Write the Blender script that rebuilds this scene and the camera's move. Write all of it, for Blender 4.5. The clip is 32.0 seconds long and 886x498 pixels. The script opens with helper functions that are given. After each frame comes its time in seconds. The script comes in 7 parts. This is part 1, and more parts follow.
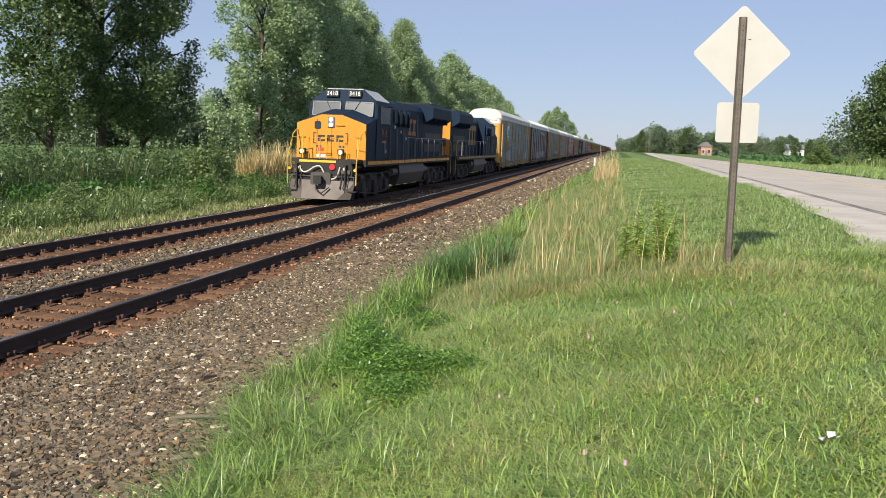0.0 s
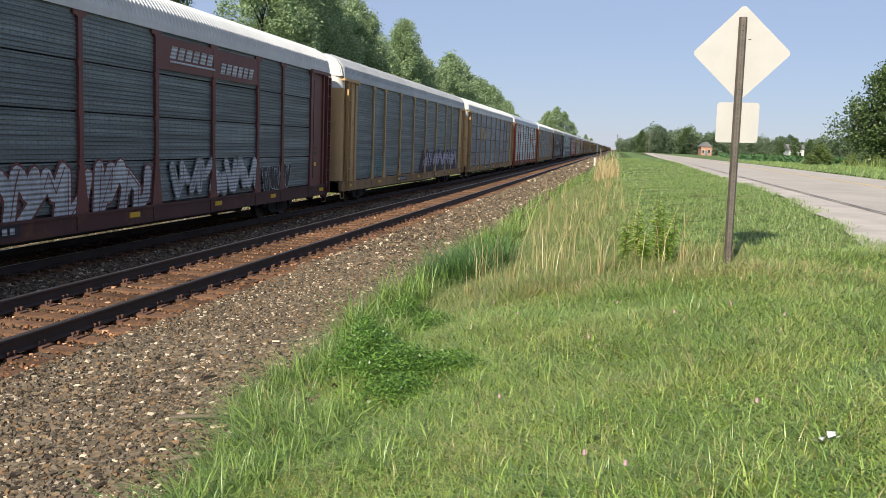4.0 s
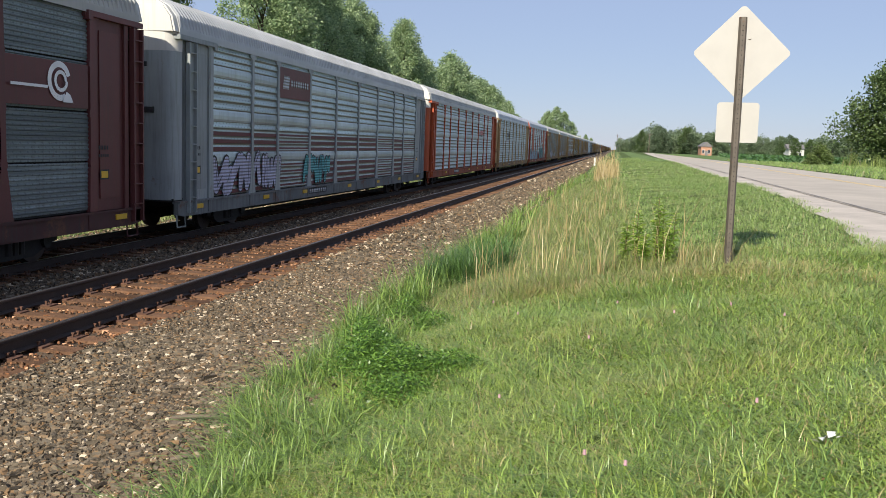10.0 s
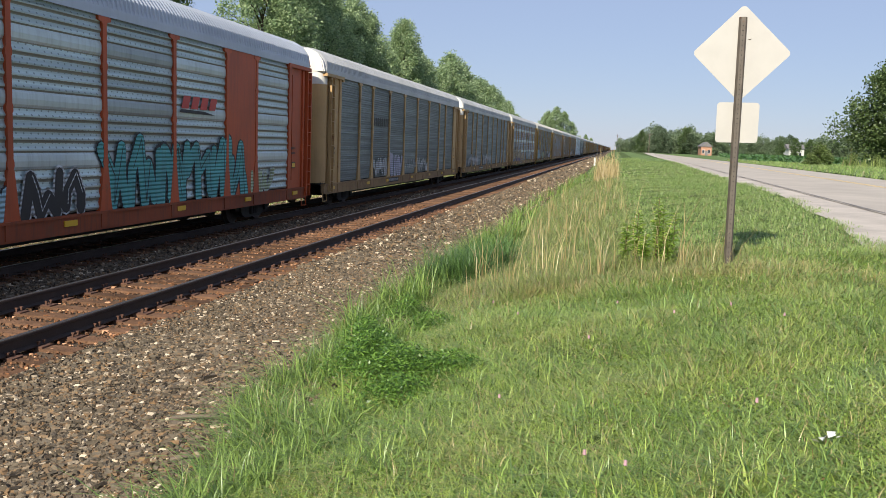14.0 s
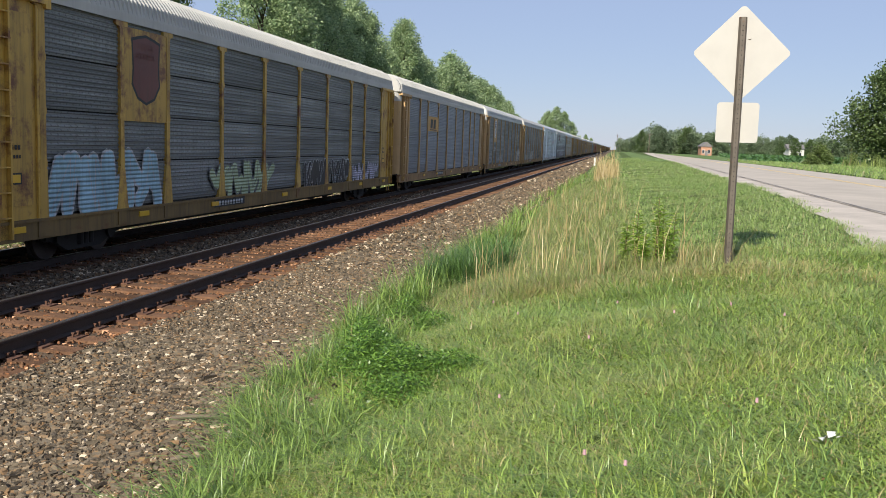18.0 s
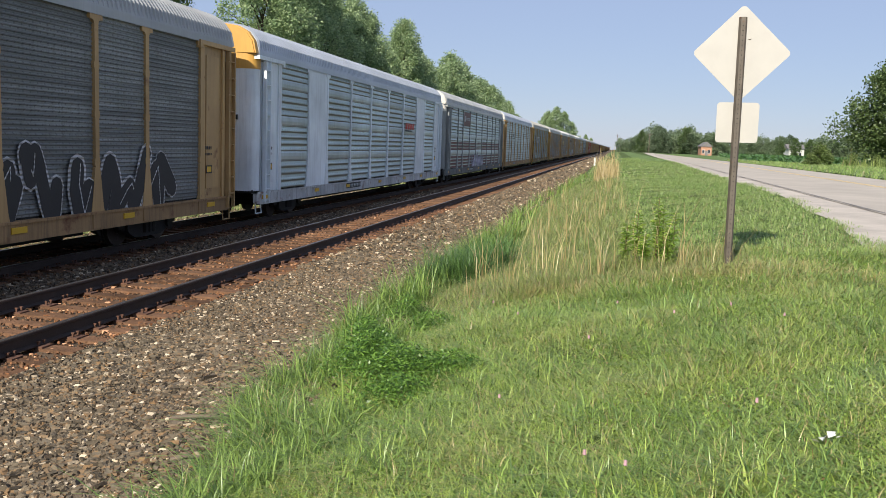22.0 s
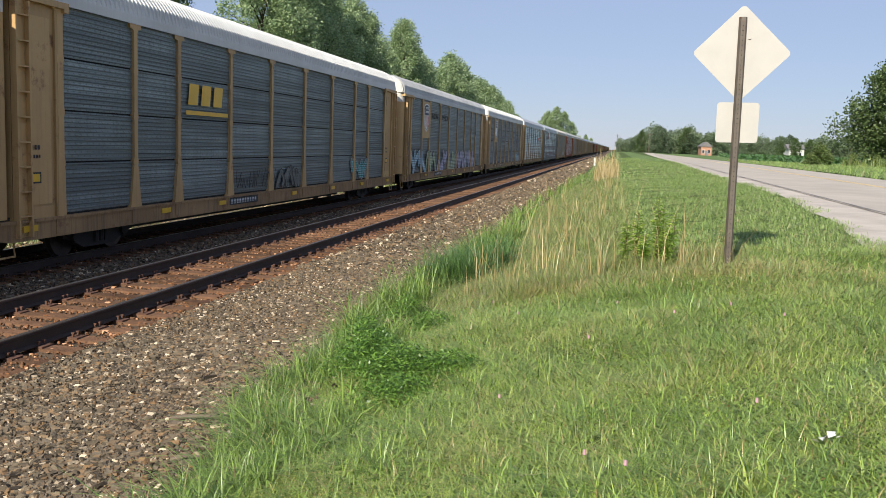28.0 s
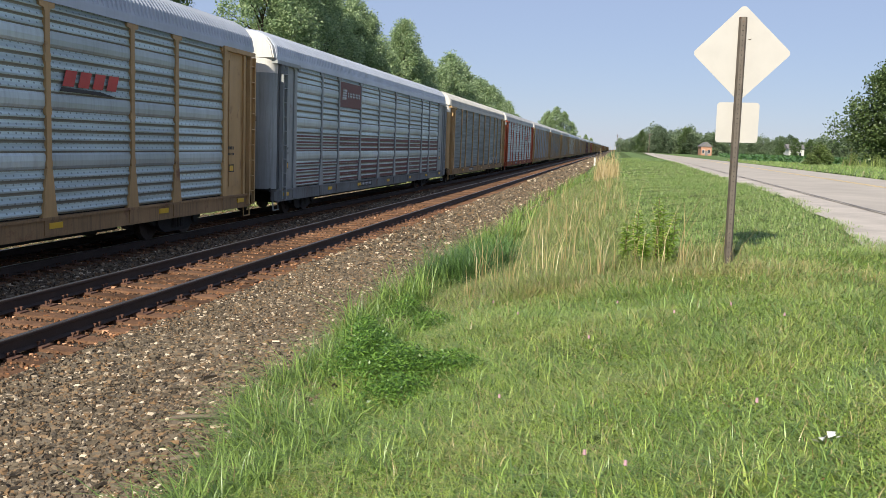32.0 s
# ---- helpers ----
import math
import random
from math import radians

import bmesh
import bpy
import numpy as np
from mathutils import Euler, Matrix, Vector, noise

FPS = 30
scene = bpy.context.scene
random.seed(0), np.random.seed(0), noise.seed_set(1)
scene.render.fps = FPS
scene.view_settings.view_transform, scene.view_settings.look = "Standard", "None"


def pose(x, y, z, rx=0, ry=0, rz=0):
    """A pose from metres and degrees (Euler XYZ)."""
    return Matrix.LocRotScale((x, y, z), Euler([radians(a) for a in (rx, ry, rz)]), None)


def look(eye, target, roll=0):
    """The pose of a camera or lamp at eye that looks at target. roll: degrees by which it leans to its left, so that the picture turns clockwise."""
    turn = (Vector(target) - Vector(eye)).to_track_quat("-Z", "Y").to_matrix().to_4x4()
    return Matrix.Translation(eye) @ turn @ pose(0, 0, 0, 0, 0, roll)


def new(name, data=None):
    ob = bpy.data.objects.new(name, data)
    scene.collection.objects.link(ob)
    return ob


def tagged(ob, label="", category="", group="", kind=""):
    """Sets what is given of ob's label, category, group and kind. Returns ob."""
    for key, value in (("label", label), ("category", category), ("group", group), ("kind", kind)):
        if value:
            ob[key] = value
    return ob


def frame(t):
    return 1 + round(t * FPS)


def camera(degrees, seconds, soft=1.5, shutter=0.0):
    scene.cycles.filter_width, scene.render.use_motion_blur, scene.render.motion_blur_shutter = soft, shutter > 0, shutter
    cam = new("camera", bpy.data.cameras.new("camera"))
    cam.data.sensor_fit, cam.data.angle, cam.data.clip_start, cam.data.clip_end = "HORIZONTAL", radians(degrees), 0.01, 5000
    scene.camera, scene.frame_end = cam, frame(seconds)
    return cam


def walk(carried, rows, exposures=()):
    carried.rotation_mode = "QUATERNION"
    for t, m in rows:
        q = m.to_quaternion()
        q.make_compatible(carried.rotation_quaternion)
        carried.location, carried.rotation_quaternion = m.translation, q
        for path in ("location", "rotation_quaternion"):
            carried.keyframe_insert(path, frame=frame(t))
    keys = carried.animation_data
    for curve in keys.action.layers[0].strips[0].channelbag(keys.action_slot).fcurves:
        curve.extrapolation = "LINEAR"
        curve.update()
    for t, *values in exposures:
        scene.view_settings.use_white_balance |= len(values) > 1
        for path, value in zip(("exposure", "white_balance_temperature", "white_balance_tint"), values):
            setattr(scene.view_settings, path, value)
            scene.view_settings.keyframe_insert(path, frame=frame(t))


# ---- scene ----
# The camera stands on the bank beside the track, on a tripod.
EYE = (0.0, 0.0, 2.309)
YAW, PITCH, ROLL = radians(10.790), radians(6.888), 2.114
AIM = (EYE[0] - 10 * math.sin(YAW) * math.cos(PITCH), 10 * math.cos(YAW) * math.cos(PITCH), EYE[2] - 10 * math.sin(PITCH))
cam = camera(53.51, 32.0, soft=0.72)
walk(cam, [(0.0, look(EYE, AIM, ROLL)), (32.0, look(EYE, AIM, ROLL))])

# Morning sun from behind the camera and a little from the far side of the track.
SUN_WAY = Vector((0.32, 1.50, -1.0)).normalized()
world = bpy.data.worlds.new("sky")
scene.world = world
world.use_nodes = True
wn = world.node_tree
sky = wn.nodes.new("ShaderNodeTexSky")
sky.sky_type = "NISHITA"
sky.sun_disc = False
sky.sun_elevation = math.asin(-SUN_WAY.z)
sky.sun_rotation = math.atan2(-SUN_WAY.x, -SUN_WAY.y)
sky.altitude = 200
sky.air_density, sky.dust_density, sky.ozone_density = 1.0, 0.15, 4.0
haze = wn.nodes.new("ShaderNodeMix")
haze.data_type = "RGBA"
haze.inputs[0].default_value = 0.66
haze.inputs[7].default_value = (4.55, 5.3, 7.75, 1)
wn.links.new(sky.outputs[0], haze.inputs[6])
wn.links.new(haze.outputs[2], wn.nodes["Background"].inputs[0])
wn.nodes["Background"].inputs[1].default_value = 0.062
sun = new("sun", bpy.data.lights.new("sun", "SUN"))
sun.data.energy, sun.data.angle, sun.data.color = 4.3, radians(0.53), (1.0, 0.93, 0.80)
sun.matrix_world = look((0, 0, 60), Vector((0, 0, 60)) + SUN_WAY)
scene.view_settings.exposure = 0.65

# The track plan: rail tops of the near track at z = 0.
NEAR_X, FAR_X, FAR_Z = -7.183, -11.558, -0.225
GAUGE = 1.505
class Form:
    """Collects vertices and faces for one mesh."""

    def __init__(self):
        self.v, self.f, self.m = [], [], []

    def poly(self, pts, m=0):
        n = len(self.v)
        self.v += [tuple(p) for p in pts]
        self.f.append(tuple(range(n, n + len(pts))))
        self.m.append(m)

    def box(self, x0, x1, y0, y1, z0, z1, m=0):
        n = len(self.v)
        self.v += [(x, y, z) for z in (z0, z1) for y in (y0, y1) for x in (x0, x1)]
        for q in ((0, 2, 3, 1), (4, 5, 7, 6), (0, 1, 5, 4), (2, 6, 7, 3), (0, 4, 6, 2), (1, 3, 7, 5)):
            self.f.append(tuple(n + i for i in q))
            self.m.append(m)
        return self

    def soft_box(self, x0, x1, y0, y1, z0, z1, b=0.03, m=0):
        """A box whose upright and long edges are chamfered."""
        pts = [(x0 + b, z0), (x1 - b, z0), (x1, z0 + b), (x1, z1 - b), (x1 - b, z1), (x0 + b, z1), (x0, z1 - b), (x0, z0 + b)]
        return self.prism(pts, "y", y0, y1, m)

    def prism(self, pts, axis, a, b, m=0):
        """A polygon pushed along an axis; its two numbers are the other axes in order x, y, z."""
        def put(p, t):
            return (t, p[0], p[1]) if axis == "x" else (p[0], t, p[1]) if axis == "y" else (p[0], p[1], t)
        n, k = len(self.v), len(pts)
        self.v += [put(p, a) for p in pts] + [put(p, b) for p in pts]
        self.f += [tuple(range(n, n + k)), tuple(range(n + 2 * k - 1, n + k - 1, -1))]
        self.f += [(n + i, n + k + i, n + k + (i + 1) % k, n + (i + 1) % k) for i in range(k)]
        self.m += [m] * (k + 2)
        return self

    def tube(self, pts, r, sides=6, m=0, r_end=None):
        """A round bar along a line of points, thinning to r_end."""
        pts = [Vector(p) for p in pts]
        n0 = len(self.v)
        for i, p in enumerate(pts):
            d = (pts[min(i + 1, len(pts) - 1)] - pts[max(i - 1, 0)]).normalized()
            a = d.cross(Vector((0, 0, 1)) if abs(d.z) < 0.9 else Vector((1, 0, 0))).normalized()
            b = d.cross(a)
            rr = r if r_end is None else r + (r_end - r) * i / (len(pts) - 1)
            for s in range(sides):
                w = 2 * math.pi * s / sides
                self.v.append(tuple(p + rr * (math.cos(w) * a + math.sin(w) * b)))
        for i in range(len(pts) - 1):
            for s in range(sides):
                t = (s + 1) % sides
                q = n0 + i * sides
                self.f.append((q + s, q + t, q + sides + t, q + sides + s))
                self.m.append(m)
        e = n0 + (len(pts) - 1) * sides
        self.f += [tuple(range(n0 + sides - 1, n0 - 1, -1)), tuple(range(e, e + sides))]
        self.m += [m, m]
        return self

    def disc(self, c, axis, r, half, sides=20, m=0):
        w = [2 * math.pi * s / sides for s in range(sides)]
        i = "xyz".index(axis)
        o = [k for k in range(3) if k != i]
        pts = [(c[o[0]] + r * math.cos(a), c[o[1]] + r * math.sin(a)) for a in w]
        return self.prism(pts, axis, c[i] - half, c[i] + half, m)

    def strip(self, profile, a, b, m=0):
        """An open line of (x, z) points pushed along y, with no thickness at its ends."""
        n, k = len(self.v), len(profile)
        self.v += [(x, a, z) for x, z in profile] + [(x, b, z) for x, z in profile]
        self.f += [(n + i, n + i + 1, n + k + i + 1, n + k + i) for i in range(k - 1)]
        self.m += [m] * (k - 1)
        return self

    def mesh(self, name, *mats, smooth=False):
        me = bpy.data.meshes.new(name)
        me.from_pydata(self.v, [], self.f)
        for a in mats:
            me.materials.append(a)
        if any(self.m):
            me.polygons.foreach_set("material_index", self.m)
        bm = bmesh.new()
        bm.from_mesh(me)
        bmesh.ops.recalc_face_normals(bm, faces=bm.faces)
        bm.to_mesh(me)
        bm.free()
        if smooth:
            me.polygons.foreach_set("use_smooth", [True] * len(me.polygons))
            me.set_sharp_from_angle(angle=radians(38))
        me.update()
        return me


def thing(name, label, category, group="", kind="", m=None, data=None):
    ob = new(name, data)
    if m is not None:
        ob.matrix_world = m
    return tagged(ob, label, category, group, kind)


def part(name, shape, material, parent, label="", at=(0, 0, 0), smooth=False):
    """Links a form or a ready mesh as one object under a thing or a part."""
    if isinstance(shape, Form):
        mats = material if isinstance(material, (list, tuple)) else [material]
        shape = shape.mesh(name, *mats, smooth=smooth)
    ob = new(name, shape)
    ob.parent = parent
    ob.location = at
    return tagged(ob, label)


KEPT = {}


def kept(key, make):
    """A mesh that alike pieces share."""
    if key not in KEPT:
        KEPT[key] = make()
    return KEPT[key]


def writing(text, size, material, parent, m, label="", depth=0.004):
    cu = bpy.data.curves.new("lettering", "FONT")
    cu.body, cu.size, cu.extrude = text, size, depth
    cu.align_x, cu.align_y = "CENTER", "CENTER"
    cu.materials.append(material)
    ob = new("lettering", cu)
    ob.parent = parent
    ob.matrix_local = m
    return tagged(ob, label)


def hill(a, b, t):
    t = min(1.0, max(0.0, (t - a) / (b - a)))
    return t * t * (3 - 2 * t)


def raw_mesh(name, verts, quads, mats, tris=False):
    """A mesh from arrays of corners and of faces, quick for large counts."""
    me = bpy.data.meshes.new(name)
    k = quads.shape[1]
    me.vertices.add(len(verts))
    me.vertices.foreach_set("co", np.asarray(verts, np.float32).ravel())
    me.loops.add(quads.size)
    me.loops.foreach_set("vertex_index", quads.astype(np.int32).ravel())
    me.polygons.add(len(quads))
    me.polygons.foreach_set("loop_start", np.arange(0, quads.size, k, dtype=np.int32))
    for a in mats:
        me.materials.append(a)
    me.update(calc_edges=True)
    return me
def shader(name):
    ma = bpy.data.materials.new(name)
    ma.use_nodes = True
    nt = ma.node_tree
    return ma, nt, nt.nodes["Principled BSDF"]


def add(nt, kind, **sets):
    n = nt.nodes.new("ShaderNode" + kind)
    for k, v in sets.items():
        n.inputs[k.replace("_", " ")].default_value = v
    return n


def mixed(nt, fac, a, b, mode="MIX"):
    n = nt.nodes.new("ShaderNodeMix")
    n.data_type, n.blend_type = "RGBA", mode
    for i, v in ((0, fac), (6, a), (7, b)):
        if isinstance(v, (int, float)):
            n.inputs[i].default_value = v
        elif isinstance(v, tuple):
            n.inputs[i].default_value = (*v, 1) if len(v) == 3 else v
        else:
            nt.links.new(v, n.inputs[i])
    return n.outputs[2]


def spread(nt, value, a, b):
    n = nt.nodes.new("ShaderNodeMapRange")
    n.inputs[1].default_value, n.inputs[2].default_value = a, b
    nt.links.new(value, n.inputs[0])
    return n.outputs[0]


def place(nt, scale=(1, 1, 1), space="Object", shift=False):
    """Coordinates on the object; shift: each object gets its own stretch of the pattern."""
    c = nt.nodes.new("ShaderNodeTexCoord")
    mp = nt.nodes.new("ShaderNodeMapping")
    mp.inputs["Scale"].default_value = scale
    nt.links.new(c.outputs[space], mp.inputs[0])
    if shift:
        oi, mu = nt.nodes.new("ShaderNodeObjectInfo"), nt.nodes.new("ShaderNodeMath")
        mu.operation, mu.inputs[1].default_value = "MULTIPLY", 61.0
        nt.links.new(oi.outputs["Random"], mu.inputs[0])
        nt.links.new(mu.outputs[0], mp.inputs["Location"])
    return mp.outputs[0]


def noise_at(nt, vec, scale, detail=4, rough=0.6):
    n = add(nt, "TexNoise", Scale=scale, Detail=detail, Roughness=rough)
    nt.links.new(vec, n.inputs["Vector"])
    return n.outputs[0]


def surface(name, col, rough=0.6, metal=0.0, vary=0.25, scale=1.5, fine=60, bump=0.15, rust=0.0, rust_col=(0.16, 0.065, 0.03),
            streak=0.0, streak_col=(0.05, 0.045, 0.04), rand=0.0, spec=0.5, band=0.0, dots=0.0, ribs=0.0):
    """Paint, metal, wood or stone: two scales of variation, rust patches, upright streaks and relief."""
    ma, nt, bs = shader(name)
    vec = place(nt, shift=rand > 0)
    big, small = noise_at(nt, vec, scale), noise_at(nt, vec, fine, 3)
    dark = tuple(c * (1 - vary) for c in col)
    light = tuple(min(1, c * (1 + vary)) for c in col)
    c = mixed(nt, spread(nt, big, 0.3, 0.7), dark, light)
    c = mixed(nt, 0.25 * min(1, vary * 3), c, mixed(nt, spread(nt, small, 0.3, 0.7), dark, light))
    if streak:
        lines = noise_at(nt, place(nt, (5, 5, 0.25), shift=rand > 0), 2.2, 5, 0.7)
        s = add(nt, "Math")
        s.operation = "MULTIPLY"
        s.inputs[1].default_value = streak
        nt.links.new(spread(nt, lines, 0.48, 0.72), s.inputs[0])
        c = mixed(nt, s.outputs[0], c, streak_col)
    if band:
        lv = noise_at(nt, place(nt, (0.12, 0.12, 5.5), shift=rand > 0), 1.3, 4, 0.65)
        c = mixed(nt, spread(nt, lv, 0.42, 0.62), tuple(x * (1 - band) for x in col), c)
    if dots:
        sp = nt.nodes.new("ShaderNodeSeparateXYZ")
        nt.links.new(place(nt), sp.inputs[0])
        waves = []
        for axis, step in ((1, 0.20), (2, 0.162)):
            w = nt.nodes.new("ShaderNodeMath")
            w.operation, w.inputs[1].default_value = "MULTIPLY", 2 * math.pi / step
            nt.links.new(sp.outputs[axis], w.inputs[0])
            s2 = nt.nodes.new("ShaderNodeMath")
            s2.operation = "COSINE"
            nt.links.new(w.outputs[0], s2.inputs[0])
            waves.append(s2.outputs[0])
        m2 = nt.nodes.new("ShaderNodeMath")
        m2.operation = "MULTIPLY"
        nt.links.new(waves[0], m2.inputs[0])
        nt.links.new(waves[1], m2.inputs[1])
        f2 = spread(nt, m2.outputs[0], 0.66, 0.86)
        f2.node.inputs[4].default_value = dots
        c = mixed(nt, f2, c, tuple(x * 0.3 for x in col))
    if rust:
        r = noise_at(nt, vec, scale * 2.3, 8, 0.72)
        c = mixed(nt, spread(nt, r, 0.72 - 0.3 * rust, 0.80 - 0.22 * rust), c, rust_col)
    if rand:
        oi = nt.nodes.new("ShaderNodeObjectInfo")
        v = spread(nt, oi.outputs["Random"], 0, 1)
        v.node.inputs[3].default_value, v.node.inputs[4].default_value = 1 - rand, 1 + rand
        hs = nt.nodes.new("ShaderNodeHueSaturation")
        nt.links.new(v, hs.inputs["Value"])
        nt.links.new(c, hs.inputs["Color"])
        c = hs.outputs[0]
    nt.links.new(c, bs.inputs["Base Color"])
    bs.inputs["Metallic"].default_value = metal
    bs.inputs["Specular IOR Level"].default_value = spec
    rr = spread(nt, small, 0, 1)
    rr.node.inputs[3].default_value, rr.node.inputs[4].default_value = max(0.05, rough - 0.12), min(1, rough + 0.12)
    nt.links.new(rr, bs.inputs["Roughness"])
    if ribs:
        wv = add(nt, "TexWave", Scale=math.pi / 10 / 0.089, Distortion=0.15, Detail=1.0)
        wv.bands_direction = "Z"
        nt.links.new(place(nt), wv.inputs["Vector"])
        bp = add(nt, "Bump", Strength=ribs, Distance=0.03)
        nt.links.new(wv.outputs["Fac"], bp.inputs["Height"])
        nt.links.new(bp.outputs[0], bs.inputs["Normal"])
    if bump:
        bp = add(nt, "Bump", Strength=bump, Distance=0.02)
        nt.links.new(small, bp.inputs["Height"])
        nt.links.new(bp.outputs[0], bs.inputs["Normal"])
    return ma


def foliage(name, dark, light, dry=None, dry_part=0.1, glow=0.35, rough=0.4, patch=0.0, patch_scale=0.35):
    """Leaves and blades: each one its own shade, with light passing through."""
    ma, nt, bs = shader(name)
    g = nt.nodes.new("ShaderNodeNewGeometry")
    rnd = g.outputs["Random Per Island"]
    c = mixed(nt, rnd, dark, light)
    if patch:
        n = noise_at(nt, place(nt), patch_scale, 3)
        m2 = add(nt, "Math")
        m2.operation = "MULTIPLY"
        m2.inputs[1].default_value = patch
        nt.links.new(spread(nt, n, 0.42, 0.66), m2.inputs[0])
        c = mixed(nt, m2.outputs[0], c, tuple(0.5 * (a + b) for a, b in zip(light, dry or light)))
    if dry:
        h = add(nt, "Math")
        h.operation = "MULTIPLY"
        h.inputs[1].default_value = 7.31
        nt.links.new(rnd, h.inputs[0])
        fr = nt.nodes.new("ShaderNodeMath")
        fr.operation = "FRACT"
        nt.links.new(h.outputs[0], fr.inputs[0])
        c = mixed(nt, spread(nt, fr.outputs[0], 1 - dry_part, 1 - dry_part * 0.7), c, dry)
    nt.links.new(c, bs.inputs["Base Color"])
    bs.inputs["Roughness"].default_value = rough
    bs.inputs["Specular IOR Level"].default_value = 0.5
    tr = nt.nodes.new("ShaderNodeBsdfTranslucent")
    nt.links.new(c, tr.inputs[0])
    ms = nt.nodes.new("ShaderNodeMixShader")
    ms.inputs[0].default_value = glow
    nt.links.new(bs.outputs[0], ms.inputs[1])
    nt.links.new(tr.outputs[0], ms.inputs[2])
    nt.links.new(ms.outputs[0], nt.nodes["Material Output"].inputs[0])
    return ma


# ground
GRASS_SOIL = surface("turf", (0.078, 0.112, 0.034), 0.95, vary=0.35, scale=0.35, fine=18, bump=0.5, spec=0.1)
FIELD = surface("field", (0.125, 0.185, 0.065), 0.95, vary=0.3, scale=0.05, fine=6, bump=0.4, spec=0.1)
BALLAST_BED = surface("crushed_stone", (0.105, 0.076, 0.052), 0.9, vary=0.4, scale=1.2, fine=26, bump=1.0, spec=0.2)
ASPHALT = surface("asphalt", (0.43, 0.385, 0.33), 0.9, vary=0.12, scale=0.5, fine=45, bump=0.3, spec=0.25)
GRAVEL = surface("gravel", (0.47, 0.42, 0.365), 0.92, vary=0.25, scale=1.0, fine=30, bump=0.7, spec=0.2)
LINE_YELLOW = surface("line_paint", (0.66, 0.50, 0.24), 0.8, vary=0.25, scale=2, fine=30)
CRACK = surface("tar", (0.17, 0.155, 0.14), 0.7, vary=0.3)
# track
RAIL_SIDE = surface("rail_rust", (0.040, 0.026, 0.020), 0.8, vary=0.35, scale=2, fine=40, bump=0.3)
RAIL_TOP = surface("rail_top", (0.30, 0.29, 0.29), 0.32, 0.9, vary=0.2, scale=1, fine=90, bump=0.03)
TIE = surface("tie_wood", (0.145, 0.080, 0.047), 0.9, vary=0.4, scale=3, fine=30, bump=0.8, rand=0.35, spec=0.15)
PLATE = surface("plate_rust", (0.105, 0.050, 0.030), 0.85, vary=0.35, scale=6, fine=60, bump=0.4, rand=0.2)
# sheet metal and paint of the train
DARK = surface("underframe_black", (0.022, 0.020, 0.019), 0.8, vary=0.4, scale=2, fine=30, bump=0.3, rust=0.25, rust_col=(0.06, 0.04, 0.03))
WHEEL = surface("wheel_steel", (0.06, 0.045, 0.038), 0.6, 0.4, vary=0.35, scale=3, fine=40)
def paint(name, col, rust=0.35, streak=0.35, rough=0.55, vary=0.18, metal=0.0, rand=0.08, streak_col=(0.05, 0.04, 0.03), band=0.0, dots=0.0):
    return surface(name, col, rough, metal, vary=vary, scale=0.6, fine=35, bump=0.06, rust=rust, streak=streak, rand=rand, streak_col=streak_col, band=band, dots=dots)


TAN = paint("tan_paint", (0.45, 0.285, 0.118), rust=0.45, streak=0.2)
YELLOW = paint("yellow_paint", (0.55, 0.30, 0.06), rust=0.35, streak=0.15)
MUSTARD = paint("worn_yellow_paint", (0.50, 0.31, 0.06), rust=0.75, streak=0.5)
MAROON = paint("maroon_paint", (0.115, 0.030, 0.027), rust=0.3)
BROWN = paint("brown_red_paint", (0.14, 0.042, 0.034), rust=0.3)
ORANGE = paint("orange_red_paint", (0.42, 0.072, 0.016), rust=0.25)
GREY = paint("grey_paint", (0.28, 0.305, 0.30), rust=0.3, streak=0.4)
WHITE = paint("white_paint", (0.62, 0.60, 0.55), rust=0.12, streak=0.15, vary=0.08)
CREAM = paint("cream_roof", (0.41, 0.40, 0.37), rust=0.12, streak=0.12, vary=0.1)
ROOF_WHITE = paint("white_roof", (0.60, 0.60, 0.585), rust=0.08, streak=0.1, vary=0.08)
PALE_TAN = paint("pale_tan_paint", (0.50, 0.35, 0.18), rust=0.45, streak=0.2)
GALV_ROOF = paint("galvanised_roof", (0.38, 0.385, 0.385), rust=0.2, streak=0.1, vary=0.15, metal=0.35, rough=0.45)
BLUE_ROOF = paint("zinc_roof", (0.40, 0.43, 0.48), rust=0.08, streak=0.1, vary=0.12, metal=0.45, rough=0.4)
SILVER = paint("galvanised_panel", (0.47, 0.585, 0.585), rust=0.03, streak=0.22, rough=0.38, metal=0.30, rand=0.10, band=0.32, dots=0.85, streak_col=(0.30, 0.30, 0.26))
BELT = paint("plain_belt", (0.42, 0.49, 0.49), rust=0.04, streak=0.25, rough=0.42, metal=0.25, rand=0.22)
# darker olive tone for the lower face of each wide rib
RIB_FOOT = paint("dirty_rib", (0.20, 0.20, 0.155), rust=0.1, streak=0.2, rough=0.6, rand=0.1)
SLATE = paint("weathered_panel", (0.215, 0.26, 0.265), rust=0.10, streak=0.45, rough=0.5, metal=0.4, rand=0.14, band=0.45, dots=0.5)
BLUEGREY = paint("blue_grey_panel", (0.26, 0.295, 0.345), rust=0.06, streak=0.35, rough=0.5, metal=0.4, rand=0.12, band=0.3, dots=0.4)
SOOT = paint("dark_dirty_panel", (0.245, 0.262, 0.257), rust=0.2, streak=0.5, rough=0.6, metal=0.3, rand=0.16, band=0.45, dots=0.55)
PALE = paint("pale_grey_paint", (0.70, 0.76, 0.79), rust=0.08, streak=0.2)
RED_BAND = paint("red_band_paint", (0.10, 0.013, 0.017), rust=0.1)
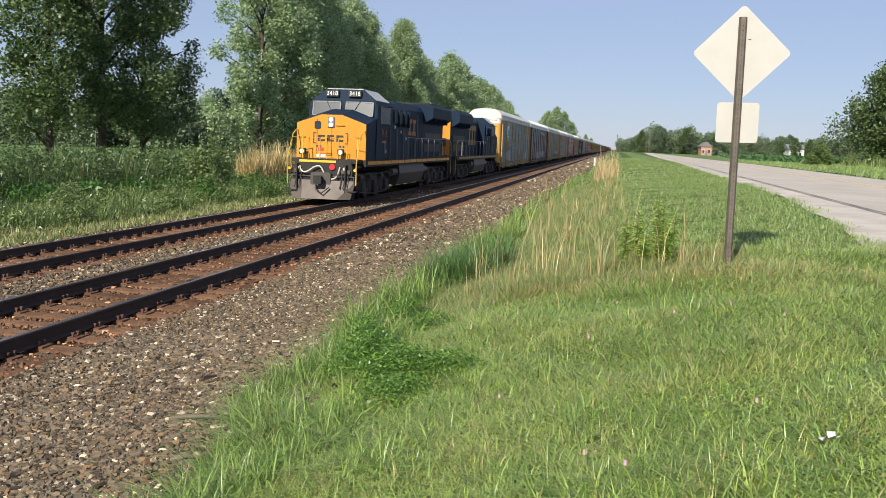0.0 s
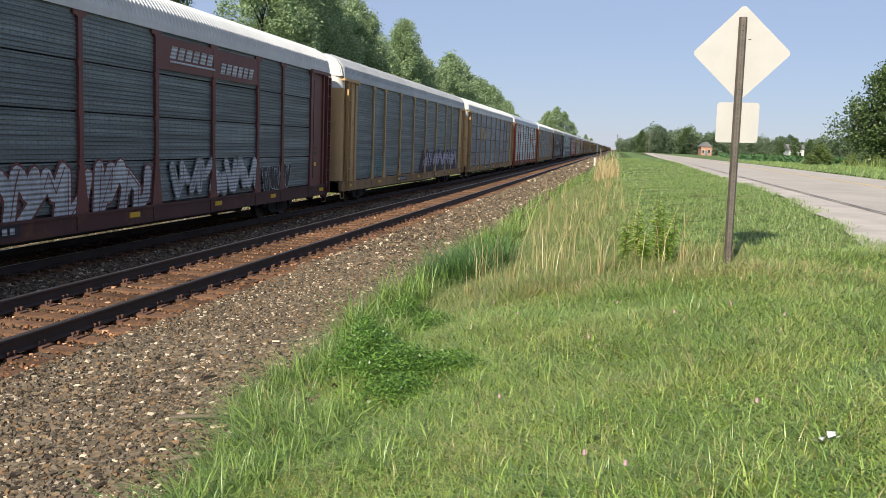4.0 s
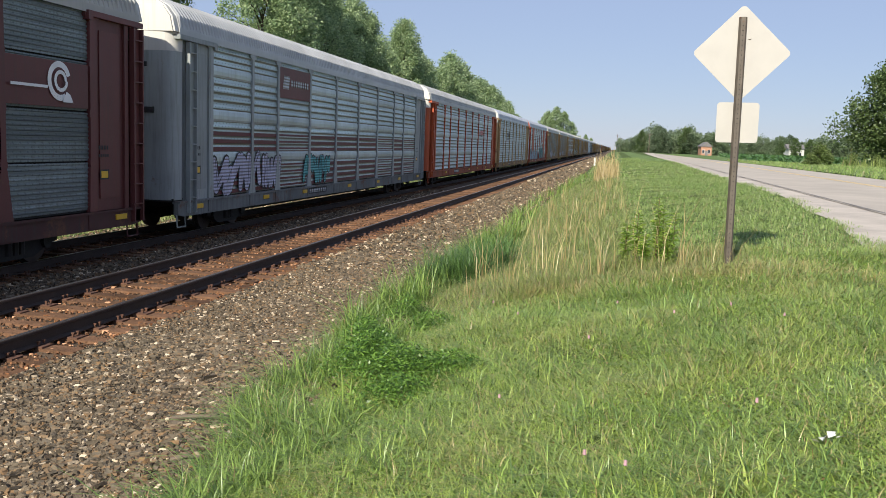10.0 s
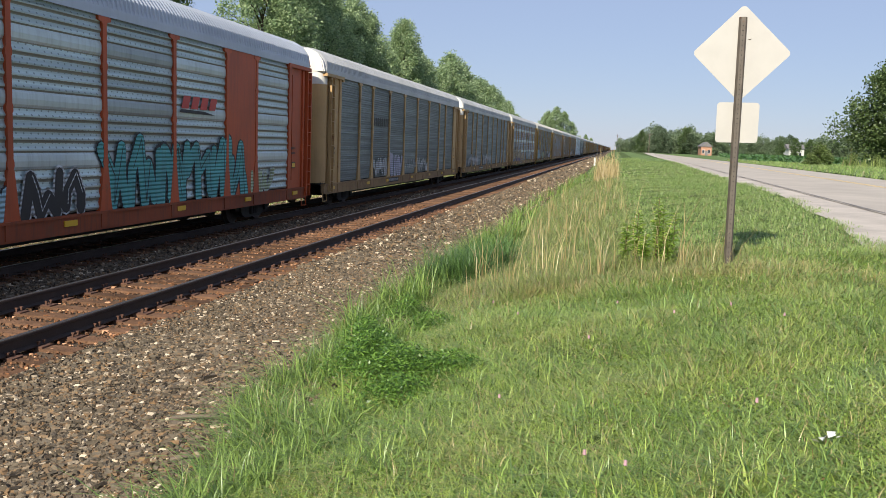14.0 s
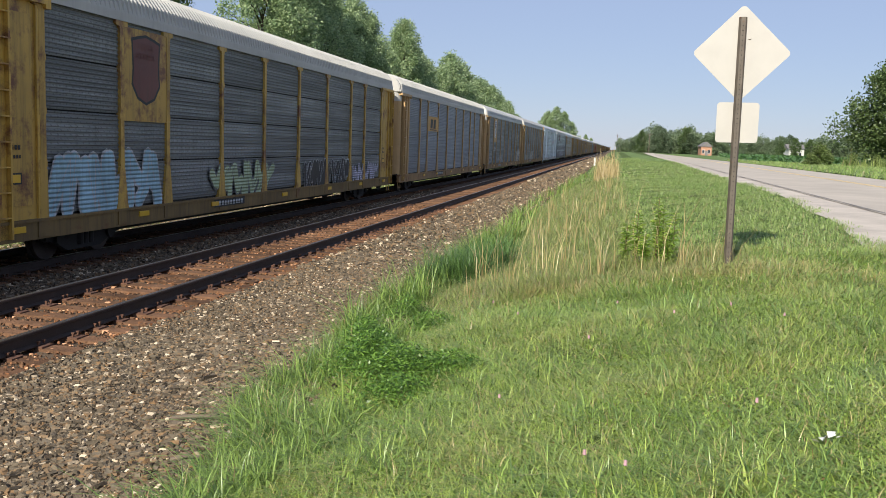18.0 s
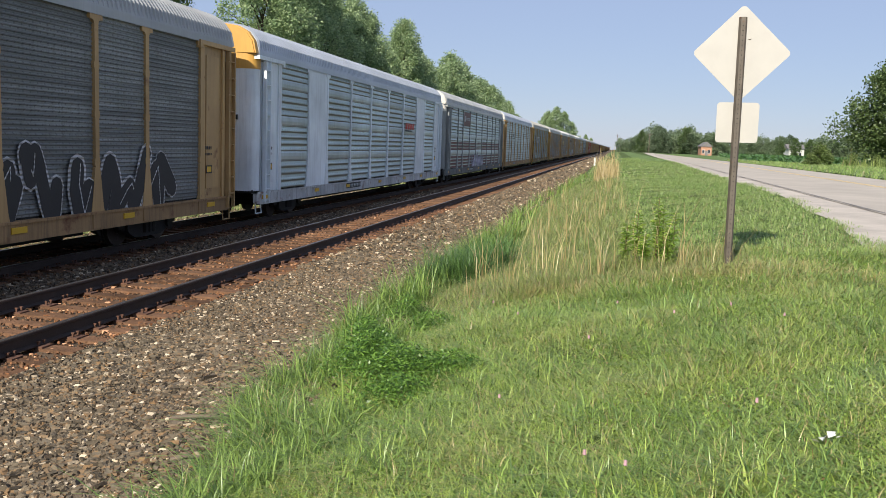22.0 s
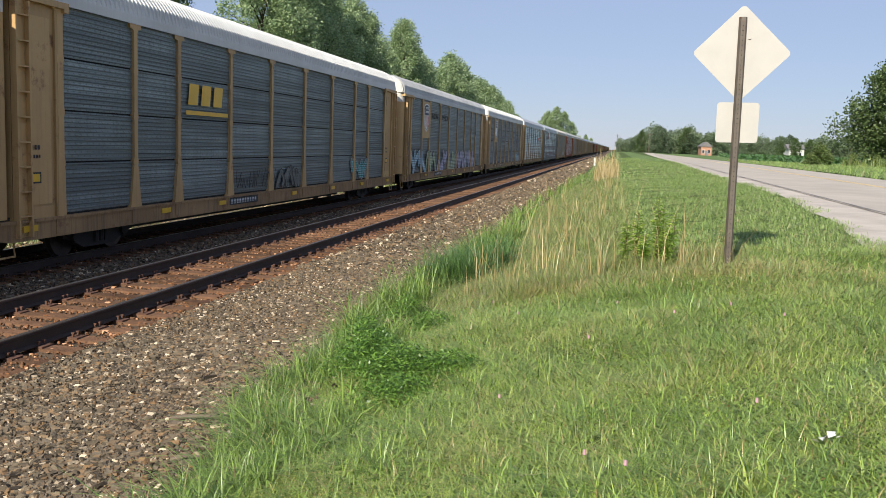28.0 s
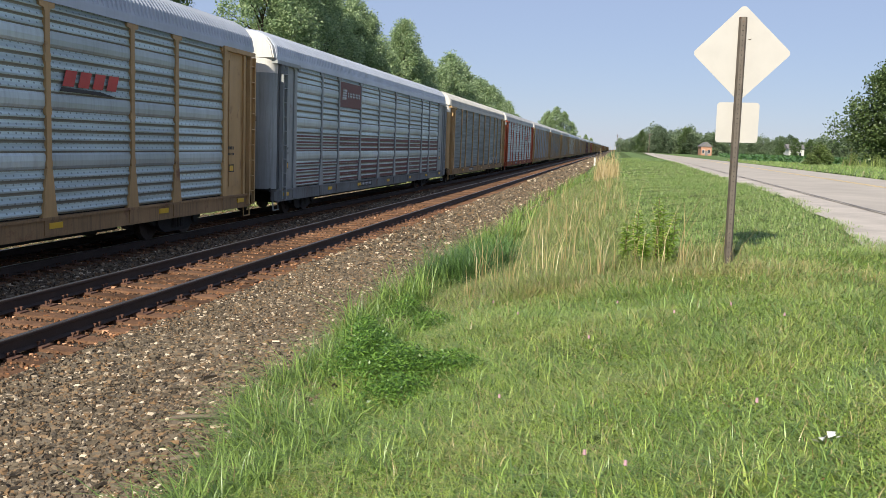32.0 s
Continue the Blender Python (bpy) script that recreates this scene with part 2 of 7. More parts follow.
NAVY = paint("navy_paint", (0.013, 0.027, 0.050), rust=0.06, streak=0.35, rough=0.55, vary=0.3, streak_col=(0.028, 0.028, 0.032))
NAVY.node_tree.nodes["Principled BSDF"].inputs["Specular IOR Level"].default_value = 0.06
GOLD = paint("gold_paint", (0.60, 0.235, 0.018), rust=0.04, streak=0.12, rough=0.35, vary=0.08)
GOLD_DULL = paint("faded_gold_paint", (0.34, 0.20, 0.03), rust=0.1, streak=0.3)
RUST_ORANGE = paint("faded_orange_paint", (0.27, 0.085, 0.02), rust=0.1, streak=0.3)
STEEL_GREY = paint("cab_roof_grey", (0.42, 0.42, 0.41), rust=0.1)
RAIL_PAINT = paint("handrail_yellow", (0.55, 0.36, 0.06), rust=0.1)
LETTER_WHITE = surface("white_letter", (0.75, 0.75, 0.73), 0.6, vary=0.12, bump=0)
LETTER_BLACK = surface("black_letter", (0.02, 0.02, 0.022), 0.6, vary=0.2, bump=0)
LETTER_BLUE = surface("dark_blue_letter", (0.02, 0.03, 0.09), 0.5, vary=0.2, bump=0)
LETTER_RED = surface("red_letter", (0.45, 0.04, 0.03), 0.5, vary=0.2, bump=0)
LETTER_TEAL = surface("teal_spray", (0.08, 0.34, 0.33), 0.6, vary=0.3, bump=0, ribs=0.8, streak=0.35, streak_col=(0.10, 0.105, 0.105))
LETTER_SKY = surface("light_blue_spray", (0.30, 0.47, 0.54), 0.6, vary=0.4, bump=0, ribs=0.8, streak=0.35, streak_col=(0.10, 0.105, 0.105))
LETTER_LILAC = surface("lilac_spray", (0.43, 0.42, 0.52), 0.6, vary=0.35, bump=0, ribs=0.8, streak=0.35, streak_col=(0.10, 0.105, 0.105))
LETTER_PURPLE = surface("purple_spray", (0.14, 0.05, 0.15), 0.6, vary=0.3, bump=0, ribs=0.8, streak=0.35, streak_col=(0.10, 0.105, 0.105))
SPRAY_GREY = surface("grey_spray", (0.43, 0.45, 0.45), 0.6, vary=0.4, bump=0, ribs=0.8, streak=0.35, streak_col=(0.10, 0.105, 0.105), fine=12)
SPRAY_GREEN = surface("green_spray", (0.36, 0.45, 0.27), 0.6, vary=0.3, bump=0, ribs=0.8, streak=0.35, streak_col=(0.10, 0.105, 0.105))
SPRAY_TAN = surface("tan_spray", (0.42, 0.34, 0.21), 0.6, vary=0.35, bump=0, ribs=0.8, streak=0.35, streak_col=(0.10, 0.105, 0.105))
SAFETY = surface("safety_yellow", (0.70, 0.42, 0.03), 0.4, vary=0.12, bump=0)
RUBBER = surface("black_rubber", (0.02, 0.02, 0.02), 0.7, vary=0.2)
HOSE = surface("pale_hose", (0.52, 0.48, 0.40), 0.7, vary=0.15)
RED_GLAD = surface("red_knob", (0.55, 0.02, 0.03), 0.4, vary=0.1, bump=0)
LAMP_GLASS = surface("headlight_lens", (0.45, 0.46, 0.47), 0.15, 0.3, vary=0.1, bump=0)
lamp_bs = LAMP_GLASS.node_tree.nodes["Principled BSDF"]
lamp_bs.inputs["Emission Color"].default_value, lamp_bs.inputs["Emission Strength"].default_value = (1, 0.93, 0.8, 1), 0.35
WINDOW = surface("cab_glass", (0.03, 0.038, 0.05), 0.3, 0.0, vary=0.25, bump=0, spec=0.15)
PLOW = surface("plow_steel", (0.12, 0.10, 0.088), 0.6, 0.3, vary=0.3, scale=2, fine=30, bump=0.2, rust=0.5, rust_col=(0.12, 0.08, 0.06))
SPRAY_WHITE = surface("white_spray", (0.50, 0.50, 0.49), 0.6, vary=0.3, bump=0, ribs=0.8, streak=0.35, streak_col=(0.10, 0.105, 0.105), fine=12)
RAIL_GREY = paint("pale_grey_handrail", (0.14, 0.145, 0.15), rust=0.2)
TANK_GREY = paint("dusty_tank", (0.068, 0.060, 0.053), rust=0.3, streak=0.3)
TRUCK_DUST = paint("dusty_truck", (0.050, 0.044, 0.038), rust=0.4, streak=0.2, rough=0.8)
DULL_GREY = paint("dull_grey_paint", (0.13, 0.135, 0.14), rust=0.1)
SIDE_LABEL = surface("white_label", (0.5, 0.5, 0.48), 0.6, vary=0.15, bump=0)
# plants
MEADOW = foliage("meadow_blade", (0.09, 0.15, 0.04), (0.44, 0.51, 0.16), dry=(0.40, 0.33, 0.18), dry_part=0.09, glow=0.35)
PALE_BLADE = foliage("pale_grass_blade", (0.16, 0.205, 0.06), (0.34, 0.38, 0.14), dry=(0.50, 0.43, 0.24), dry_part=0.25, glow=0.35)
BLADE = foliage("grass_blade", (0.06, 0.13, 0.026), (0.43, 0.56, 0.115), dry=(0.44, 0.35, 0.17), dry_part=0.12, glow=0.12, patch=0.55, patch_scale=0.9)
LONG = foliage("long_blade", (0.085, 0.155, 0.04), (0.30, 0.43, 0.105), dry=(0.46, 0.38, 0.19), dry_part=0.05, glow=0.12)
BROAD = foliage("broad_blade", (0.18, 0.30, 0.06), (0.33, 0.46, 0.12), glow=0.3)
LUSH = foliage("lush_blade", (0.07, 0.14, 0.028), (0.30, 0.42, 0.10), dry=(0.36, 0.30, 0.15), dry_part=0.04, glow=0.22)
STRAW = foliage("dry_grass", (0.38, 0.28, 0.12), (0.70, 0.57, 0.29), glow=0.3)
WEED = foliage("weed_leaf", (0.16, 0.28, 0.05), (0.38, 0.50, 0.10), dry=(0.22, 0.12, 0.05), dry_part=0.04, glow=0.4)
VERGE_BLADE = foliage("verge_blade", (0.16, 0.27, 0.07), (0.40, 0.53, 0.165), dry=(0.42, 0.36, 0.2), dry_part=0.08, glow=0.38, patch=0.4, patch_scale=0.3)
DOCK_LEAF = foliage("dock_leaf", (0.22, 0.36, 0.06), (0.48, 0.60, 0.13), glow=0.42)
LACY = foliage("lacy_weed_leaf", (0.04, 0.11, 0.016), (0.20, 0.35, 0.055), glow=0.25)
DARK_WEED = foliage("dark_weed_leaf", (0.03, 0.10, 0.016), (0.10, 0.22, 0.04), glow=0.35)
BANK_WEED = foliage("tall_weed_leaf", (0.045, 0.092, 0.028), (0.145, 0.21, 0.07), dry=(0.19, 0.14, 0.06), dry_part=0.04, glow=0.35)
BANK_SHRUB = foliage("shrub_leaf", (0.085, 0.135, 0.038), (0.22, 0.285, 0.095), glow=0.35)
LEAF_DARK = foliage("dark_tree_leaf", (0.048, 0.095, 0.032), (0.17, 0.235, 0.085), glow=0.38)
LEAF_GREY = foliage("poplar_leaf", (0.15, 0.24, 0.11), (0.48, 0.58, 0.32), glow=0.42)
# aerial haze is painted into the distant leaves: paler, flatter greens
LEAF_HAZED = foliage("far_leaf", (0.09, 0.135, 0.07), (0.18, 0.24, 0.13), glow=0.25)
LEAF_RIGHT = foliage("broad_leaf", (0.05, 0.09, 0.03), (0.16, 0.22, 0.075), glow=0.3)
CROP = foliage("crop_leaf", (0.05, 0.12, 0.035), (0.10, 0.19, 0.06), glow=0.25)
BARK = surface("bark", (0.085, 0.068, 0.052), 0.95, vary=0.4, scale=4, fine=25, bump=0.9, spec=0.1)
STEM = surface("weed_stem", (0.16, 0.085, 0.045), 0.8, vary=0.35)


def stone_colours(name="loose_stone", tint=(1, 1, 1)):
    """Crushed stone, each piece its own shade: mostly grey-brown, some tan, a few near white."""
    ma, nt, bs = shader(name)
    g = nt.nodes.new("ShaderNodeNewGeometry")
    rp = nt.nodes.new("ShaderNodeValToRGB")
    el = rp.color_ramp.elements
    el[0].position, el[0].color = 0.0, (0.040, 0.035, 0.030, 1)
    el[1].position, el[1].color = 0.45, (0.185, 0.166, 0.140, 1)
    for pos, col in ((0.62, (0.135, 0.124, 0.112)), (0.78, (0.23, 0.16, 0.10)), (0.92, (0.23, 0.20, 0.165)), (0.96, (0.50, 0.45, 0.38)), (1.0, (0.68, 0.64, 0.57))):
        e = el.new(pos)
        e.color = (*col, 1)
    nt.links.new(g.outputs["Random Per Island"], rp.inputs[0])
    vec = place(nt)
    c = mixed(nt, 0.5, rp.outputs[0], noise_at(nt, vec, 55), "OVERLAY")
    c = mixed(nt, 1.0, c, tint, "MULTIPLY")
    nt.links.new(c, bs.inputs["Base Color"])
    bs.inputs["Roughness"].default_value = 0.9
    bs.inputs["Specular IOR Level"].default_value = 0.2
    bp = add(nt, "Bump", Strength=0.5, Distance=0.01)
    nt.links.new(noise_at(nt, vec, 140), bp.inputs["Height"])
    nt.links.new(bp.outputs[0], bs.inputs["Normal"])
    return ma


LOOSE = stone_colours("loose_stone", (0.98, 0.88, 0.73))
# two more skyline greens, with distance haze mixed into their colour
LEAF_HAZED_PALE = foliage("pale_far_leaf", (0.12, 0.175, 0.095), (0.23, 0.295, 0.165), glow=0.25)
LEAF_HAZED_DARK = foliage("dark_far_leaf", (0.07, 0.105, 0.058), (0.13, 0.18, 0.095), glow=0.25)
BED_EDGE_STONE = stone_colours("soil_dusted_stone", (1.12, 0.88, 0.66))
LOOSE_RUST = stone_colours("rust_dusted_stone", (1.15, 0.70, 0.46))
# ---- ground, ballast, road ----
def ground_z(x, y):
    """The lie of the land across the track; along it the land is level."""
    pts = ((-400, -1.1), (-60, -0.95), (-30, -0.85), (-18, -0.72), (-14.2, -0.66), (-13.0, -0.50), (-9.2, -0.46), (-8.6, -0.26), (-5.2, -0.26),
           (-3.6, -0.08), (-2.5, 0.18), (-1.2, 0.58), (0.0, 0.88), (1.3, 1.08), (2.8, 1.178), (3.4, 1.19), (6, 1.195), (30, 1.20), (120, 1.0), (400, 0.9))
    z = pts[-1][1] if x > 0 else pts[0][1]
    for (a, za), (b, zb) in zip(pts, pts[1:]):
        if a <= x < b:
            z = za + (zb - za) * (x - a) / (b - a)
            break
    if -2.6 < x < 3.2 and y < 60:
        z += 0.05 * noise.noise(Vector((x * 0.8, y * 0.8, 0))) * hill(-2.6, -1.6, x) * (1 - hill(2.4, 3.2, x))
    return z


def level_strip(name, xs, ys, dz, mat, label, category, kind="structure", zf=ground_z):
    v = [(x, y, zf(x, y) + dz) for y in ys for x in xs]
    n = len(xs)
    q = np.array([(j * n + i, j * n + i + 1, (j + 1) * n + i + 1, (j + 1) * n + i) for j in range(len(ys) - 1) for i in range(n - 1)])
    me = raw_mesh(name, np.array(v), q, [mat])
    me.polygons.foreach_set("use_smooth", [True] * len(me.polygons))
    return thing(name, label, category, kind=kind, data=me)


near_x = [-14.2, -13.0, -9.2, -8.6, -5.2, -4.4, -3.6, -3.0] + [-2.5 + 0.25 * i for i in range(24)] + [3.6, 5, 6]
gx = [-2500, -1200, -400, -200, -100, -60, -40, -30, -24, -18] + near_x + [14, 20, 30, 60, 120, 240, 400, 1200, 2500]
gy = [-300, -80, -20, -5] + [i * 0.3 for i in range(0, 100)] + [30 + 1.5 * i for i in range(30)] + [80, 100, 150, 250, 400, 700, 1200, 2000, 3500]
level_strip("ground", gx, gy, 0, GRASS_SOIL, "green grassy ground with a bank beside the railway", "ground")


EDGE_Y = (-60, 2.0, 4.5, 5.5, 7.0, 7.6, 8.6, 9.7, 11.5, 13.8, 20, 27, 33, 40, 65, 150, 2400)
EDGE_X = (-2.0, -2.0, -2.18, -2.42, -2.78, -2.66, -2.64, -2.80, -2.80, -2.50, -2.48, -2.85, -2.80, -2.45, -2.2, -2.6, -2.6)


def bed_edge(y):
    """Where the stones end and the grass begins."""
    return float(np.interp(y, EDGE_Y, EDGE_X)) + 0.07 * noise.noise(Vector((0.9 * y, 3.7, 0))) + 0.08 * noise.noise(Vector((2.6 * y, 9.1, 0)))


def ballast_bed():
    ys = [-60, -20, -6] + [0.25 * i for i in range(160)] + [40 + 2 * i for i in range(40)] + [120, 160, 240, 400, 700, 1200, 2400]
    xs = [-14.6, -14.2, -13.0, -9.2, -8.6, -5.2, -4.6, -4.0, -3.6, -3.2, -2.8]
    v = []
    for y in ys:
        e = bed_edge(y)
        for i, x in enumerate(xs):
            x2 = x if x < -5.3 else -5.2 + (x + 5.2) * (e + 5.2) / 2.4
            v.append((x2, y, ground_z(x2, y) + (0.03 if 0 < i < len(xs) - 1 else -0.02)))
    n = len(xs)
    q = np.array([(j * n + i, j * n + i + 1, (j + 1) * n + i + 1, (j + 1) * n + i) for j in range(len(ys) - 1) for i in range(n - 1)])
    thing("ballast_bed", "grey-brown crushed stone bed under the two tracks", "ballast", kind="structure", data=raw_mesh("ballast_bed", np.array(v), q, [BALLAST_BED]))


ballast_bed()

# The road runs away from the track by about one degree.
ROAD_TURN = 0.021


VERGE_Y = (-60, 0, 10.4, 12.6, 13.9, 15.2, 16, 18.4, 23.8, 30, 39, 52, 92, 116, 212, 600)
VERGE_X = (2.7, 2.8, 3.10, 3.45, 3.50, 3.85, 3.86, 4.0, 4.5, 4.76, 4.85, 5.15, 6.2, 6.3, 7.9, 17)


def road_ribbon(name, x0, x1, z, mat, label, category, wob=0.0, y0=-40, parent=None):
    ys = [y0, -5] + [1.0 * i for i in range(0, 80)] + [90, 110, 140, 180, 240, 320, 420, 560]
    v = []
    for y in ys:
        w = wob * (noise.noise(Vector((0.45 * y, x1, 2))) + 0.5 * noise.noise(Vector((1.9 * y, x1, 5))))
        bend = ROAD_TURN * y + (0.00006 * max(0, y - 150) ** 2)
        v += [(float(np.interp(y, VERGE_Y, VERGE_X)) - 0.1 + w if x0 is None else x0 + bend + w, y, z), (x1 + bend, y, z)]
    q = np.array([(2 * j, 2 * j + 1, 2 * j + 3, 2 * j + 2) for j in range(len(ys) - 1)])
    me = raw_mesh(name, np.array(v), q, [mat])
    if parent:
        return part(name, me, mat, parent, label)
    return thing(name, label, category, kind="structure", data=me)


road_ribbon("gravel_shoulder", None, 6.0, 1.201, GRAVEL, "pale gravel shoulder beside the road", "gravel", wob=0.22)
road = road_ribbon("road", 4.95, 12.9, 1.215, ASPHALT, "light grey worn asphalt country road", "road")
for a in (9.34, 9.58):
    road_ribbon("centre_line", a, a + 0.14, 1.2195, LINE_YELLOW, "", "", parent=road)
road_ribbon("edge_crack", 5.02, 5.10, 1.2195, CRACK, "", "", wob=0.06, parent=road)

# fields on both sides
level_strip("far_verge", [-3.4, -2.0, 0.5, 3.4, 6.0], [95, 120, 160, 240, 400, 560], 0.04, FIELD, "distant green strip between track and road", "ground")
level_strip("far_field", [-2400, -400, -200, -100, -60, -45, -33], [-100, 20, 80, 160, 300, 700, 3000], 0.05, FIELD, "pale green open field beyond the trees", "field")
level_strip("road_side_field", [15, 30, 60, 120, 400, 2400], [-100, 20, 34, 80, 160, 300, 700, 3000], 0.03, FIELD, "green grass field beyond the road", "field", zf=lambda x, y: ground_z(x, y) if x > 15 else ground_z(15, y))
# ---- two tracks ----
RAIL_PROFILE = [(-0.075, -0.175), (0.075, -0.175), (0.075, -0.163), (0.012, -0.145), (0.010, -0.045), (0.036, -0.032), (0.036, -0.006), (0.028, 0.0),
                (-0.028, 0.0), (-0.036, -0.006), (-0.036, -0.032), (-0.010, -0.045), (-0.012, -0.145), (-0.075, -0.163)]


def tie_mesh(seed, width):
    r = random.Random(seed)
    f = Form()
    a, b = 1.30 + r.uniform(-0.05, 0.08), 1.30 + r.uniform(-0.05, 0.08)
    w = width / 2
    n = 6
    rows = []
    for i in range(n + 1):
        x = -a + (a + b) * i / n
        j = [r.uniform(-0.012, 0.012) for _ in range(4)]
        rows.append([(x, -w + j[0], -0.19 + j[2] * 0.4), (x, w + j[1], -0.19 + j[3] * 0.4), (x, w + j[1], -0.40), (x, -w + j[0], -0.40)])
    k = len(f.v)
    for q in rows:
        f.v += q
    for i in range(n):
        for s in range(4):
            t = (s + 1) % 4
            f.f.append((k + 4 * i + s, k + 4 * i + t, k + 4 * i + 4 + t, k + 4 * i + 4 + s))
            f.m.append(0)
    f.f += [(k, k + 1, k + 2, k + 3), (k + 4 * n, k + 4 * n + 1, k + 4 * n + 2, k + 4 * n + 3)]
    f.m += [0, 0]
    return f.mesh("tie", TIE)


def plate_form():
    f = Form()
    f.box(-0.19, 0.19, -0.095, 0.095, -0.195, -0.172)
    for sx in (-0.105, 0.105):
        for sy in (-0.05, 0.05):
            f.box(sx - 0.011, sx + 0.011, sy - 0.011, sy + 0.011, -0.18, -0.125)
            f.box(sx - 0.02, sx + 0.02, sy - 0.014, sy + 0.014, -0.135, -0.118)
    return f


def railway_track(x, z, label, single_to, plates_to):
    track = thing("railway_track", label, "railway track", "two parallel tracks", "structure", pose(x, 0, z))
    for s in (-1, 1):
        f = Form()
        f.prism([(s * GAUGE / 2 + px, pz) for px, pz in RAIL_PROFILE], "y", -60, 2300, 0)
        rail = part("rail", f, RAIL_SIDE, track, "rusty steel rail with a worn shiny top")
        c = Form()
        c.box(s * GAUGE / 2 - 0.027, s * GAUGE / 2 + 0.027, -60, 2300, -0.002, 0.0025)
        part("running_surface", c, RAIL_TOP, rail, "worn bright steel top")
    variants = [tie_mesh(i, 0.23) for i in range(7)]
    plate = kept("plate", lambda: plate_form().mesh("tie_plate", PLATE))
    r = random.Random(int(-x * 10))
    y, far, ni = 1.0, Form(), 0
    while y < 260:
        if y < single_to:
            tie = part("tie", variants[r.randrange(7)], None, track, at=(r.uniform(-0.06, 0.06), y, r.uniform(-0.015, 0.005)))
            tie.rotation_euler = (0, 0, radians(r.uniform(-1.5, 1.5)))
            if y < plates_to:
                for s in (-1, 1):
                    part("tie_plate", plate, None, tie, at=(s * GAUGE / 2, 0, 0))
        else:
            far.box(-1.3 + r.uniform(-0.05, 0.05), 1.3 + r.uniform(-0.05, 0.05), y - 0.115, y + 0.115, -0.40, -0.19)
        y += 0.53 + r.uniform(-0.03, 0.03)
    tagged(part("far_ties", far, TIE, track, "weathered brown wooden ties"), kind="stuff")
    return track


railway_track(NEAR_X, 0.0, "rust-brown railway track on wooden ties, nearer the road", 95, 34)
railway_track(FAR_X, FAR_Z, "rust-brown railway track on wooden ties, carrying the train", 62, 26)
# ---- the train: freight cars ----
CAR = 28.49
POSTS = (-11.65, -9.05, -7.13, -4.28, -1.43, 1.43, 4.28, 7.13, 9.05, 11.65)
EAVE, SILL_TOP, SILL_LOW = 4.83, 0.92, 0.55
SIDE = 1.49
ROOF_LINE = [(-1.50, 4.77), (-1.50, 4.94), (-1.42, 5.22), (-1.24, 5.46), (-0.94, 5.62), (-0.45, 5.69), (0, 5.71),
             (0.45, 5.69), (0.94, 5.62), (1.24, 5.46), (1.42, 5.22), (1.50, 4.94), (1.50, 4.77)]


def roof_form(ribbed):
    """An arched sheet with ribs across it, on plain upright edges."""
    f = Form()
    n, k = (640, len(ROOF_LINE)) if ribbed else (1, len(ROOF_LINE))
    for j in range(n + 1):
        y = -13.35 + 26.7 * j / n
        g = 1.0 + (0.040 if ribbed and j % 4 in (1, 2) else 0.0)
        f.v += [(x * g if z > 5 else x, y, 4.8 + (z - 4.8) * (g if z > 5 else 1)) for x, z in ROOF_LINE]
    for j in range(n):
        for i in range(k - 1):
            a = j * k + i
            f.f.append((a, a + 1, a + k + 1, a + k))
            f.m.append(0)
    f.f += [tuple(range(k)), tuple(range(n * k, n * k + k))]
    f.m += [0, 0]
    return f


# heights of the plain belts and of the ribbed stretches between them
WIDE_RUNS = ((0.95, 1.80, 4), (1.80, 2.09, 0), (2.09, 2.88, 4), (2.88, 3.17, 0), (3.17, 4.00, 4), (4.00, 4.28, 0), (4.28, 4.80, 3))


def panel_form(y0, y1, z0, z1, kind, sx):
    """One sheet between two posts, pressed into level ribs. kind: fine, wide or flat."""
    prof = []
    h = z1 - z0
    if kind == "flat":
        prof = [(0.0, z0), (0.0, z1)]
    elif kind == "fine":
        n = max(2, round(h / 0.088))
        for i in range(n):
            a = z0 + h * i / n
            s = h / n
            prof += [(0.0, a), (0.0, a + 0.45 * s), (0.015, a + 0.62 * s), (0.015, a + 0.85 * s)]
        prof.append((0.0, z1))
    else:
        for a, b, ribs in WIDE_RUNS:
            if not ribs:
                m, c = 0.5 * (a + b), b - a
                prof += [(0.004, a, 1), (0.026, a + 0.16 * c, 1), (0.034, m, 1), (0.026, b - 0.16 * c, 1)]
            for q in range(ribs):
                p = (b - a) / ribs
                e = a + p * q
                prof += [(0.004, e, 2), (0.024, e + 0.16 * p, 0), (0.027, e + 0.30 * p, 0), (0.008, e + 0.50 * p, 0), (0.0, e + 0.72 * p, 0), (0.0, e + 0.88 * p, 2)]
        prof.append((0.0, z1, 0))
    f = Form()
    base = SIDE - 0.065
    f.strip([(sx * (base + p[0]), p[1]) for p in prof], y0, y1)
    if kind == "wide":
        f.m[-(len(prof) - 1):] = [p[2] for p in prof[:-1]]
    return f


def post_form(wide, flare, sx):
    """A side post: spread foot, small lugs at three heights and a broad cap under the eave, all in one outline."""
    w = wide / 2
    right = [(w + flare, SILL_TOP - 0.04), (w + 0.75 * flare, 1.02), (w + 0.02, 1.78)]
    for z in (1.91, 2.86, 3.81):
        right += [(w, z - 0.10), (w + 0.022, z - 0.05), (w + 0.022, z + 0.02), (w, z + 0.08)]
    right += [(w, EAVE - 0.24), (w + 0.03, EAVE - 0.17), (w + 0.15, EAVE - 0.15), (w + 0.15, EAVE - 0.06)]
    f = Form()
    f.prism([(-y, z) for y, z in reversed(right)] + right, "x", sx * (SIDE - 0.085), sx * SIDE)
    return f


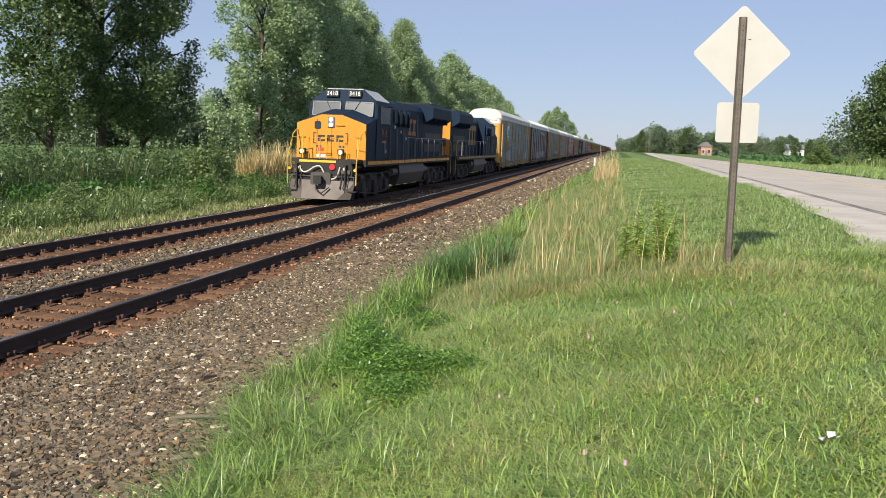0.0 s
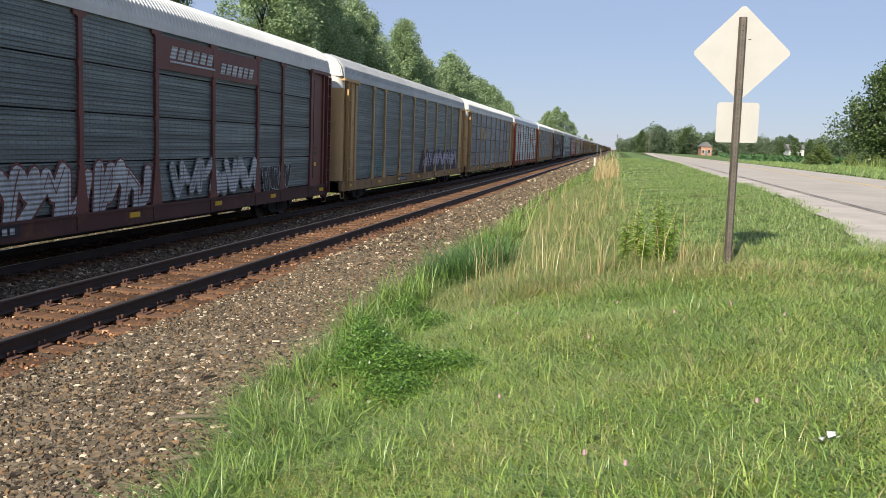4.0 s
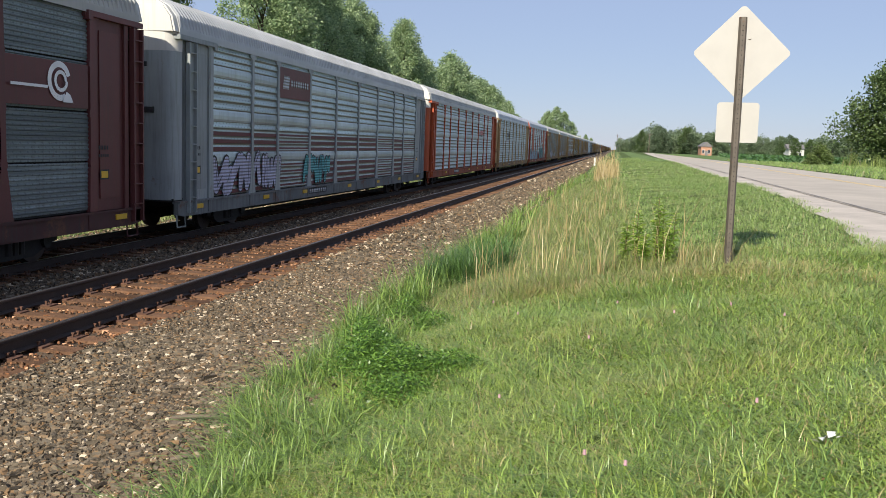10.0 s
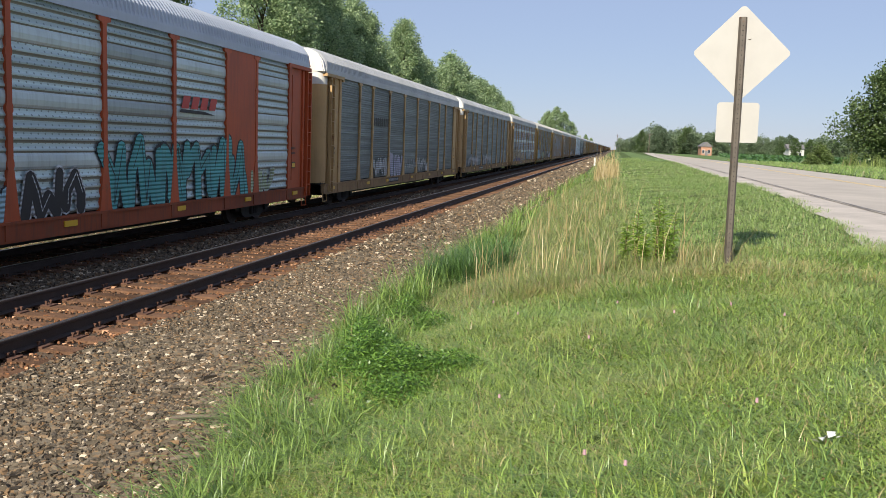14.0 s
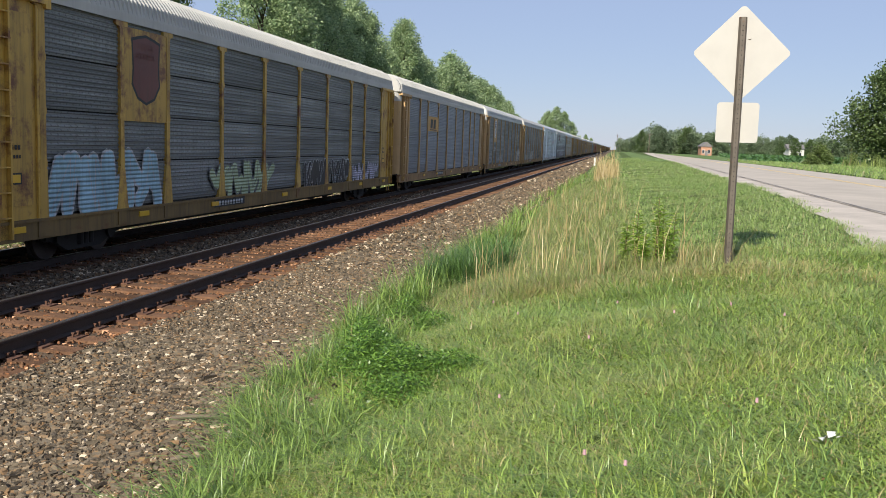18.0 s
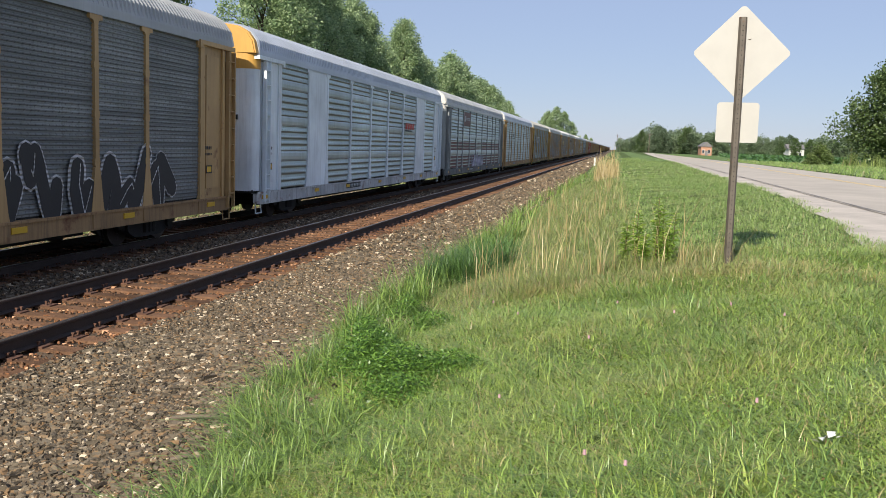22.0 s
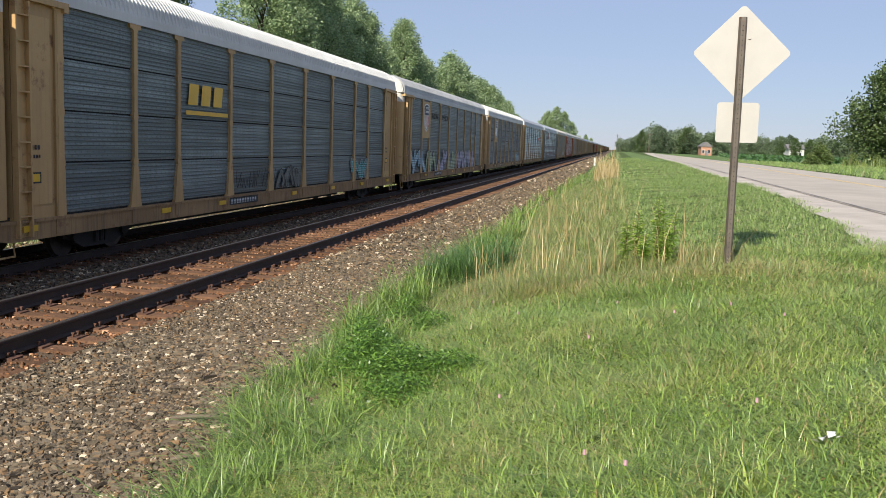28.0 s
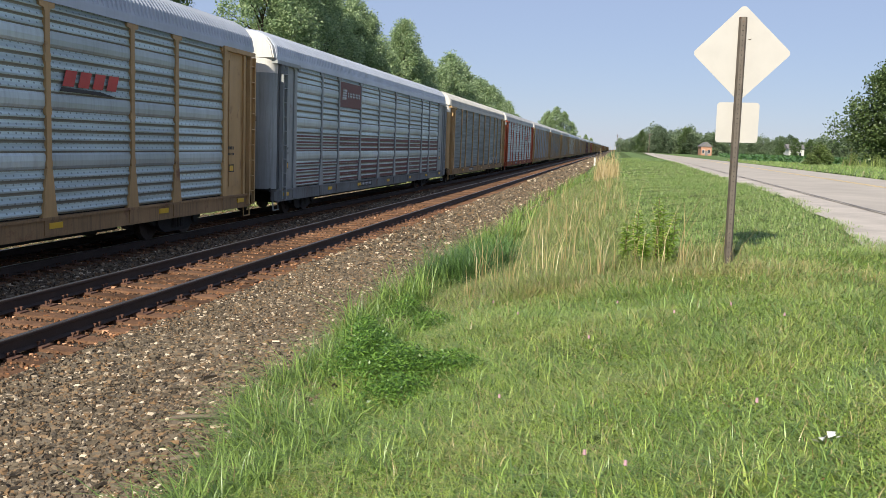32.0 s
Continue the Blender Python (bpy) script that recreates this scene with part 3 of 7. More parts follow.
END_PLAN = [(1.44, 0.0), (1.44, 0.14), (1.40, 0.27), (1.31, 0.36), (1.18, 0.41), (0.9, 0.425), (0.5, 0.44), (-0.5, 0.44), (-0.9, 0.425), (-1.18, 0.41), (-1.31, 0.36), (-1.40, 0.27), (-1.44, 0.14), (-1.44, 0.0)]


def end_form(hinge):
    """The end with its folding doors and rounded upright corners; the doors' joints are grooves, and a slot is let into one leaf."""
    cuts = (0.75, 0.35, 0.0, -0.35, -0.75) if hinge else (0.0,)
    plan = END_PLAN[:6]
    for c in cuts:
        y = 0.44 if abs(c) <= 0.5 else 0.44 - 0.015 * (abs(c) - 0.5) / 0.4
        plan += [(c + 0.03, y + 0.008), (c + 0.025, y - 0.06), (c - 0.025, y - 0.06), (c - 0.03, y + 0.008)]
    plan += END_PLAN[8:]
    f = Form()
    f.prism(plan, "z", 0.95, 4.42)
    n = len(f.f)
    f.box(-0.95, -0.40, 0.40, 0.455, 2.98, 3.12)
    f.m[n:] = [1] * (len(f.f) - n)
    return f


def cap_form():
    """The upper end: upright below the eave, arched above it, with a raised seam at the middle."""
    f = Form()
    f.prism([(x * 1.004, y * 1.012) for x, y in END_PLAN], "z", 4.42, 4.90)
    arch = [p for p in ROOF_LINE if p[1] > 4.9]
    for a, b, k in ((0.0, 0.40, 0.985), (0.40, 0.443, 0.955)):
        f.prism([(x * k, 4.86 + (z - 4.86) * k if z > 4.95 else 4.86) for x, z in arch], "y", a, b)
    f.box(-0.012, 0.012, 0.44, 0.452, 4.42, 5.50)
    return f


def corner_form(sx):
    return Form().box(*sorted((sx * 1.30, sx * (SIDE - 0.05))), 11.72, 12.98, SILL_TOP - 0.02, EAVE)


def corner_pieces(sx):
    """What is fixed to the plain corner: a raised door leaf, two uprights and a bracket beam under the eave."""
    beam = [(11.45, EAVE - 0.20), (11.60, EAVE - 0.20), (11.60, EAVE - 0.13), (13.42, EAVE - 0.13), (13.42, EAVE - 0.02), (11.45, EAVE - 0.02)]
    return (("door_leaf", Form().box(*sorted((sx * 1.40, sx * (SIDE - 0.028))), 11.92, 12.62, SILL_TOP + 0.25, EAVE - 0.35)),
            ("upright", Form().box(*sorted((sx * 1.40, sx * (SIDE + 0.005))), 12.78, 12.92, SILL_TOP - 0.02, EAVE - 0.14)),
            ("upright", Form().box(*sorted((sx * 1.40, sx * (SIDE - 0.005))), 11.725, 11.80, SILL_TOP - 0.02, EAVE - 0.14)),
            ("eave_bracket", Form().prism(beam, "x", *sorted((sx * 1.35, sx * (SIDE + 0.06))))))


def ladder_form(sx):
    """A boxed ladder: a plate with two flanges, thin rungs across it, and a dark slit behind."""
    f = Form()
    a, b = sorted((sx * (SIDE + 0.015), sx * (SIDE + 0.085)))
    c, d = sorted((sx * (SIDE - 0.03), sx * (SIDE + 0.0)))
    for y in (13.02, 13.36):
        f.box(min(a, c), max(b, d), y, y + 0.045, 0.62, EAVE - 0.15)
    f.box(c, d, 13.06, 13.37, 0.62, EAVE - 0.15)
    for i in range(9):
        z = 0.98 + 0.43 * i
        f.box(a, max(b, a + 0.07), 13.00, 13.40, z, z + 0.024)
    return f


def stirrup_form(sx):
    f = Form()
    f.tube([(sx * 1.42, 12.95, 0.60), (sx * 1.44, 12.95, 0.30), (sx * 1.44, 13.35, 0.30), (sx * 1.42, 13.35, 0.60)], 0.022, 5)
    return f


def truck_form():
    f = Form()
    for s in (-1, 1):
        x0, x1 = sorted((s * 0.93, s * 1.07))
        f.prism([(-1.25, 0.62), (-1.25, 0.40), (-1.0, 0.36), (-0.55, 0.16), (0.55, 0.16), (1.0, 0.36), (1.25, 0.40), (1.25, 0.62), (0.9, 0.70), (0.4, 0.80), (-0.4, 0.80), (-0.9, 0.70)], "x", x0, x1)
        for y in (-0.17, 0, 0.17):
            f.disc((s * 1.08, y, 0.42), "z", 0.075, 0.17, 8)
        for y in (-0.88, 0.88):
            f.disc((s * 1.09, y, 0.42), "x", 0.13, 0.05, 12)
    f.box(-1.1, 1.1, -0.22, 0.22, 0.45, 0.72)
    return f


def wheelset_form(r):
    f = Form()
    for s in (-1, 1):
        f.disc((s * 0.755, 0, 0), "x", r, 0.062, 24)
        f.disc((s * 0.70, 0, 0), "x", r + 0.028, 0.018, 24)
        f.disc((s * 0.80, 0, 0), "x", 0.16, 0.06, 12)
        for i in range(4):
            w = math.pi / 2 * i
            f.box(s * 0.82 - 0.006, s * 0.82 + 0.006, 0.25 * math.cos(w) - 0.04, 0.25 * math.cos(w) + 0.04, 0.25 * math.sin(w) - 0.04, 0.25 * math.sin(w) + 0.04)
    f.disc((0, 0, 0), "x", 0.085, 1.02, 12)
    return f


def mark_form(x0, z, w, h, n):
    """One row of small stencilled marks on the front end."""
    f = Form()
    y = -13.572
    for i in range(n):
        x = x0 + w * i / n
        f.box(x, x + 0.6 * w / n, y, y + 0.02, z, z + h)
    return f


END_MARKS = ((0.25, 4.22, 0.50, 0.11, 4), (0.20, 4.05, 0.62, 0.11, 6))


def coupler_form():
    f = Form()
    f.box(-0.09, 0.09, 13.3, 14.0, 0.74, 0.92)
    f.box(-0.17, 0.17, 13.92, 14.27, 0.68, 0.98)
    f.box(-0.22, 0.02, 14.1, 14.22, 0.72, 0.94)
    return f


def hose_form():
    f = Form()
    f.tube([(0.35, 13.5, 0.7), (0.42, 13.7, 0.48), (0.42, 13.95, 0.34), (0.36, 14.2, 0.38)], 0.022, 6)
    return f


def underframe_form():
    f = Form()
    f.box(-0.45, 0.45, -8.2, 8.2, 0.29, 0.98)
    f.box(-0.32, 0.32, -11.0, 11.0, 0.36, 0.97)
    f.box(-0.32, 0.32, -13.3, 13.3, 0.66, 0.97)
    f.box(-1.38, 1.38, -13.45, 13.45, 0.90, 0.98)
    for i in range(9):
        y = -10.4 + 2.6 * i
        f.box(-1.36, 1.36, y - 0.08, y + 0.08, 0.66, 0.92)
    f.box(-0.9, -0.45, -1.2, -0.3, 0.5, 0.85)
    for e in (-1, 1):
        f.box(-1.30, -0.50, *sorted((e * 11.1, e * 13.2)), 0.36, 0.92)
        f.box(-1.32, -1.16, *sorted((e * 8.2, e * 11.2)), 0.34, 0.92)
    f.disc((0.75, 0.4, 0.66), "y", 0.2, 0.55, 12)
    f.box(0.45, 1.05, 2.0, 2.6, 0.52, 0.85)
    return f


def sill_form(sx):
    f = Form()
    a, b = sorted((sx * (SIDE - 0.12), sx * SIDE))
    f.prism([(-13.4, SILL_TOP), (-13.4, 0.60), (-13.1, 0.55), (-10.6, SILL_LOW), (10.6, SILL_LOW), (13.1, 0.55), (13.4, 0.60), (13.4, SILL_TOP)], "x", a, b)
    f.box(*sorted((sx * (SIDE - 0.16), sx * (SIDE + 0.035))), -13.4, 13.4, SILL_TOP - 0.05, SILL_TOP)
    for y in POSTS:
        f.box(*sorted((sx * SIDE, sx * (SIDE + 0.018))), y - 0.20, y + 0.20, SILL_LOW + 0.04, SILL_TOP)
    return f


def flat_on_side(shapes, mats, lift=0.050):
    """Painted shapes on the car's near side: each is (material index, list of (y, z))."""
    f = Form()
    for i, (m, pts) in enumerate(shapes):
        x = SIDE - 0.065 + lift + 0.0015 * i
        n = len(f.v)
        f.v += [(x, y, z) for y, z in pts]
        f.f.append(tuple(range(n, n + len(pts))))
        f.m.append(m)
    return f.mesh("paint", *mats)


def smooth_line(pts, k=4):
    """A curve through the points, k steps to each stretch."""
    out = []
    for i in range(len(pts) - 1):
        a, b, c, d = pts[max(i - 1, 0)], pts[i], pts[i + 1], pts[min(i + 2, len(pts) - 1)]
        for q in range(k):
            t = q / k
            out.append(tuple(0.5 * (2 * b[n] + (c[n] - a[n]) * t + (2 * a[n] - 5 * b[n] + 4 * c[n] - d[n]) * t * t + (3 * b[n] - a[n] - 3 * c[n] + d[n]) * t ** 3) for n in (0, 1)))
    return out + [pts[-1]]


def ribbon(f, pts, d, x, m, r, wobble=0.15):
    """A sprayed line of half width d: a bar for each stretch and a round blot at each point, each a hair above the last."""
    for i, (y, z) in enumerate(pts):
        w = d * (1 + wobble * r.uniform(-1, 1))
        lift = x + 0.00012 * i
        f.poly([(lift, y + w * math.cos(0.785 * q), max(0.57, z + w * math.sin(0.785 * q))) for q in range(8)], m)
        if i + 1 < len(pts):
            b = pts[i + 1]
            l = math.hypot(b[0] - y, b[1] - z) or 1e-6
            ny, nz = -(b[1] - z) / l * w, (b[0] - y) / l * w
            f.poly([(lift + 0.00006, p, max(0.57, q)) for p, q in ((y + ny, z + nz), (y - ny, z - nz), (b[0] - ny, b[1] - nz), (b[0] + ny, b[1] + nz))], m)


def tangle(r):
    """One abstract sprayed stroke in a unit square: swings up and down with hooks, like no letter."""
    b, out = r.choice((0.0, 1.0)), []
    for k in range(r.randrange(5, 8)):
        out.append(((k + r.uniform(-0.9, 0.9)) / 6, min(1.0, max(0.0, b + r.uniform(-0.12, 0.12)))))
        b = r.choice((0.5, 1 - b)) if b in (0.0, 1.0) else r.choice((0.0, 1.0))
    return out


def graffiti(parent, pieces, seed):
    """pieces: (y0, y1, z0, z1, strokes, fill, outline). Swollen tangled bands with an outline and thin inner lines."""
    r = random.Random(seed)
    for y0, y1, z0, z1, letters, fill, edge in pieces:
        w, h = (y1 - y0) / letters, z1 - z0
        f = Form()
        for i in range(letters):
            sk = tangle(r)
            lean, up, tall = r.uniform(-0.05, 0.25) * w, r.uniform(-0.05, 0.05) * h, r.uniform(0.88, 1.05)
            pts = [(y0 + (i - 0.04 + 1.08 * a) * w + lean * (b - 0.5) + r.uniform(-0.03, 0.03) * w, z0 + up + h * (0.14 + 0.74 * b * tall) + r.uniform(-0.03, 0.03) * h) for a, b in sk]
            line = smooth_line(pts, 3) if r.random() < 0.5 else pts
            d = min(0.12 * h, 0.15 * w) * r.uniform(0.9, 1.2)
            x = SIDE - 0.016 + 0.0004 * i
            ribbon(f, line, d + 0.028 + 0.012 * h, x, 1, r, 0.06)
            ribbon(f, line, d, x + 0.005 + 0.0004 * letters, 0, r, 0.10)
            a = r.randrange(0, max(1, len(line) - 4))
            ribbon(f, [(y + 0.35 * d, z + 0.35 * d) for y, z in line[a:a + 4]], 0.012, x + 0.009 + 0.0008 * letters, 1, r, 0.2)
        tagged(part("graffiti", f.mesh("graffiti", fill, edge), None, parent), "sprayed tangled graffiti with an outline", kind="stuff")


def scrawl(parent, y0, y1, z0, z1, mat, seed):
    """Thin sprayed lines like handwriting that cannot be read."""
    r = random.Random(seed)
    f = Form()
    n = max(2, round((y1 - y0) / (0.75 * (z1 - z0))))
    w, h = (y1 - y0) / n, z1 - z0
    for i in range(n):
        pts = [(y0 + (i - 0.05 + 1.1 * (1 - a)) * w + 0.15 * w * b, z0 + h * b * r.uniform(0.85, 1.0) + r.uniform(-0.04, 0.04) * h) for a, b in tangle(r)]
        ribbon(f, smooth_line(pts, 4), 0.017, SIDE - 0.012 + 0.0006 * i, 0, r, 0.3)
    tagged(part("graffiti", f, mat, parent), "thin sprayed scrawl", kind="stuff")


def bars(y, z, w, h, n, m=0):
    """Unreadable lettering as a row of plain bars."""
    s = w / n
    return [(m, [(y + i * s, z), (y + i * s + 0.66 * s, z), (y + i * s + 0.66 * s, z + h), (y + i * s, z + h)]) for i in range(n)]


def rect(m, y0, y1, z0, z1):
    return (m, [(y0, z0), (y1, z0), (y1, z1), (y0, z1)])


def autorack(style, full, i):
    """A covered car carrier. style: frame paint, panel paint, panel kind, rows, roof, end paint, cap paint, label, plain bays."""
    frame_p, panel_p, kind, rows, roof_p, end_p, cap_p, label, plain = style
    car = thing("autorack_car", label, "railway car", "autorack cars of the train")
    nm = (frame_p.name,)
    part("underframe", kept("uf", lambda: underframe_form().mesh("underframe", DARK)), None, car)
    part("roof", kept(("roof", full, roof_p.name), lambda: roof_form(full).mesh("roof", roof_p)), None, car, roof_p.name.replace("_", " ").replace(" paint", "") + " arched roof")
    for s in (-1, 1):
        part("side_sill", kept(("sill", s) + nm, lambda: sill_form(s).mesh("side_sill", GRIMY[frame_p.name])), None, car, "grimy side sill")
    for s in (-1, 1):
        for nme, key, make, p in (("end_door", ("end", rows == 4), lambda: end_form(rows == 4), end_p), ("end_cap", ("cap",), cap_form, cap_p)):
            ob = part(nme, kept(key + (p.name,), lambda: make().mesh(nme, p, LETTER_BLACK, smooth=True)), None, car, at=(0, s * 13.12, 0))
            if s < 0:
                ob.rotation_euler = (0, 0, math.pi)
        turn = 0 if s > 0 else math.pi
        for sx in (-1, 1):
            flip = sx if s > 0 else -sx
            for nme, make in (("corner_panel", corner_form), ("ladder", ladder_form)) if full else (("corner_panel", corner_form),):
                ob = part(nme, kept((nme, flip) + nm, lambda: make(flip).mesh(nme, frame_p)), None, car)
                ob.rotation_euler = (0, 0, turn)
                if nme == "ladder" and s < 0:
                    ob.location.y = 0.42
            if full and sx > 0:
                for q, (nme, form) in enumerate(corner_pieces(flip)):
                    ob = part(nme, kept((nme, q, flip) + nm, lambda: form.mesh(nme, frame_p)), None, car)
                    ob.rotation_euler = (0, 0, turn)
        if full and rows == 4 and s < 0:
            for x in (-1.02, -0.36, 0.36, 1.02):
                part("end_post", kept(("end_post", abs(x) > 0.5, end_p.name), lambda: Form().soft_box(-0.055, 0.055, -0.07, 0.05, 0.97, 4.41, 0.02).mesh("end_post", end_p)), None, car, at=(x, -13.60 if abs(x) < 0.5 else -13.56, 0))
                part("cap_post", kept(("cap_post", cap_p.name), lambda: Form().soft_box(-0.055, 0.055, -0.07, 0.05, 4.42, 5.36, 0.02).mesh("cap_post", cap_p)), None, car, at=(x, -13.60 if abs(x) < 0.5 else -13.57, 0))
        truck = part("truck", kept("truck", lambda: truck_form().mesh("truck", DARK)), None, car, at=(0, s * 9.8, 0))
        if full:
            for a in (-0.88, 0.88):
                part("wheelset", kept("wheelset", lambda: wheelset_form(0.42).mesh("wheelset", WHEEL)), None, truck, at=(0, a, 0.42))
            for sx in (-1, 1):
                ob = part("step", kept(("step", sx) + nm, lambda: stirrup_form(sx).mesh("step", frame_p)), None, car)
                ob.rotation_euler = (0, 0, turn)
            if s < 0:
                for row in END_MARKS:
                    part("end_mark", kept(("mark", row[1]), lambda: mark_form(*row).mesh("end_mark", LETTER_BLACK)), None, car, "row of small dark stencilled bars")
            ob = part("air_hose", kept("hose", lambda: hose_form().mesh("air_hose", RUBBER)), None, car)
            ob.rotation_euler = (0, 0, turn)
        ob = part("coupler", kept("coupler", lambda: coupler_form().mesh("coupler", DARK)), None, car)
        ob.rotation_euler = (0, 0, turn)
    r = random.Random(500 + i)
    for sx in (1, -1):
        if full:
            for y in POSTS:
                big = abs(y) > 11
                ob = part("post", kept(("post", big, sx) + nm, lambda: post_form(0.17 if big else 0.135, 0.05 if big else 0.17, sx).mesh("post", frame_p)), None, car, at=(0, y, 0))
        else:
            def all_posts():
                f = Form()
                for y in POSTS:
                    f.box(*sorted((sx * (SIDE - 0.075), sx * SIDE)), y - 0.07, y + 0.07, SILL_TOP, EAVE - 0.05)
                return f.mesh("posts", frame_p)
            part("posts", kept(("posts", sx) + nm, all_posts), None, car)
        n = rows if full and sx > 0 else 1
        zs = [SILL_TOP + 0.03 + (EAVE - 0.03 - SILL_TOP - 0.03) * j / n for j in range(n + 1)]
        for b, (a, c) in enumerate(zip(POSTS, POSTS[1:])):
            w = c - a - 0.10
            if plain and b in (1, 7):
                part("plain_panel", kept(("plain", sx, round(w, 2)) + nm, lambda: panel_form(-w / 2 - 0.05, w / 2 + 0.05, SILL_TOP, EAVE - 0.05, "flat", sx).mesh("plain_panel", frame_p)),
                     None, car, at=(0.05 * sx, (a + c) / 2, 0))
                continue
            for j in range(n):
                gap = 0.016 if n > 1 else 0.01
                k = kind if full else "fine"
                part("panel", kept(("panel", k, n, j, round(w, 2), sx, panel_p.name), lambda: panel_form(-w / 2, w / 2, zs[j] + gap, zs[j + 1] - gap, k, sx).mesh("panel", panel_p, *((BELT, RIB_FOOT) if k == "wide" else ()))),
                     None, car, at=(r.uniform(-0.008, 0.008), (a + c) / 2, 0))
        if n > 1:
            part("backing", kept(("backing", sx), lambda: Form().box(*sorted((sx * 1.30, sx * 1.33)), -11.6, 11.6, SILL_TOP, EAVE - 0.08).mesh("backing", DARK)), None, car)
    if full:
        for y in (-12.6, -8.0, -4.6, 0.2, 4.6, 8.4, 12.4):
            part("reflector", kept("refl", lambda: Form().box(SIDE, SIDE + 0.024, -0.2, 0.2, -0.055, 0.055).mesh("reflector", SAFETY)), None, car, "yellow reflector", at=(0.002, y + r.uniform(-0.3, 0.3), 0.76))
    return car


# the sills carry a coat of brown road dirt over their paint
GRIMY = {}
for p_, c_ in ((TAN, (0.31, 0.19, 0.085)), (PALE_TAN, (0.33, 0.215, 0.11)), (BROWN, (0.085, 0.032, 0.026)), (MAROON, (0.075, 0.026, 0.022)), (ORANGE, (0.27, 0.060, 0.018)),
               (GREY, (0.17, 0.18, 0.175)), (PALE, (0.50, 0.51, 0.51)), (MUSTARD, (0.20, 0.13, 0.045))):
    GRIMY[p_.name] = paint("grimy_" + p_.name, c_, rust=0.55, streak=0.6, vary=0.35, rough=0.75)


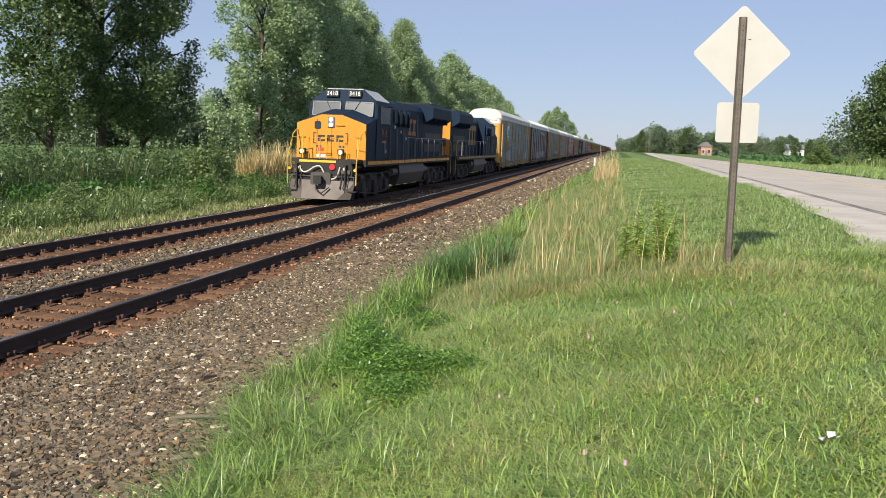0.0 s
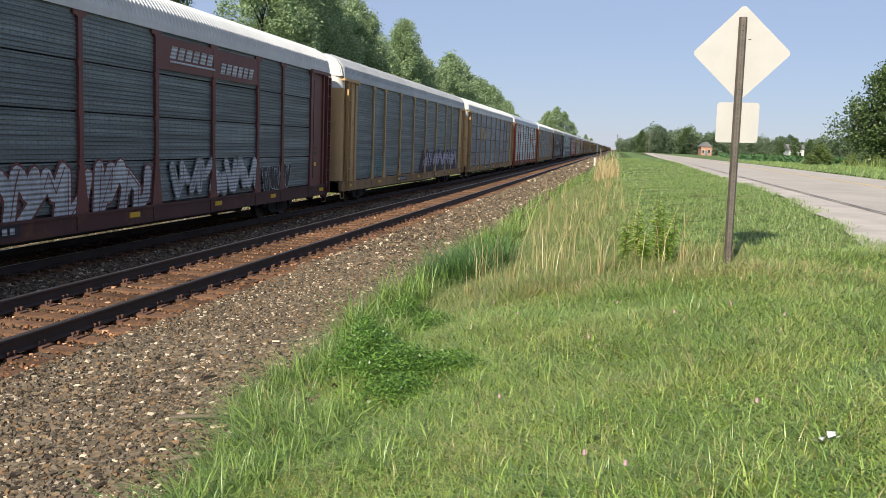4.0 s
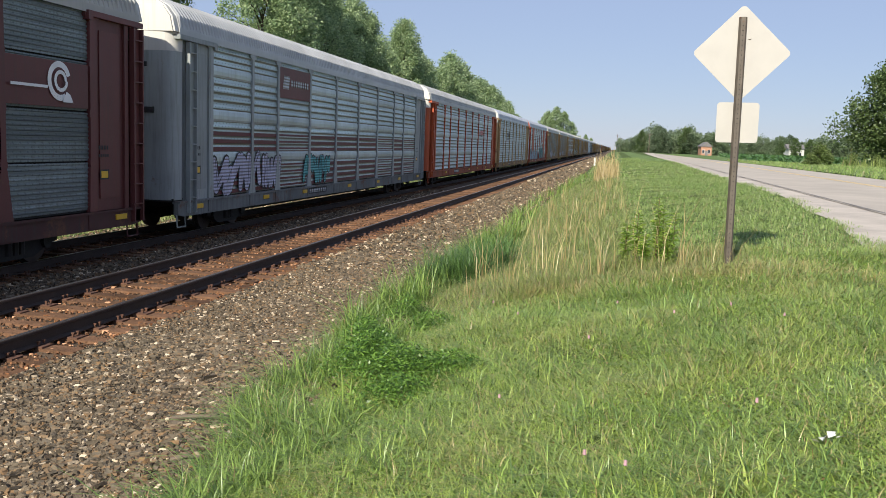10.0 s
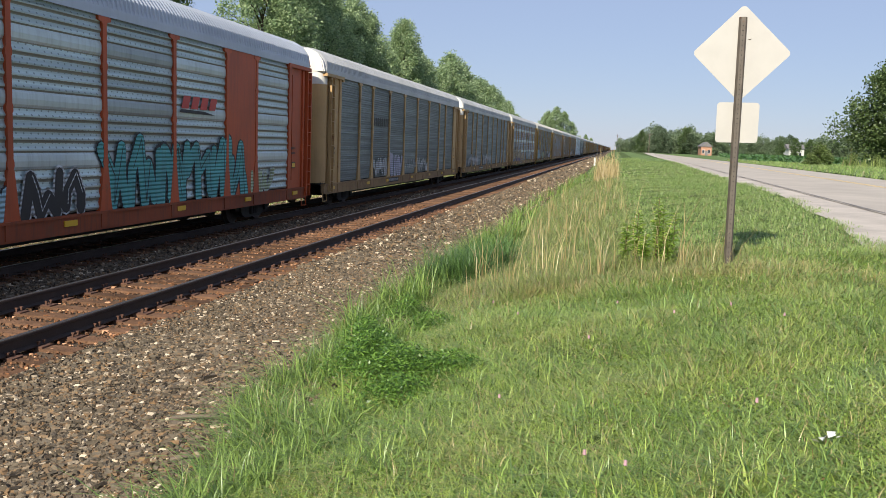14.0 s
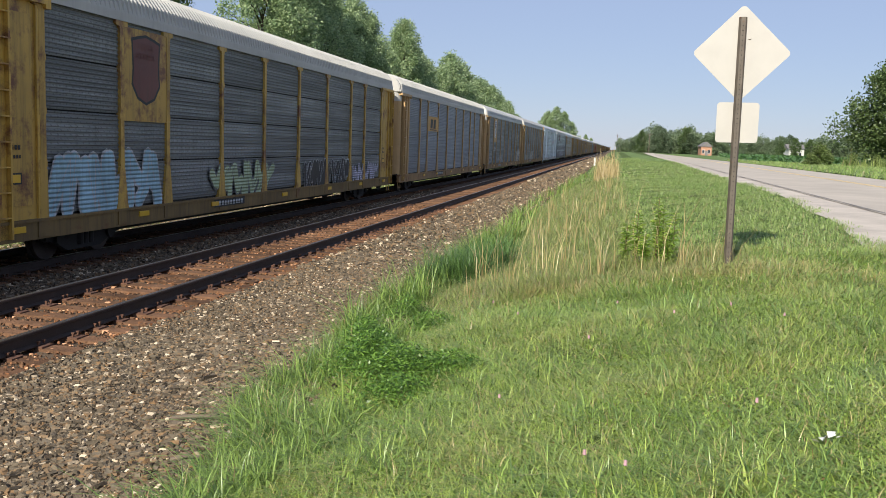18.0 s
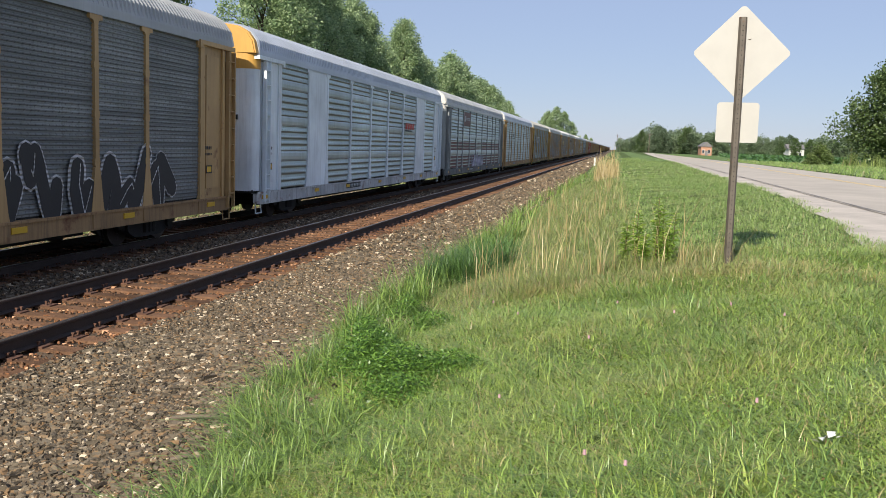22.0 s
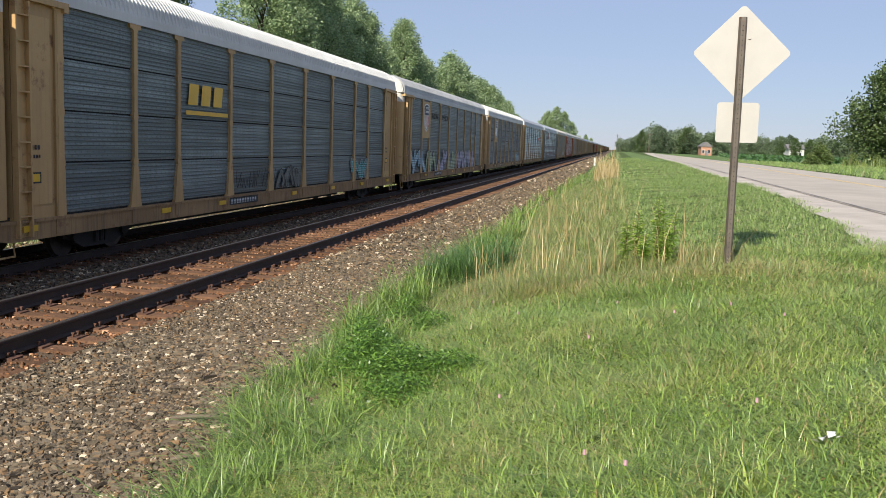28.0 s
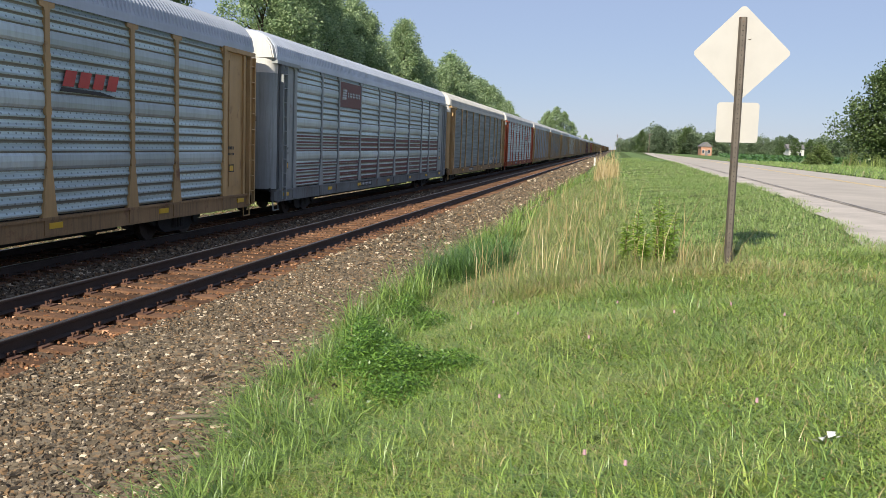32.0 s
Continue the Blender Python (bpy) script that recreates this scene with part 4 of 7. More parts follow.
# frame paint, panel paint, panel kind, rows, roof, end, end cap, label, plain bays
STYLES = [
    (TAN, SLATE, "fine", 1, GALV_ROOF, YELLOW, WHITE, "yellow-ended autorack car with weathered grey ribbed sides", 0),
    (BROWN, SLATE, "fine", 4, ROOF_WHITE, BROWN, WHITE, "maroon-framed autorack car with grey four-tier panels and graffiti", 0),
    (TAN, SLATE, "fine", 1, GALV_ROOF, TAN, WHITE, "tan-framed autorack car with grey sides and dark graffiti", 0),
    (TAN, BLUEGREY, "fine", 4, ROOF_WHITE, TAN, WHITE, "tan-framed autorack car with blue-grey four-tier panels", 0),
    (ORANGE, SILVER, "wide", 1, BLUE_ROOF, ORANGE, WHITE, "orange-red autorack car with silver corrugated sides", 0),
    (TAN, BLUEGREY, "fine", 4, ROOF_WHITE, TAN, WHITE, "tan-framed autorack car with blue-grey panels and white lettering plate", 0),
    (MAROON, SLATE, "fine", 4, CREAM, MAROON, CREAM, "maroon autorack car with grey panels and white-black graffiti", 0),
    (GREY, SILVER, "wide", 1, GALV_ROOF, GREY, WHITE, "grey autorack car with silver sides and dark red bands", 0),
    (ORANGE, SILVER, "wide", 1, GALV_ROOF, ORANGE, WHITE, "orange autorack car with silver corrugated sides", 0),
    (TAN, SILVER, "wide", 1, BLUE_ROOF, TAN, WHITE, "tan autorack car with silver corrugated sides", 0),
    (ORANGE, SILVER, "wide", 1, BLUE_ROOF, PALE, ORANGE, "red-orange autorack car with plain bays, silver sides and blue graffiti", 1),
    (TAN, SLATE, "fine", 1, GALV_ROOF, TAN, WHITE, "tan autorack car with blue-grey sides and pale graffiti", 0),
    (TAN, SLATE, "fine", 1, GALV_ROOF, TAN, WHITE, "tan autorack car with dark grey stained sides", 0),
    (TAN, BLUEGREY, "wide", 1, GALV_ROOF, TAN, WHITE, "tan autorack car with silver-blue sides and teal-black graffiti", 0),
    (MUSTARD, SOOT, "fine", 4, CREAM, MUSTARD, CREAM, "rusty yellow-framed autorack car with sooty four-tier panels", 0),
    (TAN, BLUEGREY, "fine", 1, CREAM, TAN, CREAM, "tan autorack car with blue-grey ribbed sides", 0),
    (TAN, SOOT, "fine", 1, GALV_ROOF, TAN, WHITE, "tan autorack car with sooty grey sides and a shield plate", 0),
    (TAN, SOOT, "fine", 1, GALV_ROOF, TAN, WHITE, "tan autorack car with dark sides and black-white graffiti", 0),
    (PALE, SILVER, "wide", 1, BLUE_ROOF, PALE, YELLOW, "pale grey autorack car with plain bays and silver sides", 1),
    (GREY, SILVER, "wide", 1, GALV_ROOF, GREY, WHITE, "grey autorack car with silver sides, red bands and blue graffiti", 0),
    (TAN, SILVER, "wide", 1, BLUE_ROOF, TAN, WHITE, "tan autorack car with bright silver corrugated sides", 0),
    (MUSTARD, SLATE, "fine", 4, CREAM, TAN, CREAM, "yellow-framed autorack car with grey four-tier panels", 0),
    (TAN, SOOT, "fine", 1, GALV_ROOF, TAN, WHITE, "tan autorack car with dark sides and outlined graffiti", 0),
    (TAN, SLATE, "fine", 4, ROOF_WHITE, TAN, WHITE, "tan autorack car with dark grey four-tier panels and a yellow plate", 0),
    (TAN, SLATE, "fine", 1, GALV_ROOF, TAN, WHITE, "tan autorack car with grey sides, shield plate and long graffiti", 0),
    (PALE_TAN, SOOT, "fine", 4, ROOF_WHITE, TAN, WHITE, "pale tan autorack car with sooty four-tier panels and a white shield", 0),
    (TAN, SILVER, "wide", 1, BLUE_ROOF, TAN, WHITE, "tan autorack car with pale silver corrugated sides", 0),
    (GREY, SILVER, "wide", 1, BLUE_ROOF, GREY, WHITE, "grey autorack car with silver sides and two red bands", 0),
    (TAN, SLATE, "fine", 1, CREAM, TAN, WHITE, "tan autorack car with brown-grey sides and a white roof", 0),
    (ORANGE, SILVER, "wide", 1, GALV_ROOF, ORANGE, WHITE, "orange-framed autorack car with silver sides", 0),
    (TAN, BLUEGREY, "fine", 1, GALV_ROOF, TAN, WHITE, "tan autorack car with blue-grey sides", 0),
    (TAN, SOOT, "fine", 1, GALV_ROOF, TAN, WHITE, "tan autorack car with dark weathered sides", 0),
]
CARS = 74
TRAIN = []
CAP_TEXT = []


def cap_lettering(car):
    """The words on both halves of the front end cap; all cars share the two meshes."""
    for j, x in enumerate((-0.62, 0.60)):
        if len(CAP_TEXT) <= j:
            CAP_TEXT.append(writing("EXCESS HEIGHT CAR", 0.105, LETTER_BLACK, car, Matrix.Translation((x, -13.573, 4.70)) @ pose(0, 0, 0, 90, 0, 0), "small black lettering"))
        else:
            ob = part(CAP_TEXT[j].name.split(".")[0], CAP_TEXT[j].data, None, car, "small black lettering")
            ob.matrix_local = CAP_TEXT[j].matrix_local


for i in range(CARS):
    k = i if i < len(STYLES) else (4, 14, 11, 21, 26, 12, 0, 9, 17, 5, 28, 1, 24)[i % 13]
    TRAIN.append(autorack(STYLES[k], i < 33, i))
    if i < 33:
        cap_lettering(TRAIN[-1])
# ---- the train: two locomotives; the front is at the low end of y ----
def hand_rail(parent, x, y0, y1, posts, z0=1.70, z1=2.72):
    f = Form()
    f.tube([(x, y0 - 4.2, z1 + 0.42), (x, y0 - 0.7, z1 + 0.40), (x, y0, z1), (x, y1, z1)], 0.020, 6)
    part("handrail", f, RAIL_GREY, parent, "pale grey handrail", smooth=True)
    for y in (y0 - 3.9, y0 - 2.6, y0 - 1.3):
        part("stanchion", kept("tall_stanchion", lambda: Form().box(-0.022, 0.022, -0.015, 0.015, 0, 1.42).mesh("stanchion", RAIL_GREY)), None, parent, at=(x * 1.06, y, z0))
    for i in range(posts):
        y = y0 + (y1 - y0) * i / (posts - 1)
        part("stanchion", kept("stanchion", lambda: Form().box(-0.03, 0.03, -0.02, 0.02, 0, 1.02).mesh("stanchion", RAIL_GREY)), None, parent, at=(x, y, z0))


def loco_truck_form():
    f = Form()
    for s in (-1, 1):
        x0, x1 = sorted((s * 1.0, s * 1.16))
        f.prism([(-2.6, 0.75), (-2.6, 0.50), (-2.2, 0.42), (-1.5, 0.30), (-0.4, 0.34), (0.4, 0.34), (1.5, 0.30), (2.2, 0.42), (2.6, 0.50), (2.6, 0.75), (1.6, 1.0), (-1.6, 1.0)], "x", x0, x1)
        for y in (-1.87, 0, 1.87):
            f.box(*sorted((s * 1.10, s * 1.30)), y - 0.24, y + 0.24, 0.34, 0.80)
            f.disc((s * 1.27, y, 0.54), "x", 0.16, 0.05, 14)
        for y in (-0.93, 0.93):
            for d in (-0.16, 0.16):
                f.disc((s * 1.17, y + d, 0.72), "z", 0.10, 0.22, 10)
        f.tube([(s * 1.22, -2.4, 0.95), (s * 1.22, -1.2, 1.1), (s * 1.22, 0.4, 1.05), (s * 1.22, 2.2, 1.12)], 0.03, 6)
        for y in (-2.35, -0.93, 0.93, 2.35):
            f.disc((s * 1.24, y, 0.98), "y", 0.11, 0.20, 10)
            f.tube([(s * 1.26, y, 0.90), (s * 1.28, y - 0.12, 0.55), (s * 1.24, y - 0.10, 0.24)], 0.035, 6)
        f.tube([(s * 1.30, -2.5, 0.36), (s * 1.32, -0.8, 0.26), (s * 1.32, 0.8, 0.26), (s * 1.30, 2.5, 0.36)], 0.028, 6)
    f.box(-1.0, 1.0, -2.3, 2.3, 0.6, 1.1)
    return f


def number_face(parent, text, x, z):
    writing(text, 0.50, RUST_ORANGE, parent, Matrix.Translation((x, -6.35, z)) @ pose(0, 0, 0, 90, 0, 90), "faded orange road number")


def locomotive(lead):
    label = "dark blue diesel locomotive with a bright orange-yellow nose" if lead else "dark blue diesel locomotive running backwards, orange hood end"
    loco = thing("locomotive", label, "locomotive", "locomotives of the train")
    # frame and walkway
    f = Form()
    f.box(-1.50, 1.50, -9.0, 10.3, 1.42, 1.70)
    part("walkway_frame", f, DARK, loco)
    for s in (-1, 1):
        for i in range(14):
            y = -8.7 + 1.31 * i
            part("sill_stripe", kept(("stripe", s, lead), lambda: Form().box(*sorted((s * 1.498, s * 1.508)), 0, 1.22, 1.50, 1.645).mesh("sill_stripe", GOLD if lead else GOLD_DULL)), None, loco, at=(0, y, 0))
    f = Form()
    f.prism([(-1.40, 1.40), (1.40, 1.40), (1.45, 1.0), (1.30, 0.45), (-1.30, 0.45), (-1.45, 1.0)], "y", -2.9, 2.6)
    part("fuel_tank", f, TANK_GREY, loco, "dusty dark fuel tank")
    for s in (-1, 1):
        truck = part("truck", kept("loco_truck", lambda: loco_truck_form().mesh("truck", TRUCK_DUST)), None, loco, at=(0, s * 6.6, 0))
        for a in (-1.87, 0, 1.87):
            part("wheelset", kept("loco_wheel", lambda: wheelset_form(0.53).mesh("wheelset", WHEEL)), None, truck, at=(0, a, 0.53))
    for sx in (-1, 1):
        for y in (3.3, -3.5):
            part("air_tank", Form().disc((sx * 1.21, y, 1.08), "y", 0.19, 0.5, 12), TANK_GREY, loco)
    # nose
    nose = [(-1.50, 1.70), (1.50, 1.70), (1.50, 3.16), (0.45, 3.52), (-0.45, 3.52), (-1.50, 3.16)]
    f = Form()
    back = [(x, z + (0.34 if z > 3 else 0)) for x, z in nose]
    n = len(f.v)
    f.v += [(x, -9.02, z) for x, z in nose] + [(x, -7.2, z) for x, z in back]
    f.f += [tuple(range(n, n + 6)), tuple(range(n + 11, n + 5, -1))] + [(n + i, n + 6 + i, n + 6 + (i + 1) % 6, n + (i + 1) % 6) for i in range(6)]
    f.m += [0] * 8
    nose_ob = part("nose", f, NAVY, loco)
    f = Form()
    f.prism([(x * 0.995, z * 0.999) for x, z in nose], "y", -9.045, -9.015)
    face = part("nose_face", f, GOLD, nose_ob, "bright orange-yellow nose front")
    f = Form()
    f.box(-0.14, 0.14, -9.09, -9.04, 3.00, 3.42)
    part("headlight_box", f, DULL_GREY, nose_ob)
    for z in (3.10, 3.32):
        part("headlight", Form().disc((0, -9.10, z), "y", 0.095, 0.02, 16), LAMP_GLASS, nose_ob, "round headlight")
    part("nose_window", Form().soft_box(-0.72, -0.44, -9.06, -9.04, 2.92, 3.24, 0.05), WINDOW, nose_ob, "small dark window in the nose door")
    f = Form()
    for a, b, c, d in ((-0.62, -0.60, 1.85, 3.30), (0.02, 0.04, 1.85, 2.95), (-0.62, 0.04, 1.84, 1.86)):
        f.box(a, b, -9.056, -9.04, c, d)
    part("door_seam", f, LETTER_BLACK, nose_ob)
    # emblem as plain bars
    f = Form()
    for x in (-0.42, -0.02, 0.38):
        f.box(x - 0.15, x + 0.15, -9.058, -9.046, 2.60, 2.68)
        f.box(x - 0.15, x + 0.15, -9.058, -9.046, 2.42, 2.50)
        f.box(x - 0.15, x - 0.03, -9.057, -9.045, 2.42, 2.68)
    part("emblem", f, LETTER_BLACK, nose_ob, "dark emblem as plain shapes")
    f = Form()
    for x, s in ((-0.75, 1), (0.72, -1)):
        f.box(x - 0.02, x + 0.02, -9.06, -9.045, 2.32, 2.78)
        f.box(min(x, x + 0.1 * s), max(x, x + 0.1 * s), -9.06, -9.045, 2.74, 2.78)
        f.box(min(x, x + 0.1 * s), max(x, x + 0.1 * s), -9.06, -9.045, 2.32, 2.36)
    for x in (-0.60, -0.46, 0.40, 0.54):
        f.disc((x, -9.05, 2.22), "y", 0.045, 0.012, 10)
    part("emblem_bracket", f, LETTER_BLUE, nose_ob)
    part("white_plate", Form().box(-0.62, -0.22, -9.06, -9.045, 1.76, 1.88), SIDE_LABEL, nose_ob, "small white plate")
    part("warning_label", Form().box(-0.54, -0.30, -9.058, -9.045, 2.02, 2.16), LETTER_RED, nose_ob, "small red warning label")
    f = Form()
    for x, z, w in ((0.4, 3.1, 0.36), (1.15, 2.62, 0.3), (-1.25, 2.6, 0.3)):
        f.tube([(x - w / 2, -9.05, z), (x - w / 2, -9.12, z), (x + w / 2, -9.12, z), (x + w / 2, -9.05, z)], 0.014, 5)
    for i in range(4):
        f.tube([(-0.1 + 0, -9.05, 2.2 + 0.0 * i), (-0.1, -9.1, 2.2)], 0.01, 4)
    part("grab_iron", f, GOLD, nose_ob)
    for x in (-1.12, 0.52):
        box = part("ditch_light", Form().soft_box(x - 0.13, x + 0.13, -9.42, -9.25, 1.86, 2.12, 0.03), DARK, loco)
        part("lens", Form().disc((x, -9.43, 1.99), "y", 0.10, 0.015, 16), LAMP_GLASS, box, "bright ditch light lens")
    f = Form()
    f.tube([(-1.35, -10.12, 1.02), (-0.5, -10.16, 1.02), (-0.3, -10.3, 1.06), (0.3, -10.3, 1.06), (0.5, -10.16, 1.02), (1.35, -10.12, 1.02)], 0.018, 6)
    f.tube([(-1.35, -10.12, 1.02), (-1.35, -10.2, 0.8)], 0.018, 6)
    f.tube([(1.35, -10.12, 1.02), (1.35, -10.2, 0.8)], 0.018, 6)
    part("uncoupling_lever", f, TANK_GREY, loco, "thin steel uncoupling lever")
    part("draft_box", Form().soft_box(-0.42, 0.42, -10.3, -10.0, 0.68, 1.18, 0.05), TANK_GREY, loco)
    for s in (-1, 1):
        part("hose_rack", Form().soft_box(*sorted((s * 0.80, s * 1.18)), -10.14, -10.04, 1.14, 1.30, 0.02), TANK_GREY, loco)
    for x in (-1.0, 0.95):
        part("hose_fitting", Form().disc((x, -10.16, 1.34), "y", 0.06, 0.04, 10), HOSE, loco, "pale hose fitting")
    for s in (-1, 1):
        for y0 in (-2.5, 0.1):
            part("reservoir", Form().disc((s * 1.16, y0 + 1.1, 1.14), "y", 0.25, 1.1, 16), TANK_GREY, loco, "long dusty air reservoir")
        for y, z in ((-6.0, 2.0), (-3.2, 2.9), (-2.2, 2.6), (-4.4, 3.1)):
            part("side_label", Form().box(*sorted((s * 1.50, s * 1.545)), y, y + 0.10, z, z + 0.13), SIDE_LABEL, loco, "small white label")
    # front platform
    f = Form()
    f.box(-1.35, 1.35, -9.95, -9.0, 1.56, 1.72)
    f.box(-1.2, 1.2, -10.02, -9.9, 1.40, 1.66)
    part("front_platform", f, DARK, loco)
    part("anticlimber_stripe", Form().box(-1.0, 0.55, -10.035, -10.02, 1.57, 1.66), SAFETY, loco, "yellow edge stripe")
    f = Form()
    low, high = [(-1.22, -10.18), (-0.75, -10.42), (0.0, -10.52), (0.75, -10.42), (1.22, -10.18)], [(-1.42, -10.10), (-0.8, -10.22), (0.0, -10.26), (0.8, -10.22), (1.42, -10.10)]
    n = len(f.v)
    f.v += [(x, y, 0.12) for x, y in low] + [(x, y, 0.86) for x, y in high] + [(x, y + 0.06, 0.12) for x, y in low] + [(x, y + 0.06, 0.86) for x, y in high]
    for i in range(4):
        f.f += [(n + i, n + i + 1, n + 6 + i, n + 5 + i), (n + 10 + i, n + 15 + i, n + 16 + i, n + 11 + i), (n + 5 + i, n + 6 + i, n + 16 + i, n + 15 + i), (n + i, n + 10 + i, n + 11 + i, n + 1 + i)]
        f.m += [0] * 4
    f.f += [(n, n + 5, n + 15, n + 10), (n + 4, n + 14, n + 19, n + 9)]
    f.m += [0, 0]
    part("snow_plow", f, PLOW, loco, "scuffed grey steel snow plow")
    f = Form()
    f.box(-1.25, 1.25, -10.06, -9.85, 0.55, 1.45)
    part("pilot", f, DARK, loco)
    f = Form()
    f.box(-0.12, 0.12, -10.6, -10.0, 0.80, 1.0)
    f.box(-0.16, 0.16, -10.72, -10.52, 0.74, 1.04)
    part("coupler", f, DARK, loco)
    f = Form()
    f.tube([(x, -10.22 + 0.22 * max(0, abs(x + 0.02) - 0.72), z) for x, z in smooth_line([(-0.92, 1.42), (-0.84, 1.22), (-0.62, 1.18), (-0.30, 1.38), (-0.06, 1.42), (0.10, 1.20), (0.24, 0.98), (0.46, 0.92), (0.66, 1.04), (0.78, 1.42)], 4)], 0.030, 8)
    part("jumper_cable", f, HOSE, loco, "pale jumper cable looped across the pilot", smooth=True)
    part("red_marker", Form().disc((0.42, -10.09, 1.40), "y", 0.12, 0.03, 14), RED_GLAD, loco, "red round marker")
    for x in (-1.05, -0.88, 0.85, 0.98, 1.1):
        part("brake_hose", Form().tube([(x, -10.04, 1.2), (x + 0.02, -10.22, 1.0), (x - 0.02, -10.36, 0.55)], 0.024, 6), RUBBER, loco)
    f = Form()
    f.tube([(-0.25, -10.2, 0.85), (-0.1, -10.5, 0.5), (0.15, -10.62, 0.36), (0.42, -10.45, 0.6)], 0.03, 6)
    part("air_hose", f, RUBBER, loco)
    for s in (-1, 1):
        f = Form()
        f.tube([(s * 1.36, -9.95, 1.3), (s * 1.42, -10.0, 1.72), (s * 1.38, -9.85, 2.55), (s * 0.95, -9.8, 2.62), (s * 0.92, -9.85, 1.72)], 0.024, 6)
        f.tube([(s * 1.44, -10.15, 0.7), (s * 1.46, -10.2, 1.72), (s * 1.44, -9.6, 2.7), (s * 1.46, -9.1, 2.9)], 0.024, 6)
        f.tube([(s * 0.62, -10.0, 1.72), (s * 0.62, -9.98, 2.55), (s * 0.15, -9.98, 2.55), (s * 0.15, -10.0, 1.72)], 0.02, 6)
        part("grab_rail", f, RAIL_PAINT, loco, "yellow-brown tubular grab rail", smooth=True)
        for i in range(4):
            part("step", Form().box(*sorted((s * 1.05, s * 1.46)), -10.25 + 0.17 * i, -9.9 + 0.17 * i, 0.42 + 0.33 * i, 0.46 + 0.33 * i), DARK, loco)
        part("step_side", Form().box(*sorted((s * 1.0, s * 1.04)), -10.3, -9.3, 0.4, 1.5), DARK, loco)
        part("sill_light", Form().disc((s * 1.38, -10.13, 1.30), "y", 0.06, 0.02, 12), SAFETY, loco, "yellow round reflector")
    # cab
    sec = [(-1.53, 1.70), (1.53, 1.70), (1.53, 3.95), (1.42, 4.20), (0.82, 4.66), (-0.82, 4.66), (-1.42, 4.20), (-1.53, 3.95)]
    f = Form()
    n = len(f.v)
    f.v += [(x, -7.62 + (0.0 if z < 3.6 else 0.26 * (z - 3.3)), z) for x, z in sec] + [(x, -4.9, z) for x, z in sec]
    f.f += [tuple(range(n, n + 8)), tuple(range(n + 15, n + 7, -1))] + [(n + i, n + 8 + i, n + 8 + (i + 1) % 8, n + (i + 1) % 8) for i in range(8)]
    f.m += [0] * 10
    cab = part("cab", f, NAVY, loco)
    f = Form()
    for s in (-1, 1):
        f.poly([(s * 1.40, -7.30, 4.225), (s * 0.83, -7.22, 4.672), (s * 0.83, -4.95, 4.672), (s * 1.40, -4.95, 4.225)])
    f.box(-0.80, 0.80, -7.2, -4.95, 4.66, 4.70)
    part("cab_roof", f, STEEL_GREY, cab, "sunlit pale grey cab roof")
    for s in (-1, 1):
        x0, x1 = sorted((s * 0.10, s * 1.36))
        f = Form()
        y = lambda z: -7.635 + (0.0 if z < 3.3 else 0.26 * (z - 3.3))
        for a, b, c, d in ((x0, x1, 3.52, 3.56), (x0, x1, 4.10, 4.14), (x0, x0 + 0.05, 3.52, 4.14), (x1 - 0.05, x1, 3.52, 4.14)):
            n = len(f.v)
            f.v += [(a, y(c) - 0.03, c), (b, y(c) - 0.03, c), (b, y(d) - 0.03, d), (a, y(d) - 0.03, d), (a, y(c) + 0.02, c), (b, y(c) + 0.02, c), (b, y(d) + 0.02, d), (a, y(d) + 0.02, d)]
            f.f += [(n, n + 1, n + 2, n + 3), (n, n + 4, n + 5, n + 1), (n + 1, n + 5, n + 6, n + 2), (n + 2, n + 6, n + 7, n + 3), (n + 3, n + 7, n + 4, n)]
            f.m += [0] * 5
        win = part("windshield", f, DULL_GREY, cab, "front cab window in a grey frame")
        f = Form()
        f.poly([(x0 + 0.04, y(3.55) - 0.015, 3.55), (x1 - 0.04, y(3.55) - 0.015, 3.55), (x1 - 0.04, y(4.11) - 0.015, 4.11), (x0 + 0.04, y(4.11) - 0.015, 4.11)])
        part("pane", f, WINDOW, win)
        f = Form()
        f.tube([(s * 0.75, y(4.14) - 0.05, 4.16), (s * 0.55, y(3.8) - 0.05, 3.8)], 0.012, 4)
        part("wiper", f, RUBBER, win)
        bx = sorted((s * 0.22, s * 0.78))
        bd = part("number_board", Form().box(bx[0], bx[1], -7.47, -7.25, 4.34, 4.60), LETTER_BLACK, cab, "black number board with white digits")
        if lead:
            writing("3418", 0.25, LETTER_WHITE, bd, Matrix.Translation((s * 0.50, -7.476, 4.47)) @ pose(0, 0, 0, 90, 0, 0), "white road number")
        # side windows
        f = Form()
        xs = sorted((s * 1.525, s * 1.545))
        for a in (-6.95, -6.1, -5.3):
            f.box(xs[0], xs[1], a, a + 0.06, 3.30, 4.0)
        f.box(xs[0], xs[1], -6.95, -5.24, 3.26, 3.31)
        f.box(xs[0], xs[1], -6.95, -5.24, 3.97, 4.02)
        sw = part("side_window", f, DULL_GREY, cab, "sliding side window of the cab")
        xs = sorted((s * 1.522, s * 1.537))
        part("pane", Form().box(xs[0], xs[1], -6.9, -5.3, 3.3, 3.98), WINDOW, sw)
        xs = sorted((s * 1.53, s * 1.78))
        part("sun_shade", Form().box(xs[0], xs[1], -6.7, -5.4, 4.00, 4.03), NAVY, sw)
        xs = sorted((s * 1.528, s * 1.538))
        part("vent_door", Form().box(xs[0], xs[1], -6.3, -5.9, 1.95, 2.55), LETTER_BLACK, cab)
